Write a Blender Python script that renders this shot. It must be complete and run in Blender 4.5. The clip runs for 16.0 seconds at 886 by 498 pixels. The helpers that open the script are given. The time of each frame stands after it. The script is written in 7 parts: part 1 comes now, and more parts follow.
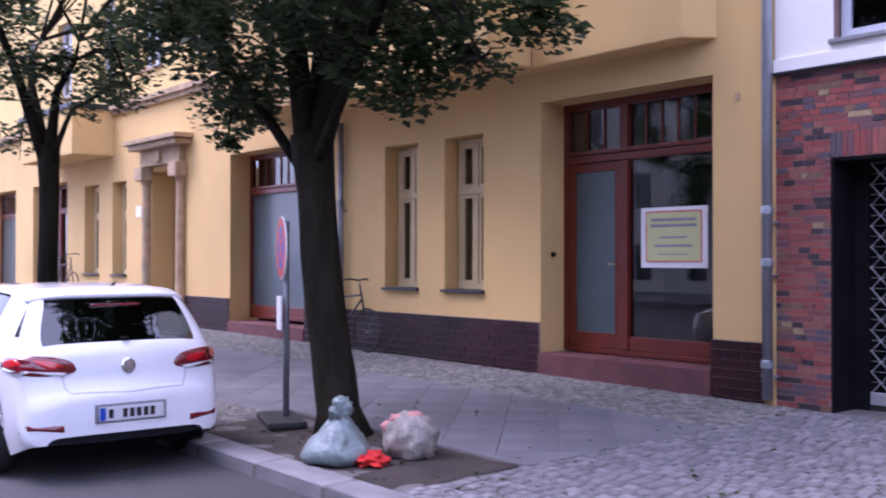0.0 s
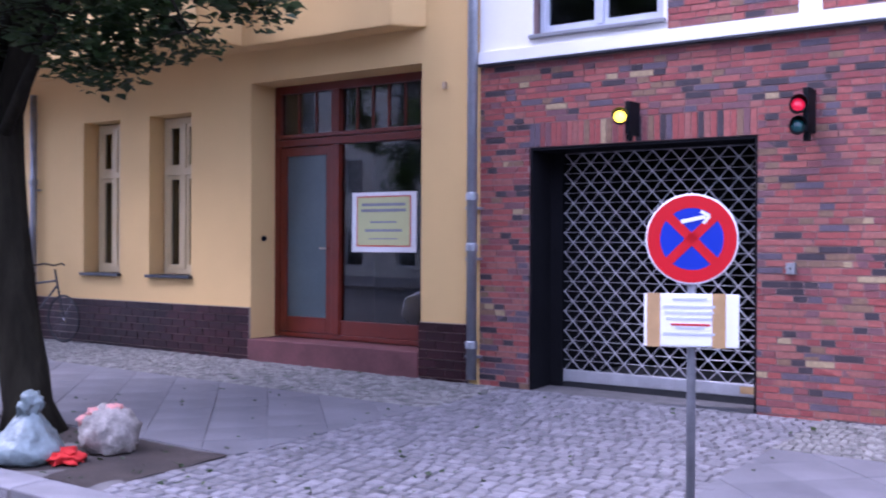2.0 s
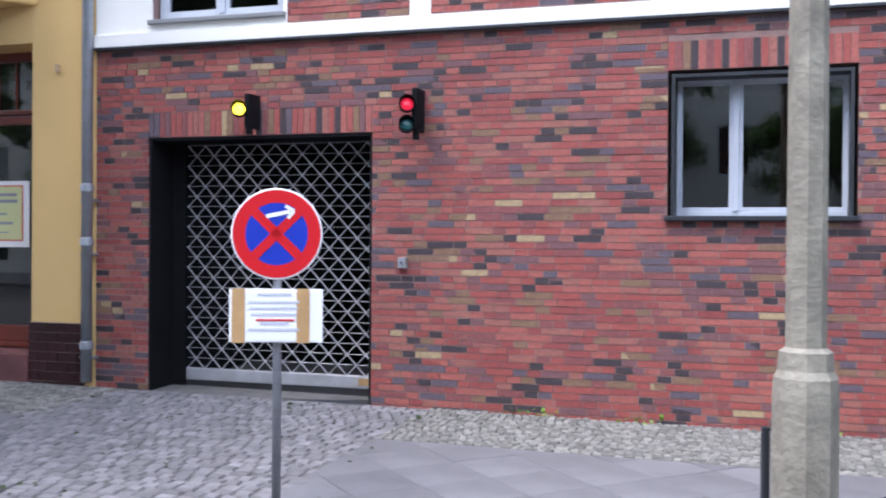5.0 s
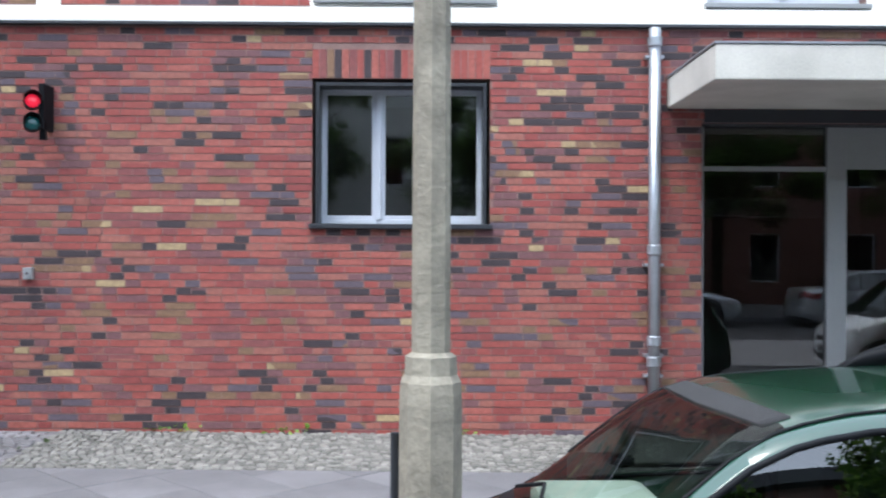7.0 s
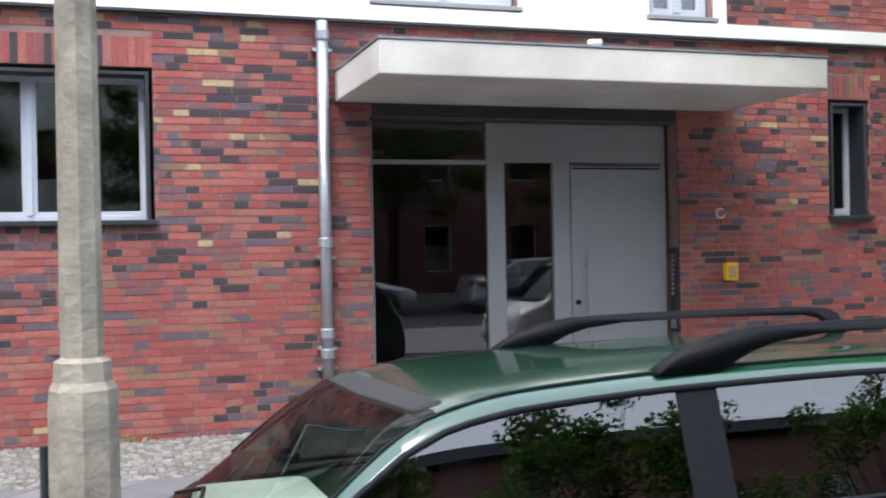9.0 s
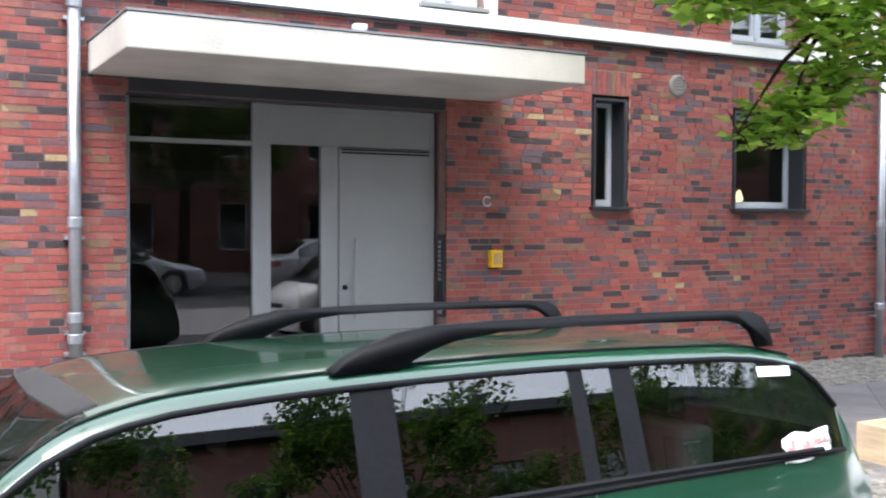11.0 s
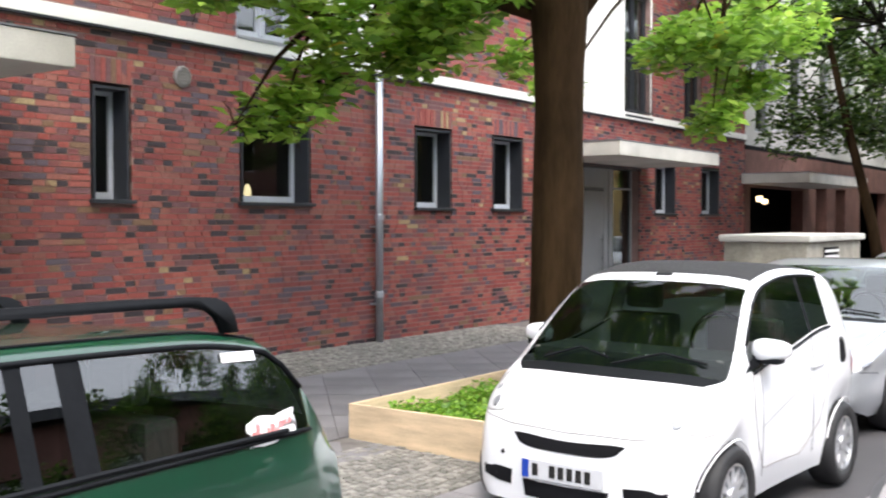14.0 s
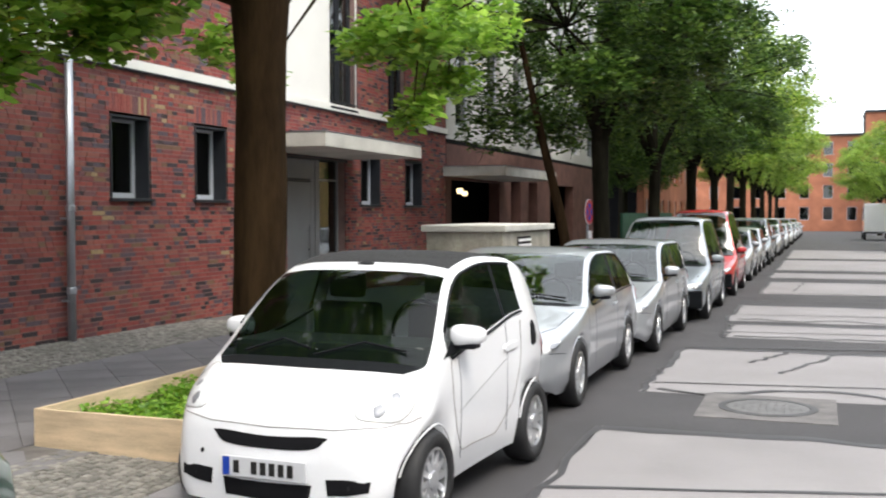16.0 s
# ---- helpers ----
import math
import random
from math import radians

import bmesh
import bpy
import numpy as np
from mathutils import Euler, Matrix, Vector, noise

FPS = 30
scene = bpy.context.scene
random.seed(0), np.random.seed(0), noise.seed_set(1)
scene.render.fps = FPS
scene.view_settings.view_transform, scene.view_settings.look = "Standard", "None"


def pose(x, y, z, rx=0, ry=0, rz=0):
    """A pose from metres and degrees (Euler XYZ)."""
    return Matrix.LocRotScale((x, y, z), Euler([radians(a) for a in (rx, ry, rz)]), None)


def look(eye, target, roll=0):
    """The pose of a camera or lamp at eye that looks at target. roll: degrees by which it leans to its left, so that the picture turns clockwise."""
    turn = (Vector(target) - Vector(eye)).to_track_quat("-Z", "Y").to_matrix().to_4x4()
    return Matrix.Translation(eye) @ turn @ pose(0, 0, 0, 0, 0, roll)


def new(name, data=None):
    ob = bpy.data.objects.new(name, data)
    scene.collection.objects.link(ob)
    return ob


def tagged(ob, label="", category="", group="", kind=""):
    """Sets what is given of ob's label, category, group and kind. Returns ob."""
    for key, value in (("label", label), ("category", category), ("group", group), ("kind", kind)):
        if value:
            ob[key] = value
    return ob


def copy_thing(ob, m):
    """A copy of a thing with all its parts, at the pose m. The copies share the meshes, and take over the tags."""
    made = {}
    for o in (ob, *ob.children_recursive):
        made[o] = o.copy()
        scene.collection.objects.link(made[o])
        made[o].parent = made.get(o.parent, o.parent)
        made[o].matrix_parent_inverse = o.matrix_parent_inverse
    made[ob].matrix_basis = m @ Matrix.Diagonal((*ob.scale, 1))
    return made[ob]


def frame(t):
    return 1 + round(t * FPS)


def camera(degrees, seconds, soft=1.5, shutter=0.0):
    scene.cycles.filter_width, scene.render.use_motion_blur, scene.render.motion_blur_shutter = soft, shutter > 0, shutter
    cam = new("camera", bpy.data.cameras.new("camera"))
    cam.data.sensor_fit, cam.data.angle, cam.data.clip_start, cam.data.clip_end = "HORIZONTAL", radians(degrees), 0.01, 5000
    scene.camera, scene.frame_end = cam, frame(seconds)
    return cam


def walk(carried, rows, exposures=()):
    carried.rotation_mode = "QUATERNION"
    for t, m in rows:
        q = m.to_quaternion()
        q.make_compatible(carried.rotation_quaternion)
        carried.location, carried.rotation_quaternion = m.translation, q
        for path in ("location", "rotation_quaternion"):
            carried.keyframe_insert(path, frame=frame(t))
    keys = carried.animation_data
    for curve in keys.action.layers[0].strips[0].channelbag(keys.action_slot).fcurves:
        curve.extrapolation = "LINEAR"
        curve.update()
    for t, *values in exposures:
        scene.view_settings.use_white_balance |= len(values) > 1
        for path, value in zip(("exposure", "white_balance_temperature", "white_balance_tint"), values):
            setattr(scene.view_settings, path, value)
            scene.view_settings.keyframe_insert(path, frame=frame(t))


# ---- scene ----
from mathutils.bvhtree import BVHTree

# camera
cam = camera(46.3, 16.0, soft=2.0, shutter=0.4)
PATH = [
    (0.0, -0.358, -0.742, 1.701, 0.51, -0.04, 51.14),
    (0.5, -0.372, -0.714, 1.715, 0.05, -0.61, 47.74),
    (1.0, -0.388, -0.748, 1.704, 0.13, -0.53, 44.37),
    (1.5, -0.462, -0.732, 1.714, -0.19, -0.58, 39.98),
    (2.0, -0.420, -0.654, 1.694, -0.29, -0.26, 35.34),
    (2.5, -0.466, -0.654, 1.690, -0.63, -0.31, 31.85),
    (3.0, -0.417, -0.598, 1.687, -0.38, -0.98, 28.98),
    (3.5, -0.321, -0.511, 1.698, -0.52, -0.78, 25.43),
    (3.7, -0.312, -0.480, 1.689, -0.43, -1.01, 23.76),
    (5.8, 0.176, -0.198, 1.704, -0.07, -0.34, 10.98),
    (6.0, 0.176, -0.174, 1.700, 0.43, -0.56, 8.21),
    (6.5, 0.172, -0.148, 1.697, 0.50, -0.15, 3.13),
    (7.0, 0.172, -0.125, 1.694, 0.09, -0.24, -0.62),
    (7.5, 0.170, -0.081, 1.688, -0.02, -0.46, -6.10),
    (8.0, 0.170, -0.035, 1.682, -0.24, -0.01, -11.45),
    (10.3, 0.544, -0.100, 1.710, -0.88, 0.49, -23.69),
    (10.5, 0.579, -0.110, 1.731, -1.27, 0.04, -24.88),
    (11.0, 0.666, -0.127, 1.734, -1.58, -0.24, -28.53),
    (11.5, 0.736, -0.150, 1.738, -1.44, -0.01, -30.47),
    (12.0, 0.807, -0.201, 1.711, -1.55, -0.91, -34.05),
    (12.5, 0.869, -0.233, 1.714, -1.85, -1.13, -38.43),
    (13.0, 0.878, -0.249, 1.718, -1.76, -0.34, -43.94),
    (13.5, 0.916, -0.230, 1.708, -1.65, 0.11, -49.31),
    (14.0, 0.943, -0.185, 1.683, -1.61, -0.01, -54.04),
    (14.5, 0.961, -0.184, 1.694, -1.57, -0.00, -58.07),
    (15.0, 0.993, -0.185, 1.688, -1.47, -0.32, -62.98),
    (15.5, 1.020, -0.184, 1.660, -1.64, 0.03, -66.84),
    (16.0, 1.047, -0.184, 1.669, -2.06, 0.07, -70.01),
]
walk(cam, [(t, pose(x, y, z, 90 + p, r, w)) for t, x, y, z, p, r, w in PATH],
     exposures=[(0.0, 1.22, 5380, 42), (2.5, 1.55, 5080, 38), (3.7, 1.6, 5300, 26), (5.8, 1.45, 5820, 11), (7.0, 1.5, 5830, 8), (8.0, 1.42, 5980, 12), (11.0, 2.05, 6350, 12), (13.0, 1.93, 6480, 12), (16.0, 1.1, 6800, 8)])

# light: bright overcast sky with a veiled sun behind the far roofs
world = bpy.data.worlds.new("sky")
scene.world = world
world.use_nodes = True
wn = world.node_tree
sky = wn.nodes.new("ShaderNodeTexSky")
sky.sky_type, sky.sun_disc = "NISHITA", False
sky.sun_elevation, sky.sun_rotation = radians(62), radians(220)
sky.air_density, sky.dust_density, sky.ozone_density = 1.0, 4.0, 1.0
pale = wn.nodes.new("ShaderNodeMix")
pale.data_type = "RGBA"
pale.inputs[0].default_value = 0.65
pale.inputs[7].default_value = (9.0, 9.6, 10.5, 1)
wn.links.new(sky.outputs[0], pale.inputs[6])
wn.links.new(pale.outputs[2], wn.nodes["Background"].inputs[0])
wn.nodes["Background"].inputs[1].default_value = 0.15
sun_data = bpy.data.lights.new("sun", "SUN")
sun_data.energy, sun_data.angle, sun_data.color = 1.3, radians(28), (1.0, 0.95, 0.87)
sun = new("sun", sun_data)
sun.matrix_world = look((0, 0, 30), (12.2, 14.8, -6.2))

# ---------------------------------------------------------------- materials
def nodes_of(name):
    m = bpy.data.materials.new(name)
    m.use_nodes = True
    return m, m.node_tree, m.node_tree.nodes["Principled BSDF"]


def mapped(nt, stretch=(1, 1, 1)):
    tc = nt.nodes.new("ShaderNodeTexCoord")
    mp = nt.nodes.new("ShaderNodeMapping")
    mp.inputs["Scale"].default_value = stretch
    nt.links.new(tc.outputs["Object"], mp.inputs["Vector"])
    return mp.outputs["Vector"]


def noise_of(nt, vec, scale, detail=5, rough=0.55):
    n = nt.nodes.new("ShaderNodeTexNoise")
    n.inputs["Scale"].default_value, n.inputs["Detail"].default_value, n.inputs["Roughness"].default_value = scale, detail, rough
    nt.links.new(vec, n.inputs["Vector"])
    return n.outputs["Fac"]


def ramp_of(nt, fac, stops, constant=False):
    r = nt.nodes.new("ShaderNodeValToRGB")
    if constant:
        r.color_ramp.interpolation = "CONSTANT"
    el = r.color_ramp.elements
    while len(el) < len(stops):
        el.new(0.5)
    for e, (p, c) in zip(el, stops):
        e.position, e.color = p, (*c, 1) if len(c) == 3 else c
    nt.links.new(fac, r.inputs[0])
    return r.outputs[0]


def blend(nt, a, b, fac, how="MIX"):
    m = nt.nodes.new("ShaderNodeMix")
    m.data_type, m.blend_type = "RGBA", how
    for sock, v in ((m.inputs[0], fac), (m.inputs[6], a), (m.inputs[7], b)):
        if isinstance(v, bpy.types.NodeSocket):
            nt.links.new(v, sock)
        elif isinstance(v, tuple):
            sock.default_value = (*v, 1) if len(v) == 3 else v
        else:
            sock.default_value = v
    return m.outputs[2]


def bumped(nt, b, h, strength, dist=0.01):
    n = nt.nodes.new("ShaderNodeBump")
    n.inputs["Strength"].default_value, n.inputs["Distance"].default_value = strength, dist
    nt.links.new(h, n.inputs["Height"])
    nt.links.new(n.outputs[0], b.inputs["Normal"])


def surface(name, col, rough=0.7, metal=0.0, var=0.25, scale=1.5, fine=40, bump=0.15, vary=0.0, island=0.0, stretch=(1, 1, 1), coat=0.0, spec=0.5):
    """Painted, cast or ground surface: base colour with stains at one scale and grain at another."""
    m, nt, b = nodes_of(name)
    v = mapped(nt, stretch)
    big, small = noise_of(nt, v, scale), noise_of(nt, v, fine, 3)
    dark = tuple(c * (1 - var) for c in col)
    light = tuple(min(1, c * (1 + var * 0.6)) for c in col)
    c = ramp_of(nt, big, [(0.3, dark), (0.7, light)])
    g = ramp_of(nt, small, [(0.25, (1 - var * 0.7,) * 3), (0.75, (1, 1, 1))])
    c = blend(nt, c, g, 1.0, "MULTIPLY")
    for amount, kind, out in ((vary, "ShaderNodeObjectInfo", "Random"), (island, "ShaderNodeNewGeometry", "Random Per Island")):
        if amount:
            src = nt.nodes.new(kind).outputs[out]
            c = blend(nt, c, ramp_of(nt, src, [(0, (1 - amount,) * 3), (1, (1 + amount * 0.5,) * 3)]), 1.0, "MULTIPLY")
    nt.links.new(c, b.inputs["Base Color"])
    b.inputs["Roughness"].default_value, b.inputs["Metallic"].default_value = rough, metal
    b.inputs["Coat Weight"].default_value = coat
    b.inputs["Coat Roughness"].default_value = 0.04
    b.inputs["Specular IOR Level"].default_value = spec
    if bump:
        bumped(nt, b, small, bump)
    return m


BRICK_TONES = [(0.0, (0.315, 0.074, 0.062)), (0.20, (0.355, 0.105, 0.085)), (0.34, (0.265, 0.060, 0.055)), (0.47, (0.225, 0.070, 0.070)), (0.57, (0.32, 0.120, 0.095)),
               (0.67, (0.175, 0.080, 0.088)), (0.755, (0.042, 0.031, 0.038)), (0.86, (0.11, 0.085, 0.110)), (0.93, (0.22, 0.130, 0.078)), (0.985, (0.40, 0.30, 0.17))]


def brick_material(name, source, out):
    m, nt, b = nodes_of(name)
    v = mapped(nt)
    # firing batches: dark and tan bricks gather in loose patches
    patchy = nt.nodes.new("ShaderNodeMath")
    patchy.operation = "MULTIPLY_ADD"
    patchy.inputs[1].default_value = 0.26
    nt.links.new(noise_of(nt, v, 0.7, 1), patchy.inputs[0])
    mixed = nt.nodes.new("ShaderNodeMath")
    mixed.operation, mixed.use_clamp = "ADD", True
    patchy.inputs[2].default_value = -0.13
    nt.links.new(nt.nodes.new(source).outputs[out], mixed.inputs[0])
    nt.links.new(patchy.outputs[0], mixed.inputs[1])
    rnd = mixed.outputs[0]
    c = ramp_of(nt, rnd, BRICK_TONES, True)
    c = blend(nt, c, ramp_of(nt, noise_of(nt, v, 25, 4), [(0.25, (0.62,) * 3), (0.75, (1.15,) * 3)]), 1.0, "MULTIPLY")
    c = blend(nt, c, ramp_of(nt, noise_of(nt, v, 0.7, 3), [(0.3, (0.82, 0.82, 0.84)), (0.7, (1.08, 1.04, 1.0))]), 1.0, "MULTIPLY")
    nt.links.new(c, b.inputs["Base Color"])
    b.inputs["Roughness"].default_value = 0.75
    bumped(nt, b, noise_of(nt, v, 90, 3), 0.35, 0.004)
    return m


def glass_material(name, tint, gloss=1.0, rough=0.0, ior=1.6):
    m = bpy.data.materials.new(name)
    m.use_nodes = True
    nt = m.node_tree
    nt.nodes.remove(nt.nodes["Principled BSDF"])
    out = nt.nodes["Material Output"]
    tr, gl, mx, fr = (nt.nodes.new(k) for k in ("ShaderNodeBsdfTransparent", "ShaderNodeBsdfGlossy", "ShaderNodeMixShader", "ShaderNodeLayerWeight"))
    tr.inputs[0].default_value = (*tint, 1)
    gl.inputs["Roughness"].default_value = rough
    gl.inputs["Color"].default_value = (gloss, gloss, gloss, 1)
    fr.inputs[0].default_value = 0.5
    f0 = ((ior - 1) / (ior + 1)) ** 2
    pw, ma = nt.nodes.new("ShaderNodeMath"), nt.nodes.new("ShaderNodeMath")
    pw.operation, ma.operation = "POWER", "MULTIPLY_ADD"
    pw.inputs[1].default_value, ma.inputs[1].default_value, ma.inputs[2].default_value = 5.0, 1 - f0, f0
    nt.links.new(fr.outputs["Facing"], pw.inputs[0])
    nt.links.new(pw.outputs[0], ma.inputs[0])
    nt.links.new(ma.outputs[0], mx.inputs[0])
    nt.links.new(tr.outputs[0], mx.inputs[1])
    nt.links.new(gl.outputs[0], mx.inputs[2])
    nt.links.new(mx.outputs[0], out.inputs[0])
    return m


def leaf_material(name, tones, shine=0.45):
    m, nt, b = nodes_of(name)
    rnd = nt.nodes.new("ShaderNodeNewGeometry").outputs["Random Per Island"]
    c = ramp_of(nt, rnd, tones)
    nt.links.new(c, b.inputs["Base Color"])
    b.inputs["Roughness"].default_value = shine
    tl = nt.nodes.new("ShaderNodeBsdfTranslucent")
    nt.links.new(c, tl.inputs[0])
    mx = nt.nodes.new("ShaderNodeMixShader")
    mx.inputs[0].default_value = 0.5
    nt.links.new(b.outputs[0], mx.inputs[1])
    nt.links.new(tl.outputs[0], mx.inputs[2])
    nt.links.new(mx.outputs[0], nt.nodes["Material Output"].inputs[0])
    return m


def glowing(name, col, strength):
    m, nt, b = nodes_of(name)
    b.inputs["Base Color"].default_value = (*col, 1)
    b.inputs["Emission Color"].default_value = (*col, 1)
    b.inputs["Emission Strength"].default_value = strength
    b.inputs["Roughness"].default_value = 0.2
    return m


M_BRICK = brick_material("clinker bricks", "ShaderNodeNewGeometry", "Random Per Island")
M_BRICK_PIECE = brick_material("clinker brick piece", "ShaderNodeObjectInfo", "Random")
M_MORTAR = surface("mortar", (0.29, 0.185, 0.165), 0.9, var=0.3, scale=3)
M_WHITE = surface("white render", (0.80, 0.79, 0.75), 0.85, var=0.07, scale=0.8, fine=120, bump=0.1)
M_GREYRENDER = surface("grey white render", (0.52, 0.52, 0.49), 0.85, var=0.12, scale=0.8, fine=120)
M_YELLOW = surface("ochre render", (0.70, 0.475, 0.19), 0.88, var=0.10, scale=0.5, fine=150, bump=0.12)
M_YELLOWDEEP = surface("yellow render", (0.72, 0.52, 0.20), 0.88, var=0.10, scale=0.5, fine=150)
M_STUCCO = surface("stone stucco", (0.50, 0.36, 0.22), 0.85, var=0.3, scale=4, fine=60, bump=0.4)
M_PLINTH = surface("brown glazed tile", (0.045, 0.013, 0.016), 0.42, spec=0.25, var=0.4, scale=2, fine=30, island=0.5, vary=0.4, bump=0.05)
M_TILEGROUT = surface("tile grout", (0.36, 0.28, 0.22), 0.9)
M_REDSTEP = surface("red stone step", (0.15, 0.052, 0.052), 0.75, var=0.3, scale=3)
M_REDWOOD = surface("red-brown painted wood", (0.145, 0.020, 0.009), 0.35, var=0.2, scale=3, fine=60, bump=0.05)
M_CREAM = surface("cream window paint", (0.62, 0.50, 0.28), 0.5, var=0.08, scale=3)
M_PVC = surface("white window frame", (0.47, 0.50, 0.56), 0.35, var=0.05, scale=3)
M_GREYFRAME = surface("light grey aluminium", (0.25, 0.258, 0.268), 0.4, var=0.08, scale=2, metal=0.1)
M_ANTHRACITE = surface("anthracite metal", (0.022, 0.025, 0.032), 0.45, var=0.2, scale=4)
M_ZINC = surface("zinc pipe", (0.46, 0.49, 0.54), 0.38, metal=0.75, var=0.2, scale=3, fine=25)
M_GALV = surface("galvanised steel", (0.30, 0.31, 0.34), 0.5, metal=0.6, var=0.25, scale=5, fine=60)
M_STEEL = surface("shutter steel", (0.62, 0.62, 0.64), 0.35, metal=0.6, var=0.15, scale=5)
M_CONCRETE = surface("canopy concrete", (0.56, 0.545, 0.50), 0.85, var=0.24, scale=1.2, fine=60, bump=0.2)
M_MAST = surface("spun concrete", (0.28, 0.255, 0.205), 0.9, var=0.35, scale=5, fine=28, bump=0.9)
# near-black, for dark parts and for room and recess shade put into colour
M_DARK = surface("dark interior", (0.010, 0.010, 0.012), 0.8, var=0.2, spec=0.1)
M_ROOM = surface("dim room plaster", (0.20, 0.19, 0.18), 0.9, var=0.2)
M_ASPHALT = surface("asphalt", (0.056, 0.053, 0.057), 0.85, var=0.22, scale=0.8, fine=220, bump=0.35)
M_PATCH = surface("pale asphalt patch", (0.245, 0.232, 0.238), 0.85, var=0.14, scale=0.7, fine=220, bump=0.3)
M_APRON = surface("worn concrete surround", (0.16, 0.15, 0.15), 0.85, var=0.35, scale=4, fine=60, bump=0.4)
M_TAR = surface("tar seam", (0.045, 0.043, 0.046), 0.6, var=0.3, scale=2, fine=60)
M_KERB = surface("granite kerb", (0.25, 0.24, 0.25), 0.8, var=0.25, scale=3, fine=90, vary=0.25, bump=0.3)
M_SLAB = surface("granite slab", (0.16, 0.155, 0.163), 0.8, var=0.28, scale=1.5, fine=120, vary=0.14, bump=0.25)
M_SLABSTUFF = surface("granite slab rest", (0.16, 0.155, 0.163), 0.8, var=0.2, scale=1.5, fine=120, island=0.14, bump=0.25)
M_COBBLE = surface("granite cobble", (0.215, 0.205, 0.212), 0.75, var=0.25, scale=6, fine=80, vary=0.32, bump=0.4)
M_COBBLESTUFF = surface("granite cobble rest", (0.215, 0.205, 0.212), 0.75, var=0.25, scale=6, fine=80, island=0.32, bump=0.4)
M_MOSAIC = surface("mosaic stone", (0.245, 0.235, 0.212), 0.85, var=0.25, scale=8, fine=90, island=0.42, bump=0.5)
M_SAND = surface("joint sand", (0.135, 0.125, 0.12), 0.95, var=0.3, scale=6, fine=120)
M_SOIL = surface("trodden soil", (0.048, 0.036, 0.029), 0.95, var=0.4, scale=3, fine=60, bump=0.9)
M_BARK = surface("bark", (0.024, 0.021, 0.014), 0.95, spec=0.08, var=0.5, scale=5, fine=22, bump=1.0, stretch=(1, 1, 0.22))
M_BARKPALE = surface("brown bark", (0.046, 0.027, 0.013), 0.95, spec=0.08, var=0.5, scale=5, fine=22, bump=1.0, stretch=(1, 1, 0.22))
M_PINE = surface("pine board", (0.70, 0.54, 0.36), 0.7, var=0.3, scale=2, fine=30, stretch=(1, 1, 8), vary=0.15)
M_RUBBER = surface("black rubber", (0.018, 0.018, 0.02), 0.7, var=0.3, scale=6)
M_PLASTIC = surface("black plastic trim", (0.010, 0.011, 0.013), 0.5, var=0.2, scale=6, spec=0.07)
M_RIM = surface("alloy rim", (0.55, 0.56, 0.58), 0.3, metal=0.8, var=0.1)
M_CARWHITE = surface("white car paint", (0.80, 0.81, 0.84), 0.3, var=0.04, scale=1, bump=0, coat=1.0)
M_CARGREEN = surface("dark green car paint", (0.003, 0.040, 0.020), 0.3, var=0.15, scale=1.5, bump=0, coat=1.0)
M_CARSILVER = surface("silver car paint", (0.44, 0.46, 0.49), 0.3, metal=0.5, var=0.06, scale=1, bump=0, coat=1.0)
M_CARGREY = surface("grey car paint", (0.24, 0.27, 0.30), 0.32, metal=0.3, var=0.06, scale=1, bump=0, coat=1.0)
M_CARRED = surface("red car paint", (0.50, 0.015, 0.02), 0.3, var=0.08, scale=1, bump=0, coat=1.0)
M_CARBLUE = surface("blue car paint", (0.02, 0.06, 0.25), 0.3, var=0.08, scale=1, bump=0, coat=1.0)
M_CARBLACK = surface("black car paint", (0.012, 0.012, 0.015), 0.3, var=0.08, scale=1, bump=0, coat=1.0)
M_CLOTH = surface("dark roof cloth", (0.02, 0.02, 0.022), 0.9, var=0.2, fine=200, bump=0.3)
M_CHROME = surface("chrome", (0.7, 0.7, 0.72), 0.12, metal=1.0, var=0.05, bump=0)
M_CARGLASS = glass_material("tinted car glass", (0.40, 0.48, 0.45), ior=1.95)
M_DARKGLASS = glass_material("dark car glass", (0.10, 0.12, 0.12), ior=1.9)
M_WINGLASS = glass_material("window glass", (0.55, 0.58, 0.58), ior=1.75)
M_FROST = surface("frosted film glass", (0.075, 0.11, 0.12), 0.3, var=0.2, scale=0.8, bump=0, coat=0.25)
M_TAILRED = surface("tail lamp red", (0.17, 0.003, 0.008), 0.15, var=0.2, coat=1.0, bump=0)
M_TAILGLOSS = surface("bright tail lamp red", (0.62, 0.01, 0.015), 0.12, var=0.2, coat=1.0, bump=0)
M_AMBER = glowing("amber signal light", (1.0, 0.72, 0.02), 2.2)
M_SIGRED = glowing("red signal lens", (0.55, 0.01, 0.03), 0.35)
M_SIGGREEN = surface("green signal lens", (0.01, 0.07, 0.07), 0.2, var=0.1, bump=0)
M_SIGNRED = surface("sign red", (0.56, 0.006, 0.012), 0.4, var=0.06, bump=0)
M_SIGNBLUE = surface("sign blue", (0.012, 0.035, 0.40), 0.4, var=0.06, bump=0)
M_SIGNWHITE = surface("sign white", (0.82, 0.83, 0.84), 0.45, var=0.05, bump=0)
M_TAPE = surface("brown parcel tape", (0.46, 0.29, 0.13), 0.4, var=0.15, scale=6)
M_INK = surface("grey print", (0.30, 0.31, 0.36), 0.8)
M_PALEINK = surface("faded blue print", (0.55, 0.58, 0.68), 0.8)
M_GREENPAPER = surface("pale green paper", (0.58, 0.60, 0.30), 0.7, var=0.06)
M_YELLOWBOX = surface("yellow plastic", (0.80, 0.48, 0.01), 0.45, var=0.06)
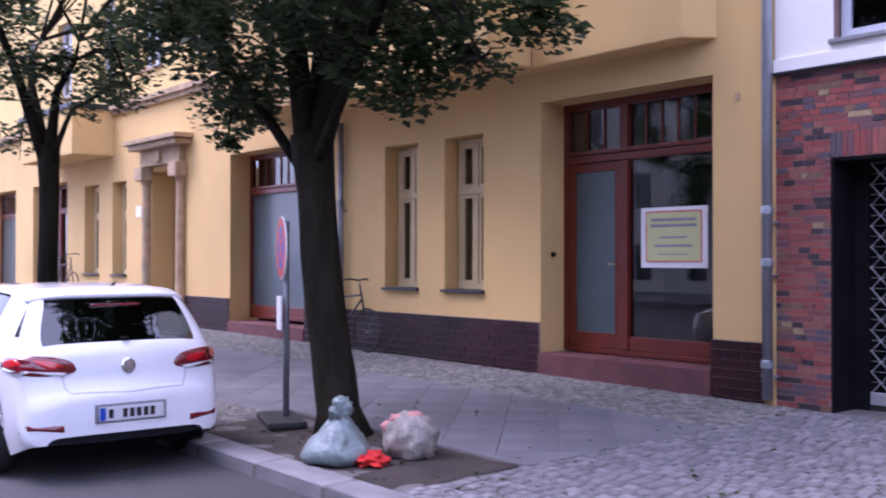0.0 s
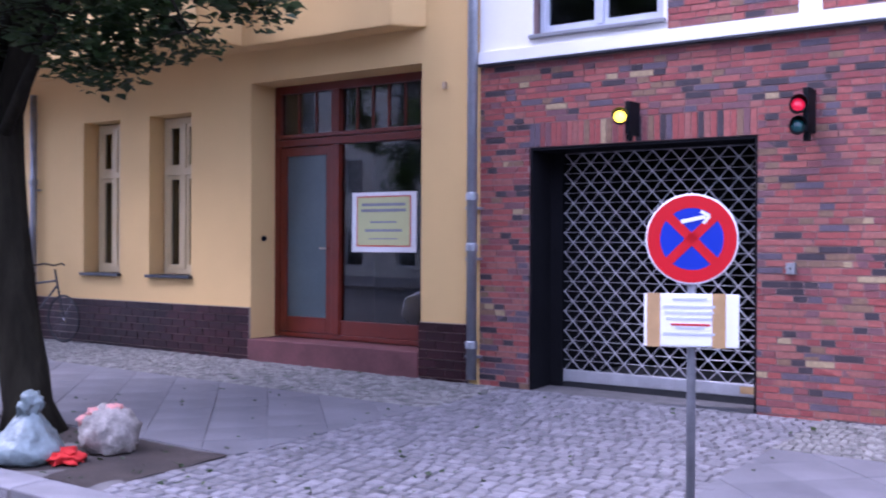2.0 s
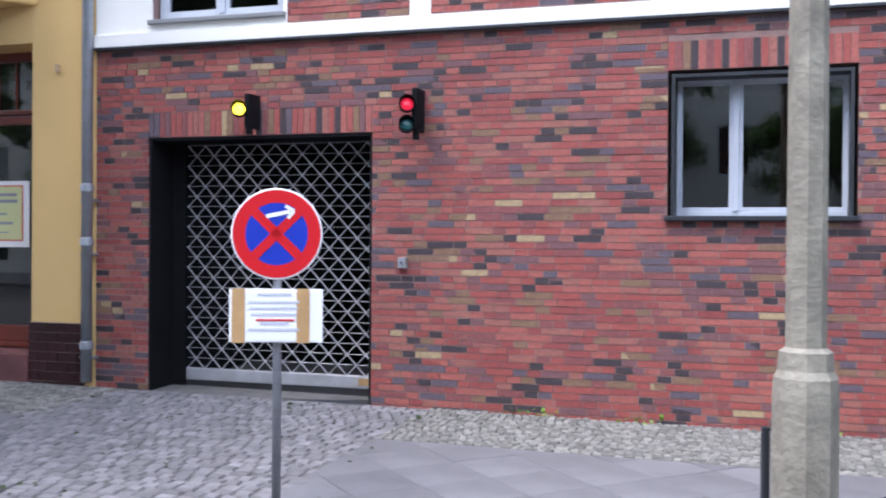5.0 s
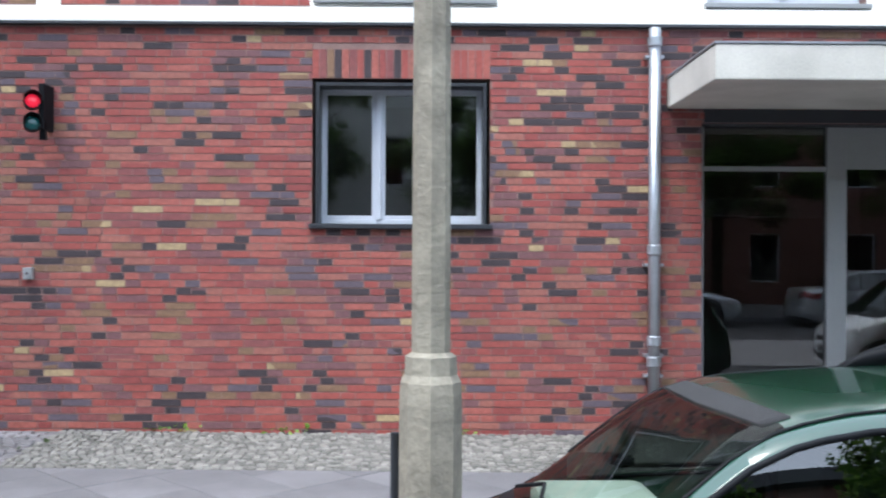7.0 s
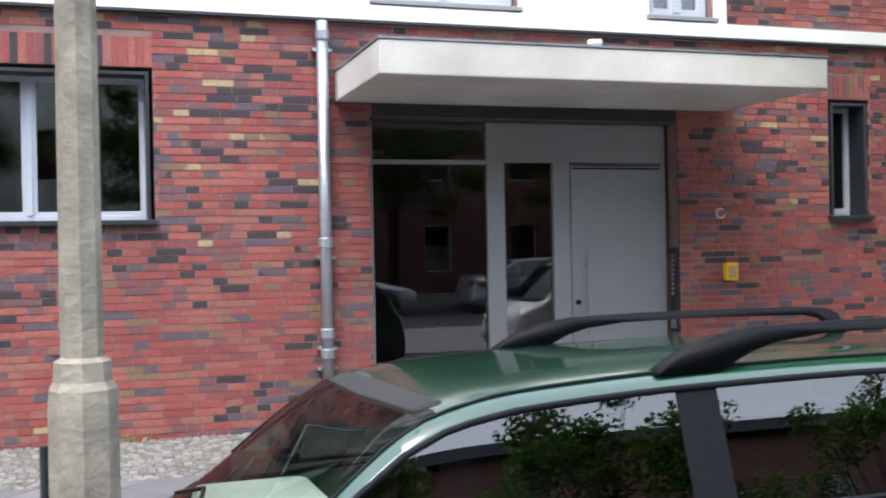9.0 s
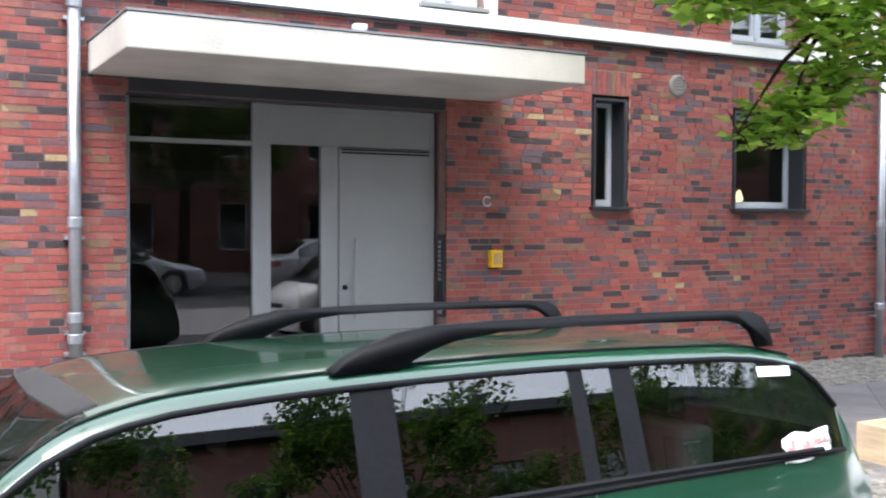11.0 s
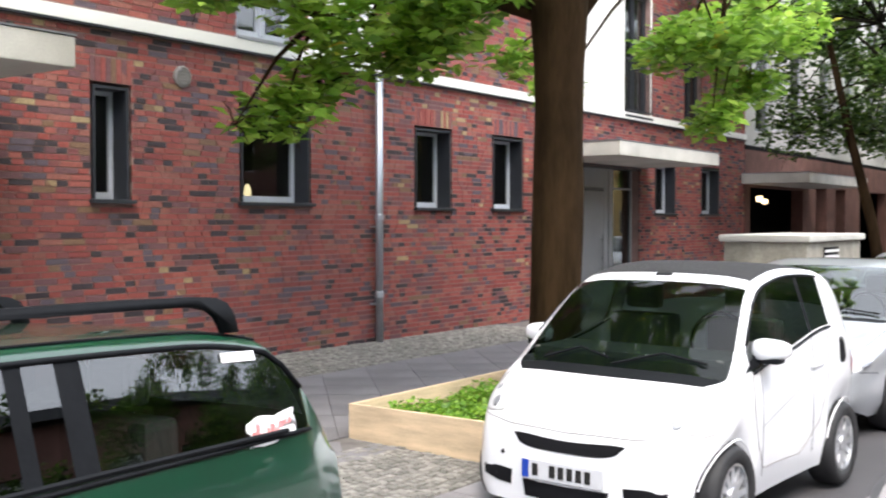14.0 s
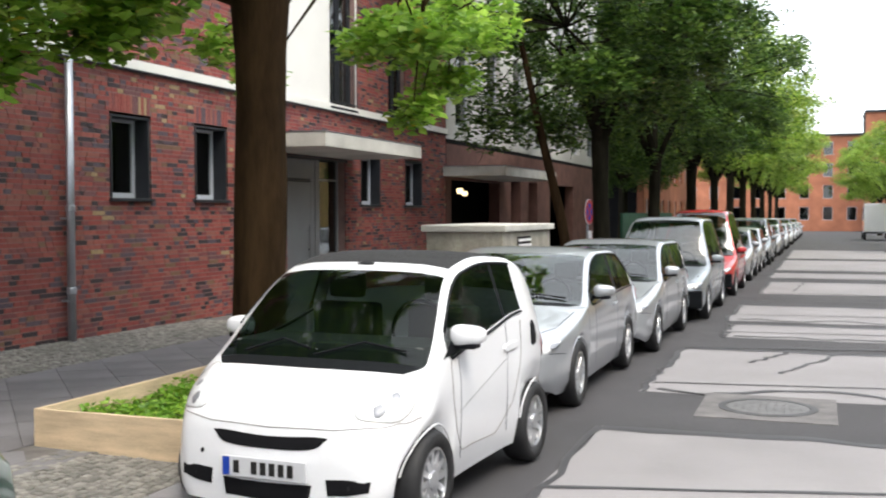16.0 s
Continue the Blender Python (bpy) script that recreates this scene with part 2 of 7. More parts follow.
M_PLATEWHITE = surface("plate white", (0.62, 0.63, 0.66), 0.4, var=0.05, bump=0)
M_PLATEBLUE = surface("plate blue", (0.01, 0.06, 0.45), 0.4, bump=0)
M_BLACKINK = surface("black print", (0.01, 0.01, 0.01), 0.6, bump=0)
M_BAGFILM = surface("translucent refuse sack", (0.22, 0.275, 0.275), 0.3, var=0.35, scale=7, fine=30, bump=1.0)
M_BAGCLOTH = surface("woven refuse sack", (0.36, 0.325, 0.29), 0.75, var=0.5, scale=9, fine=40, bump=1.0)
M_REDRAG = surface("red cloth", (0.60, 0.02, 0.015), 0.8, var=0.3, scale=9)
M_PINKRAG = surface("pink plastic", (0.60, 0.27, 0.24), 0.5, var=0.2, scale=9)
M_BIKE = surface("dark bicycle paint", (0.02, 0.02, 0.022), 0.4)
M_DARKBRICK = surface("dark brick base", (0.16, 0.075, 0.06), 0.9, var=0.3, scale=2, fine=18)
M_REDBRICKFAR = surface("far red brick", (0.42, 0.16, 0.09), 0.9, var=0.3, scale=0.6, fine=14)
M_GREENFENCE = surface("green hoarding", (0.02, 0.10, 0.06), 0.7, var=0.3)
M_CABINET = surface("weathered cabinet concrete", (0.40, 0.37, 0.31), 0.9, var=0.4, scale=2.5, fine=25, bump=0.4)
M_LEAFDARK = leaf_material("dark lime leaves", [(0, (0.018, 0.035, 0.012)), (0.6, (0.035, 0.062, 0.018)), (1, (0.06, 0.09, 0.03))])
M_LEAFFRESH = leaf_material("fresh maple leaves", [(0, (0.14, 0.29, 0.035)), (0.6, (0.31, 0.52, 0.065)), (0.985, (0.48, 0.66, 0.13)), (1, (0.75, 0.5, 0.03))])
M_LEAFMID = leaf_material("street tree leaves", [(0, (0.02, 0.052, 0.009)), (0.6, (0.06, 0.125, 0.02)), (1, (0.16, 0.25, 0.045))])
M_HERB = leaf_material("planter herbs", [(0, (0.09, 0.22, 0.02)), (0.6, (0.20, 0.40, 0.04)), (1, (0.33, 0.50, 0.07))])
M_WARM = glowing("warm lamp", (1.0, 0.78, 0.45), 1.2)
M_SCREEN = glass_material("windscreen glass", (0.80, 0.88, 0.84), gloss=0.5, ior=1.32)
# paler than M_CABIN: skylight on the estate's dashboard is put into the colour
M_LITDASH = surface("pale green cabin trim with skylight painted in", (0.34, 0.37, 0.32), 0.7, var=0.2, scale=3)
M_DARKSCREEN = glass_material("dim windscreen glass", (0.26, 0.32, 0.30), ior=1.38)
# paler than M_LEAFMID: sunlight on the far crowns is put into the colour
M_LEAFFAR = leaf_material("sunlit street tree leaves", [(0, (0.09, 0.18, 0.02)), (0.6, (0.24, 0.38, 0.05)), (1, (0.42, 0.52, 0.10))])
M_CABIN = surface("grey cabin trim", (0.10, 0.105, 0.10), 0.8, var=0.2)
M_PALERED = surface("faded red print", (0.62, 0.22, 0.22), 0.6, var=0.3, scale=30)
M_IRON = surface("worn iron", (0.15, 0.145, 0.145), 0.6, metal=0.2, var=0.3, scale=8)
M_VENT = surface("dull vent metal", (0.25, 0.235, 0.225), 0.6, var=0.2)
M_CLEARLAMP = surface("bright lamp reflector", (0.80, 0.82, 0.84), 0.3, metal=0.0, var=0.2, scale=14, coat=1.0, bump=0)

# ---------------------------------------------------------------- mesh tools
def part(name, bm, material, parent=None, label="", smooth=False):
    """Link a bmesh as one mesh object, under a thing or a part."""
    me = bpy.data.meshes.new(name)
    bmesh.ops.recalc_face_normals(bm, faces=bm.faces)
    for f in bm.faces:
        f.smooth = smooth
    bm.to_mesh(me)
    bm.free()
    for m in material if isinstance(material, (list, tuple)) else [material]:
        me.materials.append(m)
    ob = new(name, me)
    if parent is not None:
        ob.parent = parent
    if label:
        ob["label"] = label
    return ob


def raw(name, verts, faces, material, parent=None, label="", smooth=False):
    me = bpy.data.meshes.new(name)
    me.from_pydata(verts, [], faces)
    me.materials.append(material)
    if smooth:
        me.polygons.foreach_set("use_smooth", [True] * len(me.polygons))
    ob = new(name, me)
    if parent is not None:
        ob.parent = parent
    if label:
        ob["label"] = label
    return ob


def thing(name, at, label, category, group="", turn=0.0):
    ob = new(name)
    ob.matrix_basis = pose(*at, 0, 0, turn)
    ob.empty_display_size = 0.1
    return tagged(ob, label, category, group)


def box(bm, x0, x1, y0, y1, z0, z1, bevel=0.0, m=None):
    g = bmesh.ops.create_cube(bm, size=1.0)
    t = Matrix.Translation(((x0 + x1) / 2, (y0 + y1) / 2, (z0 + z1) / 2)) @ Matrix.Diagonal((abs(x1 - x0), abs(y1 - y0), abs(z1 - z0), 1))
    bmesh.ops.transform(bm, matrix=(m @ t) if m else t, verts=g["verts"])
    if bevel:
        edges = list({e for v in g["verts"] for e in v.link_edges})
        bmesh.ops.bevel(bm, geom=edges, offset=bevel, segments=2, affect="EDGES", profile=0.6)
    return bm


def boxes(*specs, bevel=0.0):
    bm = bmesh.new()
    for s in specs:
        box(bm, *s, bevel=bevel)
    return bm


def tube(bm, pts, radii, seg=10, caps=True):
    """Round bar along points, with a radius at each."""
    pts = [Vector(p) for p in pts]
    rings = []
    side = None
    for i, p in enumerate(pts):
        d = (pts[min(i + 1, len(pts) - 1)] - pts[max(i - 1, 0)]).normalized()
        if side is None:
            side = d.orthogonal().normalized()
        side = (side - d * side.dot(d)).normalized()
        up = d.cross(side)
        r = radii[i] if isinstance(radii, (list, tuple)) else radii
        rings.append([bm.verts.new(p + (side * math.cos(a) + up * math.sin(a)) * r) for a in (2 * math.pi * k / seg for k in range(seg))])
    for a, b in zip(rings, rings[1:]):
        for k in range(seg):
            bm.faces.new((a[k], a[(k + 1) % seg], b[(k + 1) % seg], b[k]))
    if caps:
        bm.faces.new(rings[0][::-1])
        bm.faces.new(rings[-1])
    return bm


def lathe(bm, profile, m=None, seg=24, caps=True):
    """Turn (r, z) points round the z axis."""
    rings = []
    for r, z in profile:
        ring = [Vector((r * math.cos(a), r * math.sin(a), z)) for a in (2 * math.pi * k / seg for k in range(seg))]
        rings.append([bm.verts.new(m @ v if m else v) for v in ring])
    for a, b in zip(rings, rings[1:]):
        for k in range(seg):
            bm.faces.new((a[k], a[(k + 1) % seg], b[(k + 1) % seg], b[k]))
    if caps:
        bm.faces.new(rings[0][::-1])
        bm.faces.new(rings[-1])
    return bm


def blob(bm, centre, size, sub=2, m=None):
    g = bmesh.ops.create_icosphere(bm, subdivisions=sub, radius=1.0)
    t = Matrix.Translation(centre) @ Matrix.Diagonal((*size, 1))
    bmesh.ops.transform(bm, matrix=m @ t if m else t, verts=g["verts"])
    return g["verts"]


def holed(x0, x1, z0, z1, y0, y1, holes):
    """A wall slab with openings through it: verts and faces. holes: (x0, x1, z0, z1)."""
    xs = sorted({x0, x1, *(min(max(h[i], x0), x1) for h in holes for i in (0, 1))})
    zs = sorted({z0, z1, *(min(max(h[i], z0), z1) for h in holes for i in (2, 3))})
    solid = [[not any(h[0] < (a + b) / 2 < h[1] and h[2] < (c + d) / 2 < h[3] for h in holes) for c, d in zip(zs, zs[1:])] for a, b in zip(xs, xs[1:])]
    verts, faces = [], []

    def quad(*p):
        n = len(verts)
        verts.extend(p)
        faces.append((n, n + 1, n + 2, n + 3))

    for i, (a, b) in enumerate(zip(xs, xs[1:])):
        for j, (c, d) in enumerate(zip(zs, zs[1:])):
            if not solid[i][j]:
                continue
            quad((a, y0, c), (b, y0, c), (b, y0, d), (a, y0, d))
            quad((a, y1, d), (b, y1, d), (b, y1, c), (a, y1, c))
            if i == 0 or not solid[i - 1][j]:
                quad((a, y0, c), (a, y0, d), (a, y1, d), (a, y1, c))
            if i == len(xs) - 2 or not solid[i + 1][j]:
                quad((b, y0, d), (b, y0, c), (b, y1, c), (b, y1, d))
            if j == 0 or not solid[i][j - 1]:
                quad((a, y0, c), (a, y1, c), (b, y1, c), (b, y0, c))
            if j == len(zs) - 2 or not solid[i][j + 1]:
                quad((a, y0, d), (b, y0, d), (b, y1, d), (a, y1, d))
    return verts, faces

# ---------------------------------------------------------------- ground
F = 8.6            # plane of the street fronts
KERB = 3.2


def walk_z(x, y):
    """Height of the pavement, which falls along the street and towards the kerb."""
    return 0.156 - 0.007 * x - 0.02 * (8.6 - y)


def road_z(x):
    return -0.065 - 0.007 * x


def bay(x):
    """Line of the kerb: a parking bay is cut into the pavement beside the lamp mast."""
    return 4.38 if -0.6 < x < 5.1 else KERB


def sheet(name, x0, x1, y0, y1, height, material, nx=2, ny=2, label=""):
    xs, ys = np.linspace(x0, x1, nx), np.linspace(y0, y1, ny)
    verts = [(x, y, height(x, y)) for y in ys for x in xs]
    faces = [(j * nx + i, j * nx + i + 1, (j + 1) * nx + i + 1, (j + 1) * nx + i) for j in range(ny - 1) for i in range(nx - 1)]
    return raw(name, verts, faces, material, None, label)


tagged(sheet("ground", -900, 900, -900, 900, lambda x, y: road_z(x) - 0.35, M_SAND), "bare ground running to the horizon", "ground", kind="structure")
road = tagged(sheet("road", -70, 230, -9.0, 4.4, lambda x, y: road_z(x), M_ASPHALT, 61, 5), "worn grey asphalt carriageway with patches and tar seams", "road", kind="structure")
pave = []
for x0, x1, y0 in ((-70, -0.6, KERB), (-0.6, 5.1, 4.38), (5.1, 230, KERB)):
    pave.append((x0, x1, y0))
bm = bmesh.new()
for x0, x1, y0 in pave:
    vs = [bm.verts.new((x, y, walk_z(x, y) - 0.012 - d)) for d in (0, 0.5) for x, y in ((x0, y0), (x1, y0), (x1, 11.0), (x0, 11.0))]
    bm.faces.new(vs[:4])
    for k in range(4):
        bm.faces.new((vs[k], vs[(k + 1) % 4], vs[4 + (k + 1) % 4], vs[4 + k]))
pavement = tagged(part("pavement", bm, M_SAND), "sandy bed of the paved footway", "pavement", kind="structure")
# the far footway, on the side from which the film is taken
bm = bmesh.new()
vs = [bm.verts.new((x, y, road_z(x) + 0.12 - d)) for d in (0, 0.5) for x, y in ((-70, -16), (230, -16), (230, -9.0), (-70, -9.0))]
bm.faces.new(vs[:4])
for k in range(4):
    bm.faces.new((vs[k], vs[(k + 1) % 4], vs[4 + (k + 1) % 4], vs[4 + k]))
tagged(part("pavement_opposite", bm, M_SLABSTUFF), "grey paved footway across the street", "pavement", kind="structure")

# asphalt patches and tar seams
rng = random.Random(4)


def ribbon(name, pts, width, material, lift=0.006, label="", parent=None):
    """A thin wavy band poured on the road."""
    bm = bmesh.new()
    pairs = []
    for i, (x, y) in enumerate(pts):
        dx, dy = (Vector(pts[min(i + 1, len(pts) - 1)]) - Vector(pts[max(i - 1, 0)])).normalized()
        w = width * rng.uniform(0.6, 1.3) / 2
        pairs.append([bm.verts.new((x - dy * w * s, y + dx * w * s, road_z(x) + lift)) for s in (1, -1)])
    for a, b in zip(pairs, pairs[1:]):
        bm.faces.new((a[0], a[1], b[1], b[0]))
    return part(name, bm, material, parent, label)


def patch(x0, x1, y0, y1):
    edge = []
    for x, y, ex, ey in ((x0, y0, x1, y0), (x1, y0, x1, y1), (x1, y1, x0, y1), (x0, y1, x0, y0)):
        for k in range(8):
            edge.append((x + (ex - x) * k / 8 + rng.uniform(-.04, .04), y + (ey - y) * k / 8 + rng.uniform(-.03, .03)))
    bm = bmesh.new()
    bm.faces.new([bm.verts.new((x, y, road_z(x) + 0.004)) for x, y in edge])
    part("asphalt_patch", bm, M_PATCH, road)
    ribbon("tar_seam", [(x0 + (x1 - x0) * k / 14, y1 + rng.uniform(-.05, .05)) for k in range(15)], 0.07, M_TAR, 0.008, parent=road)
    ribbon("tar_seam", [(x1 + rng.uniform(-.06, .06), y0 + (y1 - y0) * k / 12) for k in range(13)], 0.16, M_TAR, 0.009, parent=road)
    # a poured joint wanders along the near edge
    ribbon("tar_seam", [(x0 + .3 + .4 * noise.noise(Vector((k * .16, x0, 1))) + .07 * noise.noise(Vector((k * .7, x0, 4))), y1 - .15 + (y0 - y1) * k / 40) for k in range(41)], 0.10, M_TAR, 0.011, parent=road)


for x0, x1, y0, y1 in ((3.6, 9.6, -3.4, 1.5), (11.5, 15.2, -3.4, 1.5), (16.7, 18.7, -3.4, 1.15), (19.3, 22.7, -3.4, 1.3), (26.2, 31, -3.4, 1.1), (33, 36, -3.4, 1.2), (38, 47, -3.4, 1.2), (49, 62, -3.4, 1.2)):
    patch(x0, x1, y0, y1)
for x0, y0, x1, y1 in ((7.5, 1.5, 8.6, -2.5), (12.1, 1.45, 12.8, -2.8), (15.3, 1.5, 16.2, -2.8), (17.5, 1.1, 17.9, -3), (20.5, 1.2, 21, -3), (24, 1.2, 24.4, -3), (27, .4, 31, .2), (-9, 1.2, -6, 1.5), (14.0, .6, 15.1, .2), (13.2, .2, 15.1, -.4)):
    ribbon("tar_seam", [(x0 + (x1 - x0) * k / 16, y0 + (y1 - y0) * k / 16 + 0.09 * noise.noise(Vector((k * .45, x0, 0)))) for k in range(17)], 0.06, M_TAR, 0.010, parent=road)
cover = thing("manhole_cover", (10.95, 0.25, road_z(10.95)), "round iron manhole cover in a square concrete surround", "manhole cover")
part("apron", boxes((-.62, .62, -.60, .60, .003, .011), bevel=.003), M_APRON, cover, "worn square concrete surround")
part("frame", lathe(bmesh.new(), [(0.44, 0.001), (0.44, 0.015), (0.37, 0.015), (0.37, 0.006)], seg=32), M_TAR, cover)
bm = lathe(bmesh.new(), [(0.36, 0.002), (0.36, 0.014), (0.34, 0.016)], seg=32)
for i in range(-4, 5):
    for j in range(-4, 5):
        if i * i + j * j < 18:
            box(bm, i * .07 - .02, i * .07 + .02, j * .07 - .02, j * .07 + .02, 0.012, 0.0175)
part("lid", bm, M_IRON, cover)

# ---------------------------------------------------------------- brick front
HOLES = [(-5.89, -3.51, 0.0, 2.69), (-0.84, 0.66, 1.90, 3.14), (2.45, 5.45, 0.0, 2.78), (7.16, 7.65, 1.87, 3.05), (9.12, 10.3, 1.87, 3.02),
         (12.38, 13.28, 1.84, 3.0), (14.35, 15.27, 1.84, 3.0), (17.2, 19.6, -0.1, 2.66), (20.3, 21.35, 1.80, 2.85), (22.7, 23.8, 1.80, 2.85)]
UP = [(-5.85, -4.42, 3.82, 5.6), (-0.80, 0.68, 3.78, 5.6), (2.49, 3.84, 3.76, 5.6), (5.16, 5.86, 3.76, 5.6), (9.08, 10.05, 3.74, 5.6), (18.88, 20.05, 3.66, 6.1), (21.75, 22.7, 3.7, 6.0)]
WHITE = [(-6.50, -4.38), (-3.15, -2.95), (-0.86, 6.0), (10.25, 11.5), (17.1, 20.1)]
BASE = -0.35
v, f = holed(-6.50, 25.4, BASE, 3.60, F + 0.006, F + 0.36, HOLES)
wall_brick = tagged(raw("wall_brick", v, f, M_MORTAR), "red clinker brick ground floor wall with pale mortar", "wall", kind="structure")
v, f = holed(-6.50, 25.4, 3.60, 9.5, F + 0.006, F + 0.36, UP)
wall_upper = tagged(raw("wall_upper", v, f, M_MORTAR), "upper storey wall of brick and white render panels", "wall", kind="structure")
for a, b in WHITE:
    v, f = holed(a, b, 3.735, 9.45, F - 0.012, F + 0.004, UP)
    raw("render_panel", v, f, M_WHITE, wall_upper, "white rendered panel")
part("string_course", boxes((-6.50, 25.4, F - 0.05, F + 0.004, 3.60, 3.73), bevel=0.006), M_WHITE, wall_upper, "white band above the ground floor")
part("flashing", boxes((-6.50, 25.4, F - 0.065, F + 0.002, 3.575, 3.597)), M_ANTHRACITE, wall_upper, "dark metal drip edge")


def brick_rows(x0, x1, z0, z1, holes, seed, soldier=True):
    """Places of bricks in a wild bond: (x0, x1, z0, z1)."""
    r = random.Random(seed)
    out = []
    n0 = int(z0 / 0.0625) - 1
    for n in range(n0, int(z1 / 0.0625) + 1):
        a, b = n * 0.0625 + 0.006, (n + 1) * 0.0625 - 0.006
        if a < z0 - 0.03 or b > z1:
            continue
        x = x0 - r.uniform(0, 0.24)
        while x < x1:
            w = 0.24 if r.random() < 0.42 else 0.115
            pieces = [(max(x, x0), min(x + w, x1))]
            for h in holes:
                top = h[3] + (0.25 if soldier and h[2] < 3.5 and h[0] not in (2.45, 17.2) else 0)
                if h[2] - 0.02 < b and a < top:
                    nxt = []
                    for p, q in pieces:
                        if q <= h[0] or p >= h[1]:
                            nxt.append((p, q))
                        else:
                            if p < h[0]:
                                nxt.append((p, h[0]))
                            if q > h[1]:
                                nxt.append((h[1], q))
                    pieces = nxt
            out += [(p, q, a, b) for p, q in pieces if q - p > 0.02]
            x += w + 0.01
    if soldier:
        for h in holes:
            if h[3] > 3.4 or h[2] > 3.4 or h[0] in (2.45, 17.2):
                continue
            x = h[0] + 0.002
            while x < h[1] - 0.03:
                out.append((x, min(x + 0.055, h[1]), h[3] + 0.004, h[3] + 0.243))
                x += 0.0625
    return out


def brick_mesh(places, y_front, depth=0.03):
    verts, faces = [], []
    r = random.Random(9)
    for a, b, c, d in places:
        y = y_front + r.uniform(-0.0015, 0.0025)
        n = len(verts)
        verts += [(a, y, c), (b, y, c), (b, y, d), (a, y, d), (a, y + depth, c), (b, y + depth, c), (b, y + depth, d), (a, y + depth, d)]
        faces += [(n, n + 1, n + 2, n + 3), (n + 4, n, n + 3, n + 7), (n + 1, n + 5, n + 6, n + 2), (n + 3, n + 2, n + 6, n + 7), (n + 4, n + 5, n + 1, n)]
    return verts, faces


all_bricks = brick_rows(-6.50, 25.4, -0.15, 3.575, HOLES, 11)
loose = [p for p in all_bricks if -2.6 < p[0] < -1.3 and 0.25 < p[2] < 3.5 and min(abs(p[1] - p[0] - w) for w in (0.24, 0.115)) < 1e-6][:300]
keep = set(loose)
v, f = brick_mesh([p for p in all_bricks if p not in keep], F)
tagged(raw("brickwork", v, f, M_BRICK, wall_brick, "wild bond of red, violet and tan clinker bricks"), kind="stuff")
upper = []
for a, b in ((-4.38, -3.15), (-2.95, -0.86), (6.0, 10.25), (11.5, 17.1), (20.1, 25.4)):
    upper += brick_rows(a, b, 3.74, 7.2, UP, 17, False)
v, f = brick_mesh(upper, F)
tagged(raw("brickwork", v, f, M_BRICK, wall_upper, "wild bond of red clinker bricks"), kind="stuff")


def window(name, x0, x1, z0, z1, y, glass, frame_mat, posts=(), rails=(), fw=0.06, label="", sill=None, reveal=None, sash=True, depth=0.07):
    """A framed window with panes; posts and rails at given fractions."""
    w = tagged(new(name), label, "window", kind="structure")
    w.matrix_basis = pose(x0, y, z0)
    W, H = x1 - x0, z1 - z0
    part("window_frame", boxes((0, fw, 0, depth, 0, H), (W - fw, W, 0, depth, 0, H), (fw, W - fw, 0, depth, 0, fw), (fw, W - fw, 0, depth, H - fw, H), bevel=0.006), frame_mat, w)
    xs = [fw, *[p * W for p in posts], W - fw]
    zs = [fw, *[p * H for p in rails], H - fw]
    for p in posts:
        part("mullion", boxes((p * W - fw * .6, p * W + fw * .6, -0.012, depth, fw, H - fw), bevel=0.006), frame_mat, w)
    for p in rails:
        part("transom", boxes((fw, W - fw, -0.016, depth, p * H - fw * .6, p * H + fw * .6), bevel=0.006), frame_mat, w)
    for a, b in zip(xs, xs[1:]):
        for c, d in zip(zs, zs[1:]):
            a2, b2, c2, d2 = a + (fw * .6 if a != fw else 0), b - (fw * .6 if b != W - fw else 0), c + (fw * .6 if c != fw else 0), d - (fw * .6 if d != H - fw else 0)
            s = fw * 0.75 if sash else 0
            if sash:
                part("sash", boxes((a2, a2 + s, 0.008, depth - .01, c2, d2), (b2 - s, b2, 0.008, depth - .01, c2, d2), (a2 + s, b2 - s, 0.008, depth - .01, c2, c2 + s), (a2 + s, b2 - s, 0.008, depth - .01, d2 - s, d2), bevel=0.004), frame_mat, w)
            part("pane", boxes((a2 + s * .8, b2 - s * .8, 0.035, 0.041, c2 + s * .8, d2 - s * .8)), glass, w)
    if sill:
        part("window_sill", boxes((-0.05, W + 0.05, -(y - F) - 0.06, 0.0, -0.045, -0.004), bevel=0.006), sill, w)
    if reveal:
        d = y - F
        part("reveal", boxes((0.002, 0.03, -d + 0.004, -0.002, 0, H), (W - 0.03, W - 0.002, -d + 0.004, -0.002, 0, H), (0.03, W - 0.03, -d + 0.004, -0.002, H - 0.03, H - 0.002)), reveal, w, "dark metal lining of the opening")
    return w


def room(x0, x1, z0, z1, y0, y1, name="room_wall", material=None):
    """Plain dim walls that close the space behind an opening."""
    bm = bmesh.new()
    p = [bm.verts.new(c) for c in ((x0, y0, z0), (x1, y0, z0), (x1, y0, z1), (x0, y0, z1), (x0, y1, z0), (x1, y1, z0), (x1, y1, z1), (x0, y1, z1))]
    for k in ((4, 5, 6, 7), (0, 4, 7, 3), (1, 2, 6, 5), (3, 7, 6, 2), (0, 1, 5, 4)):
        bm.faces.new([p[i] for i in k])
    return tagged(part(name, bm, material or M_ROOM), "dim plain room behind the opening", "wall", kind="structure")


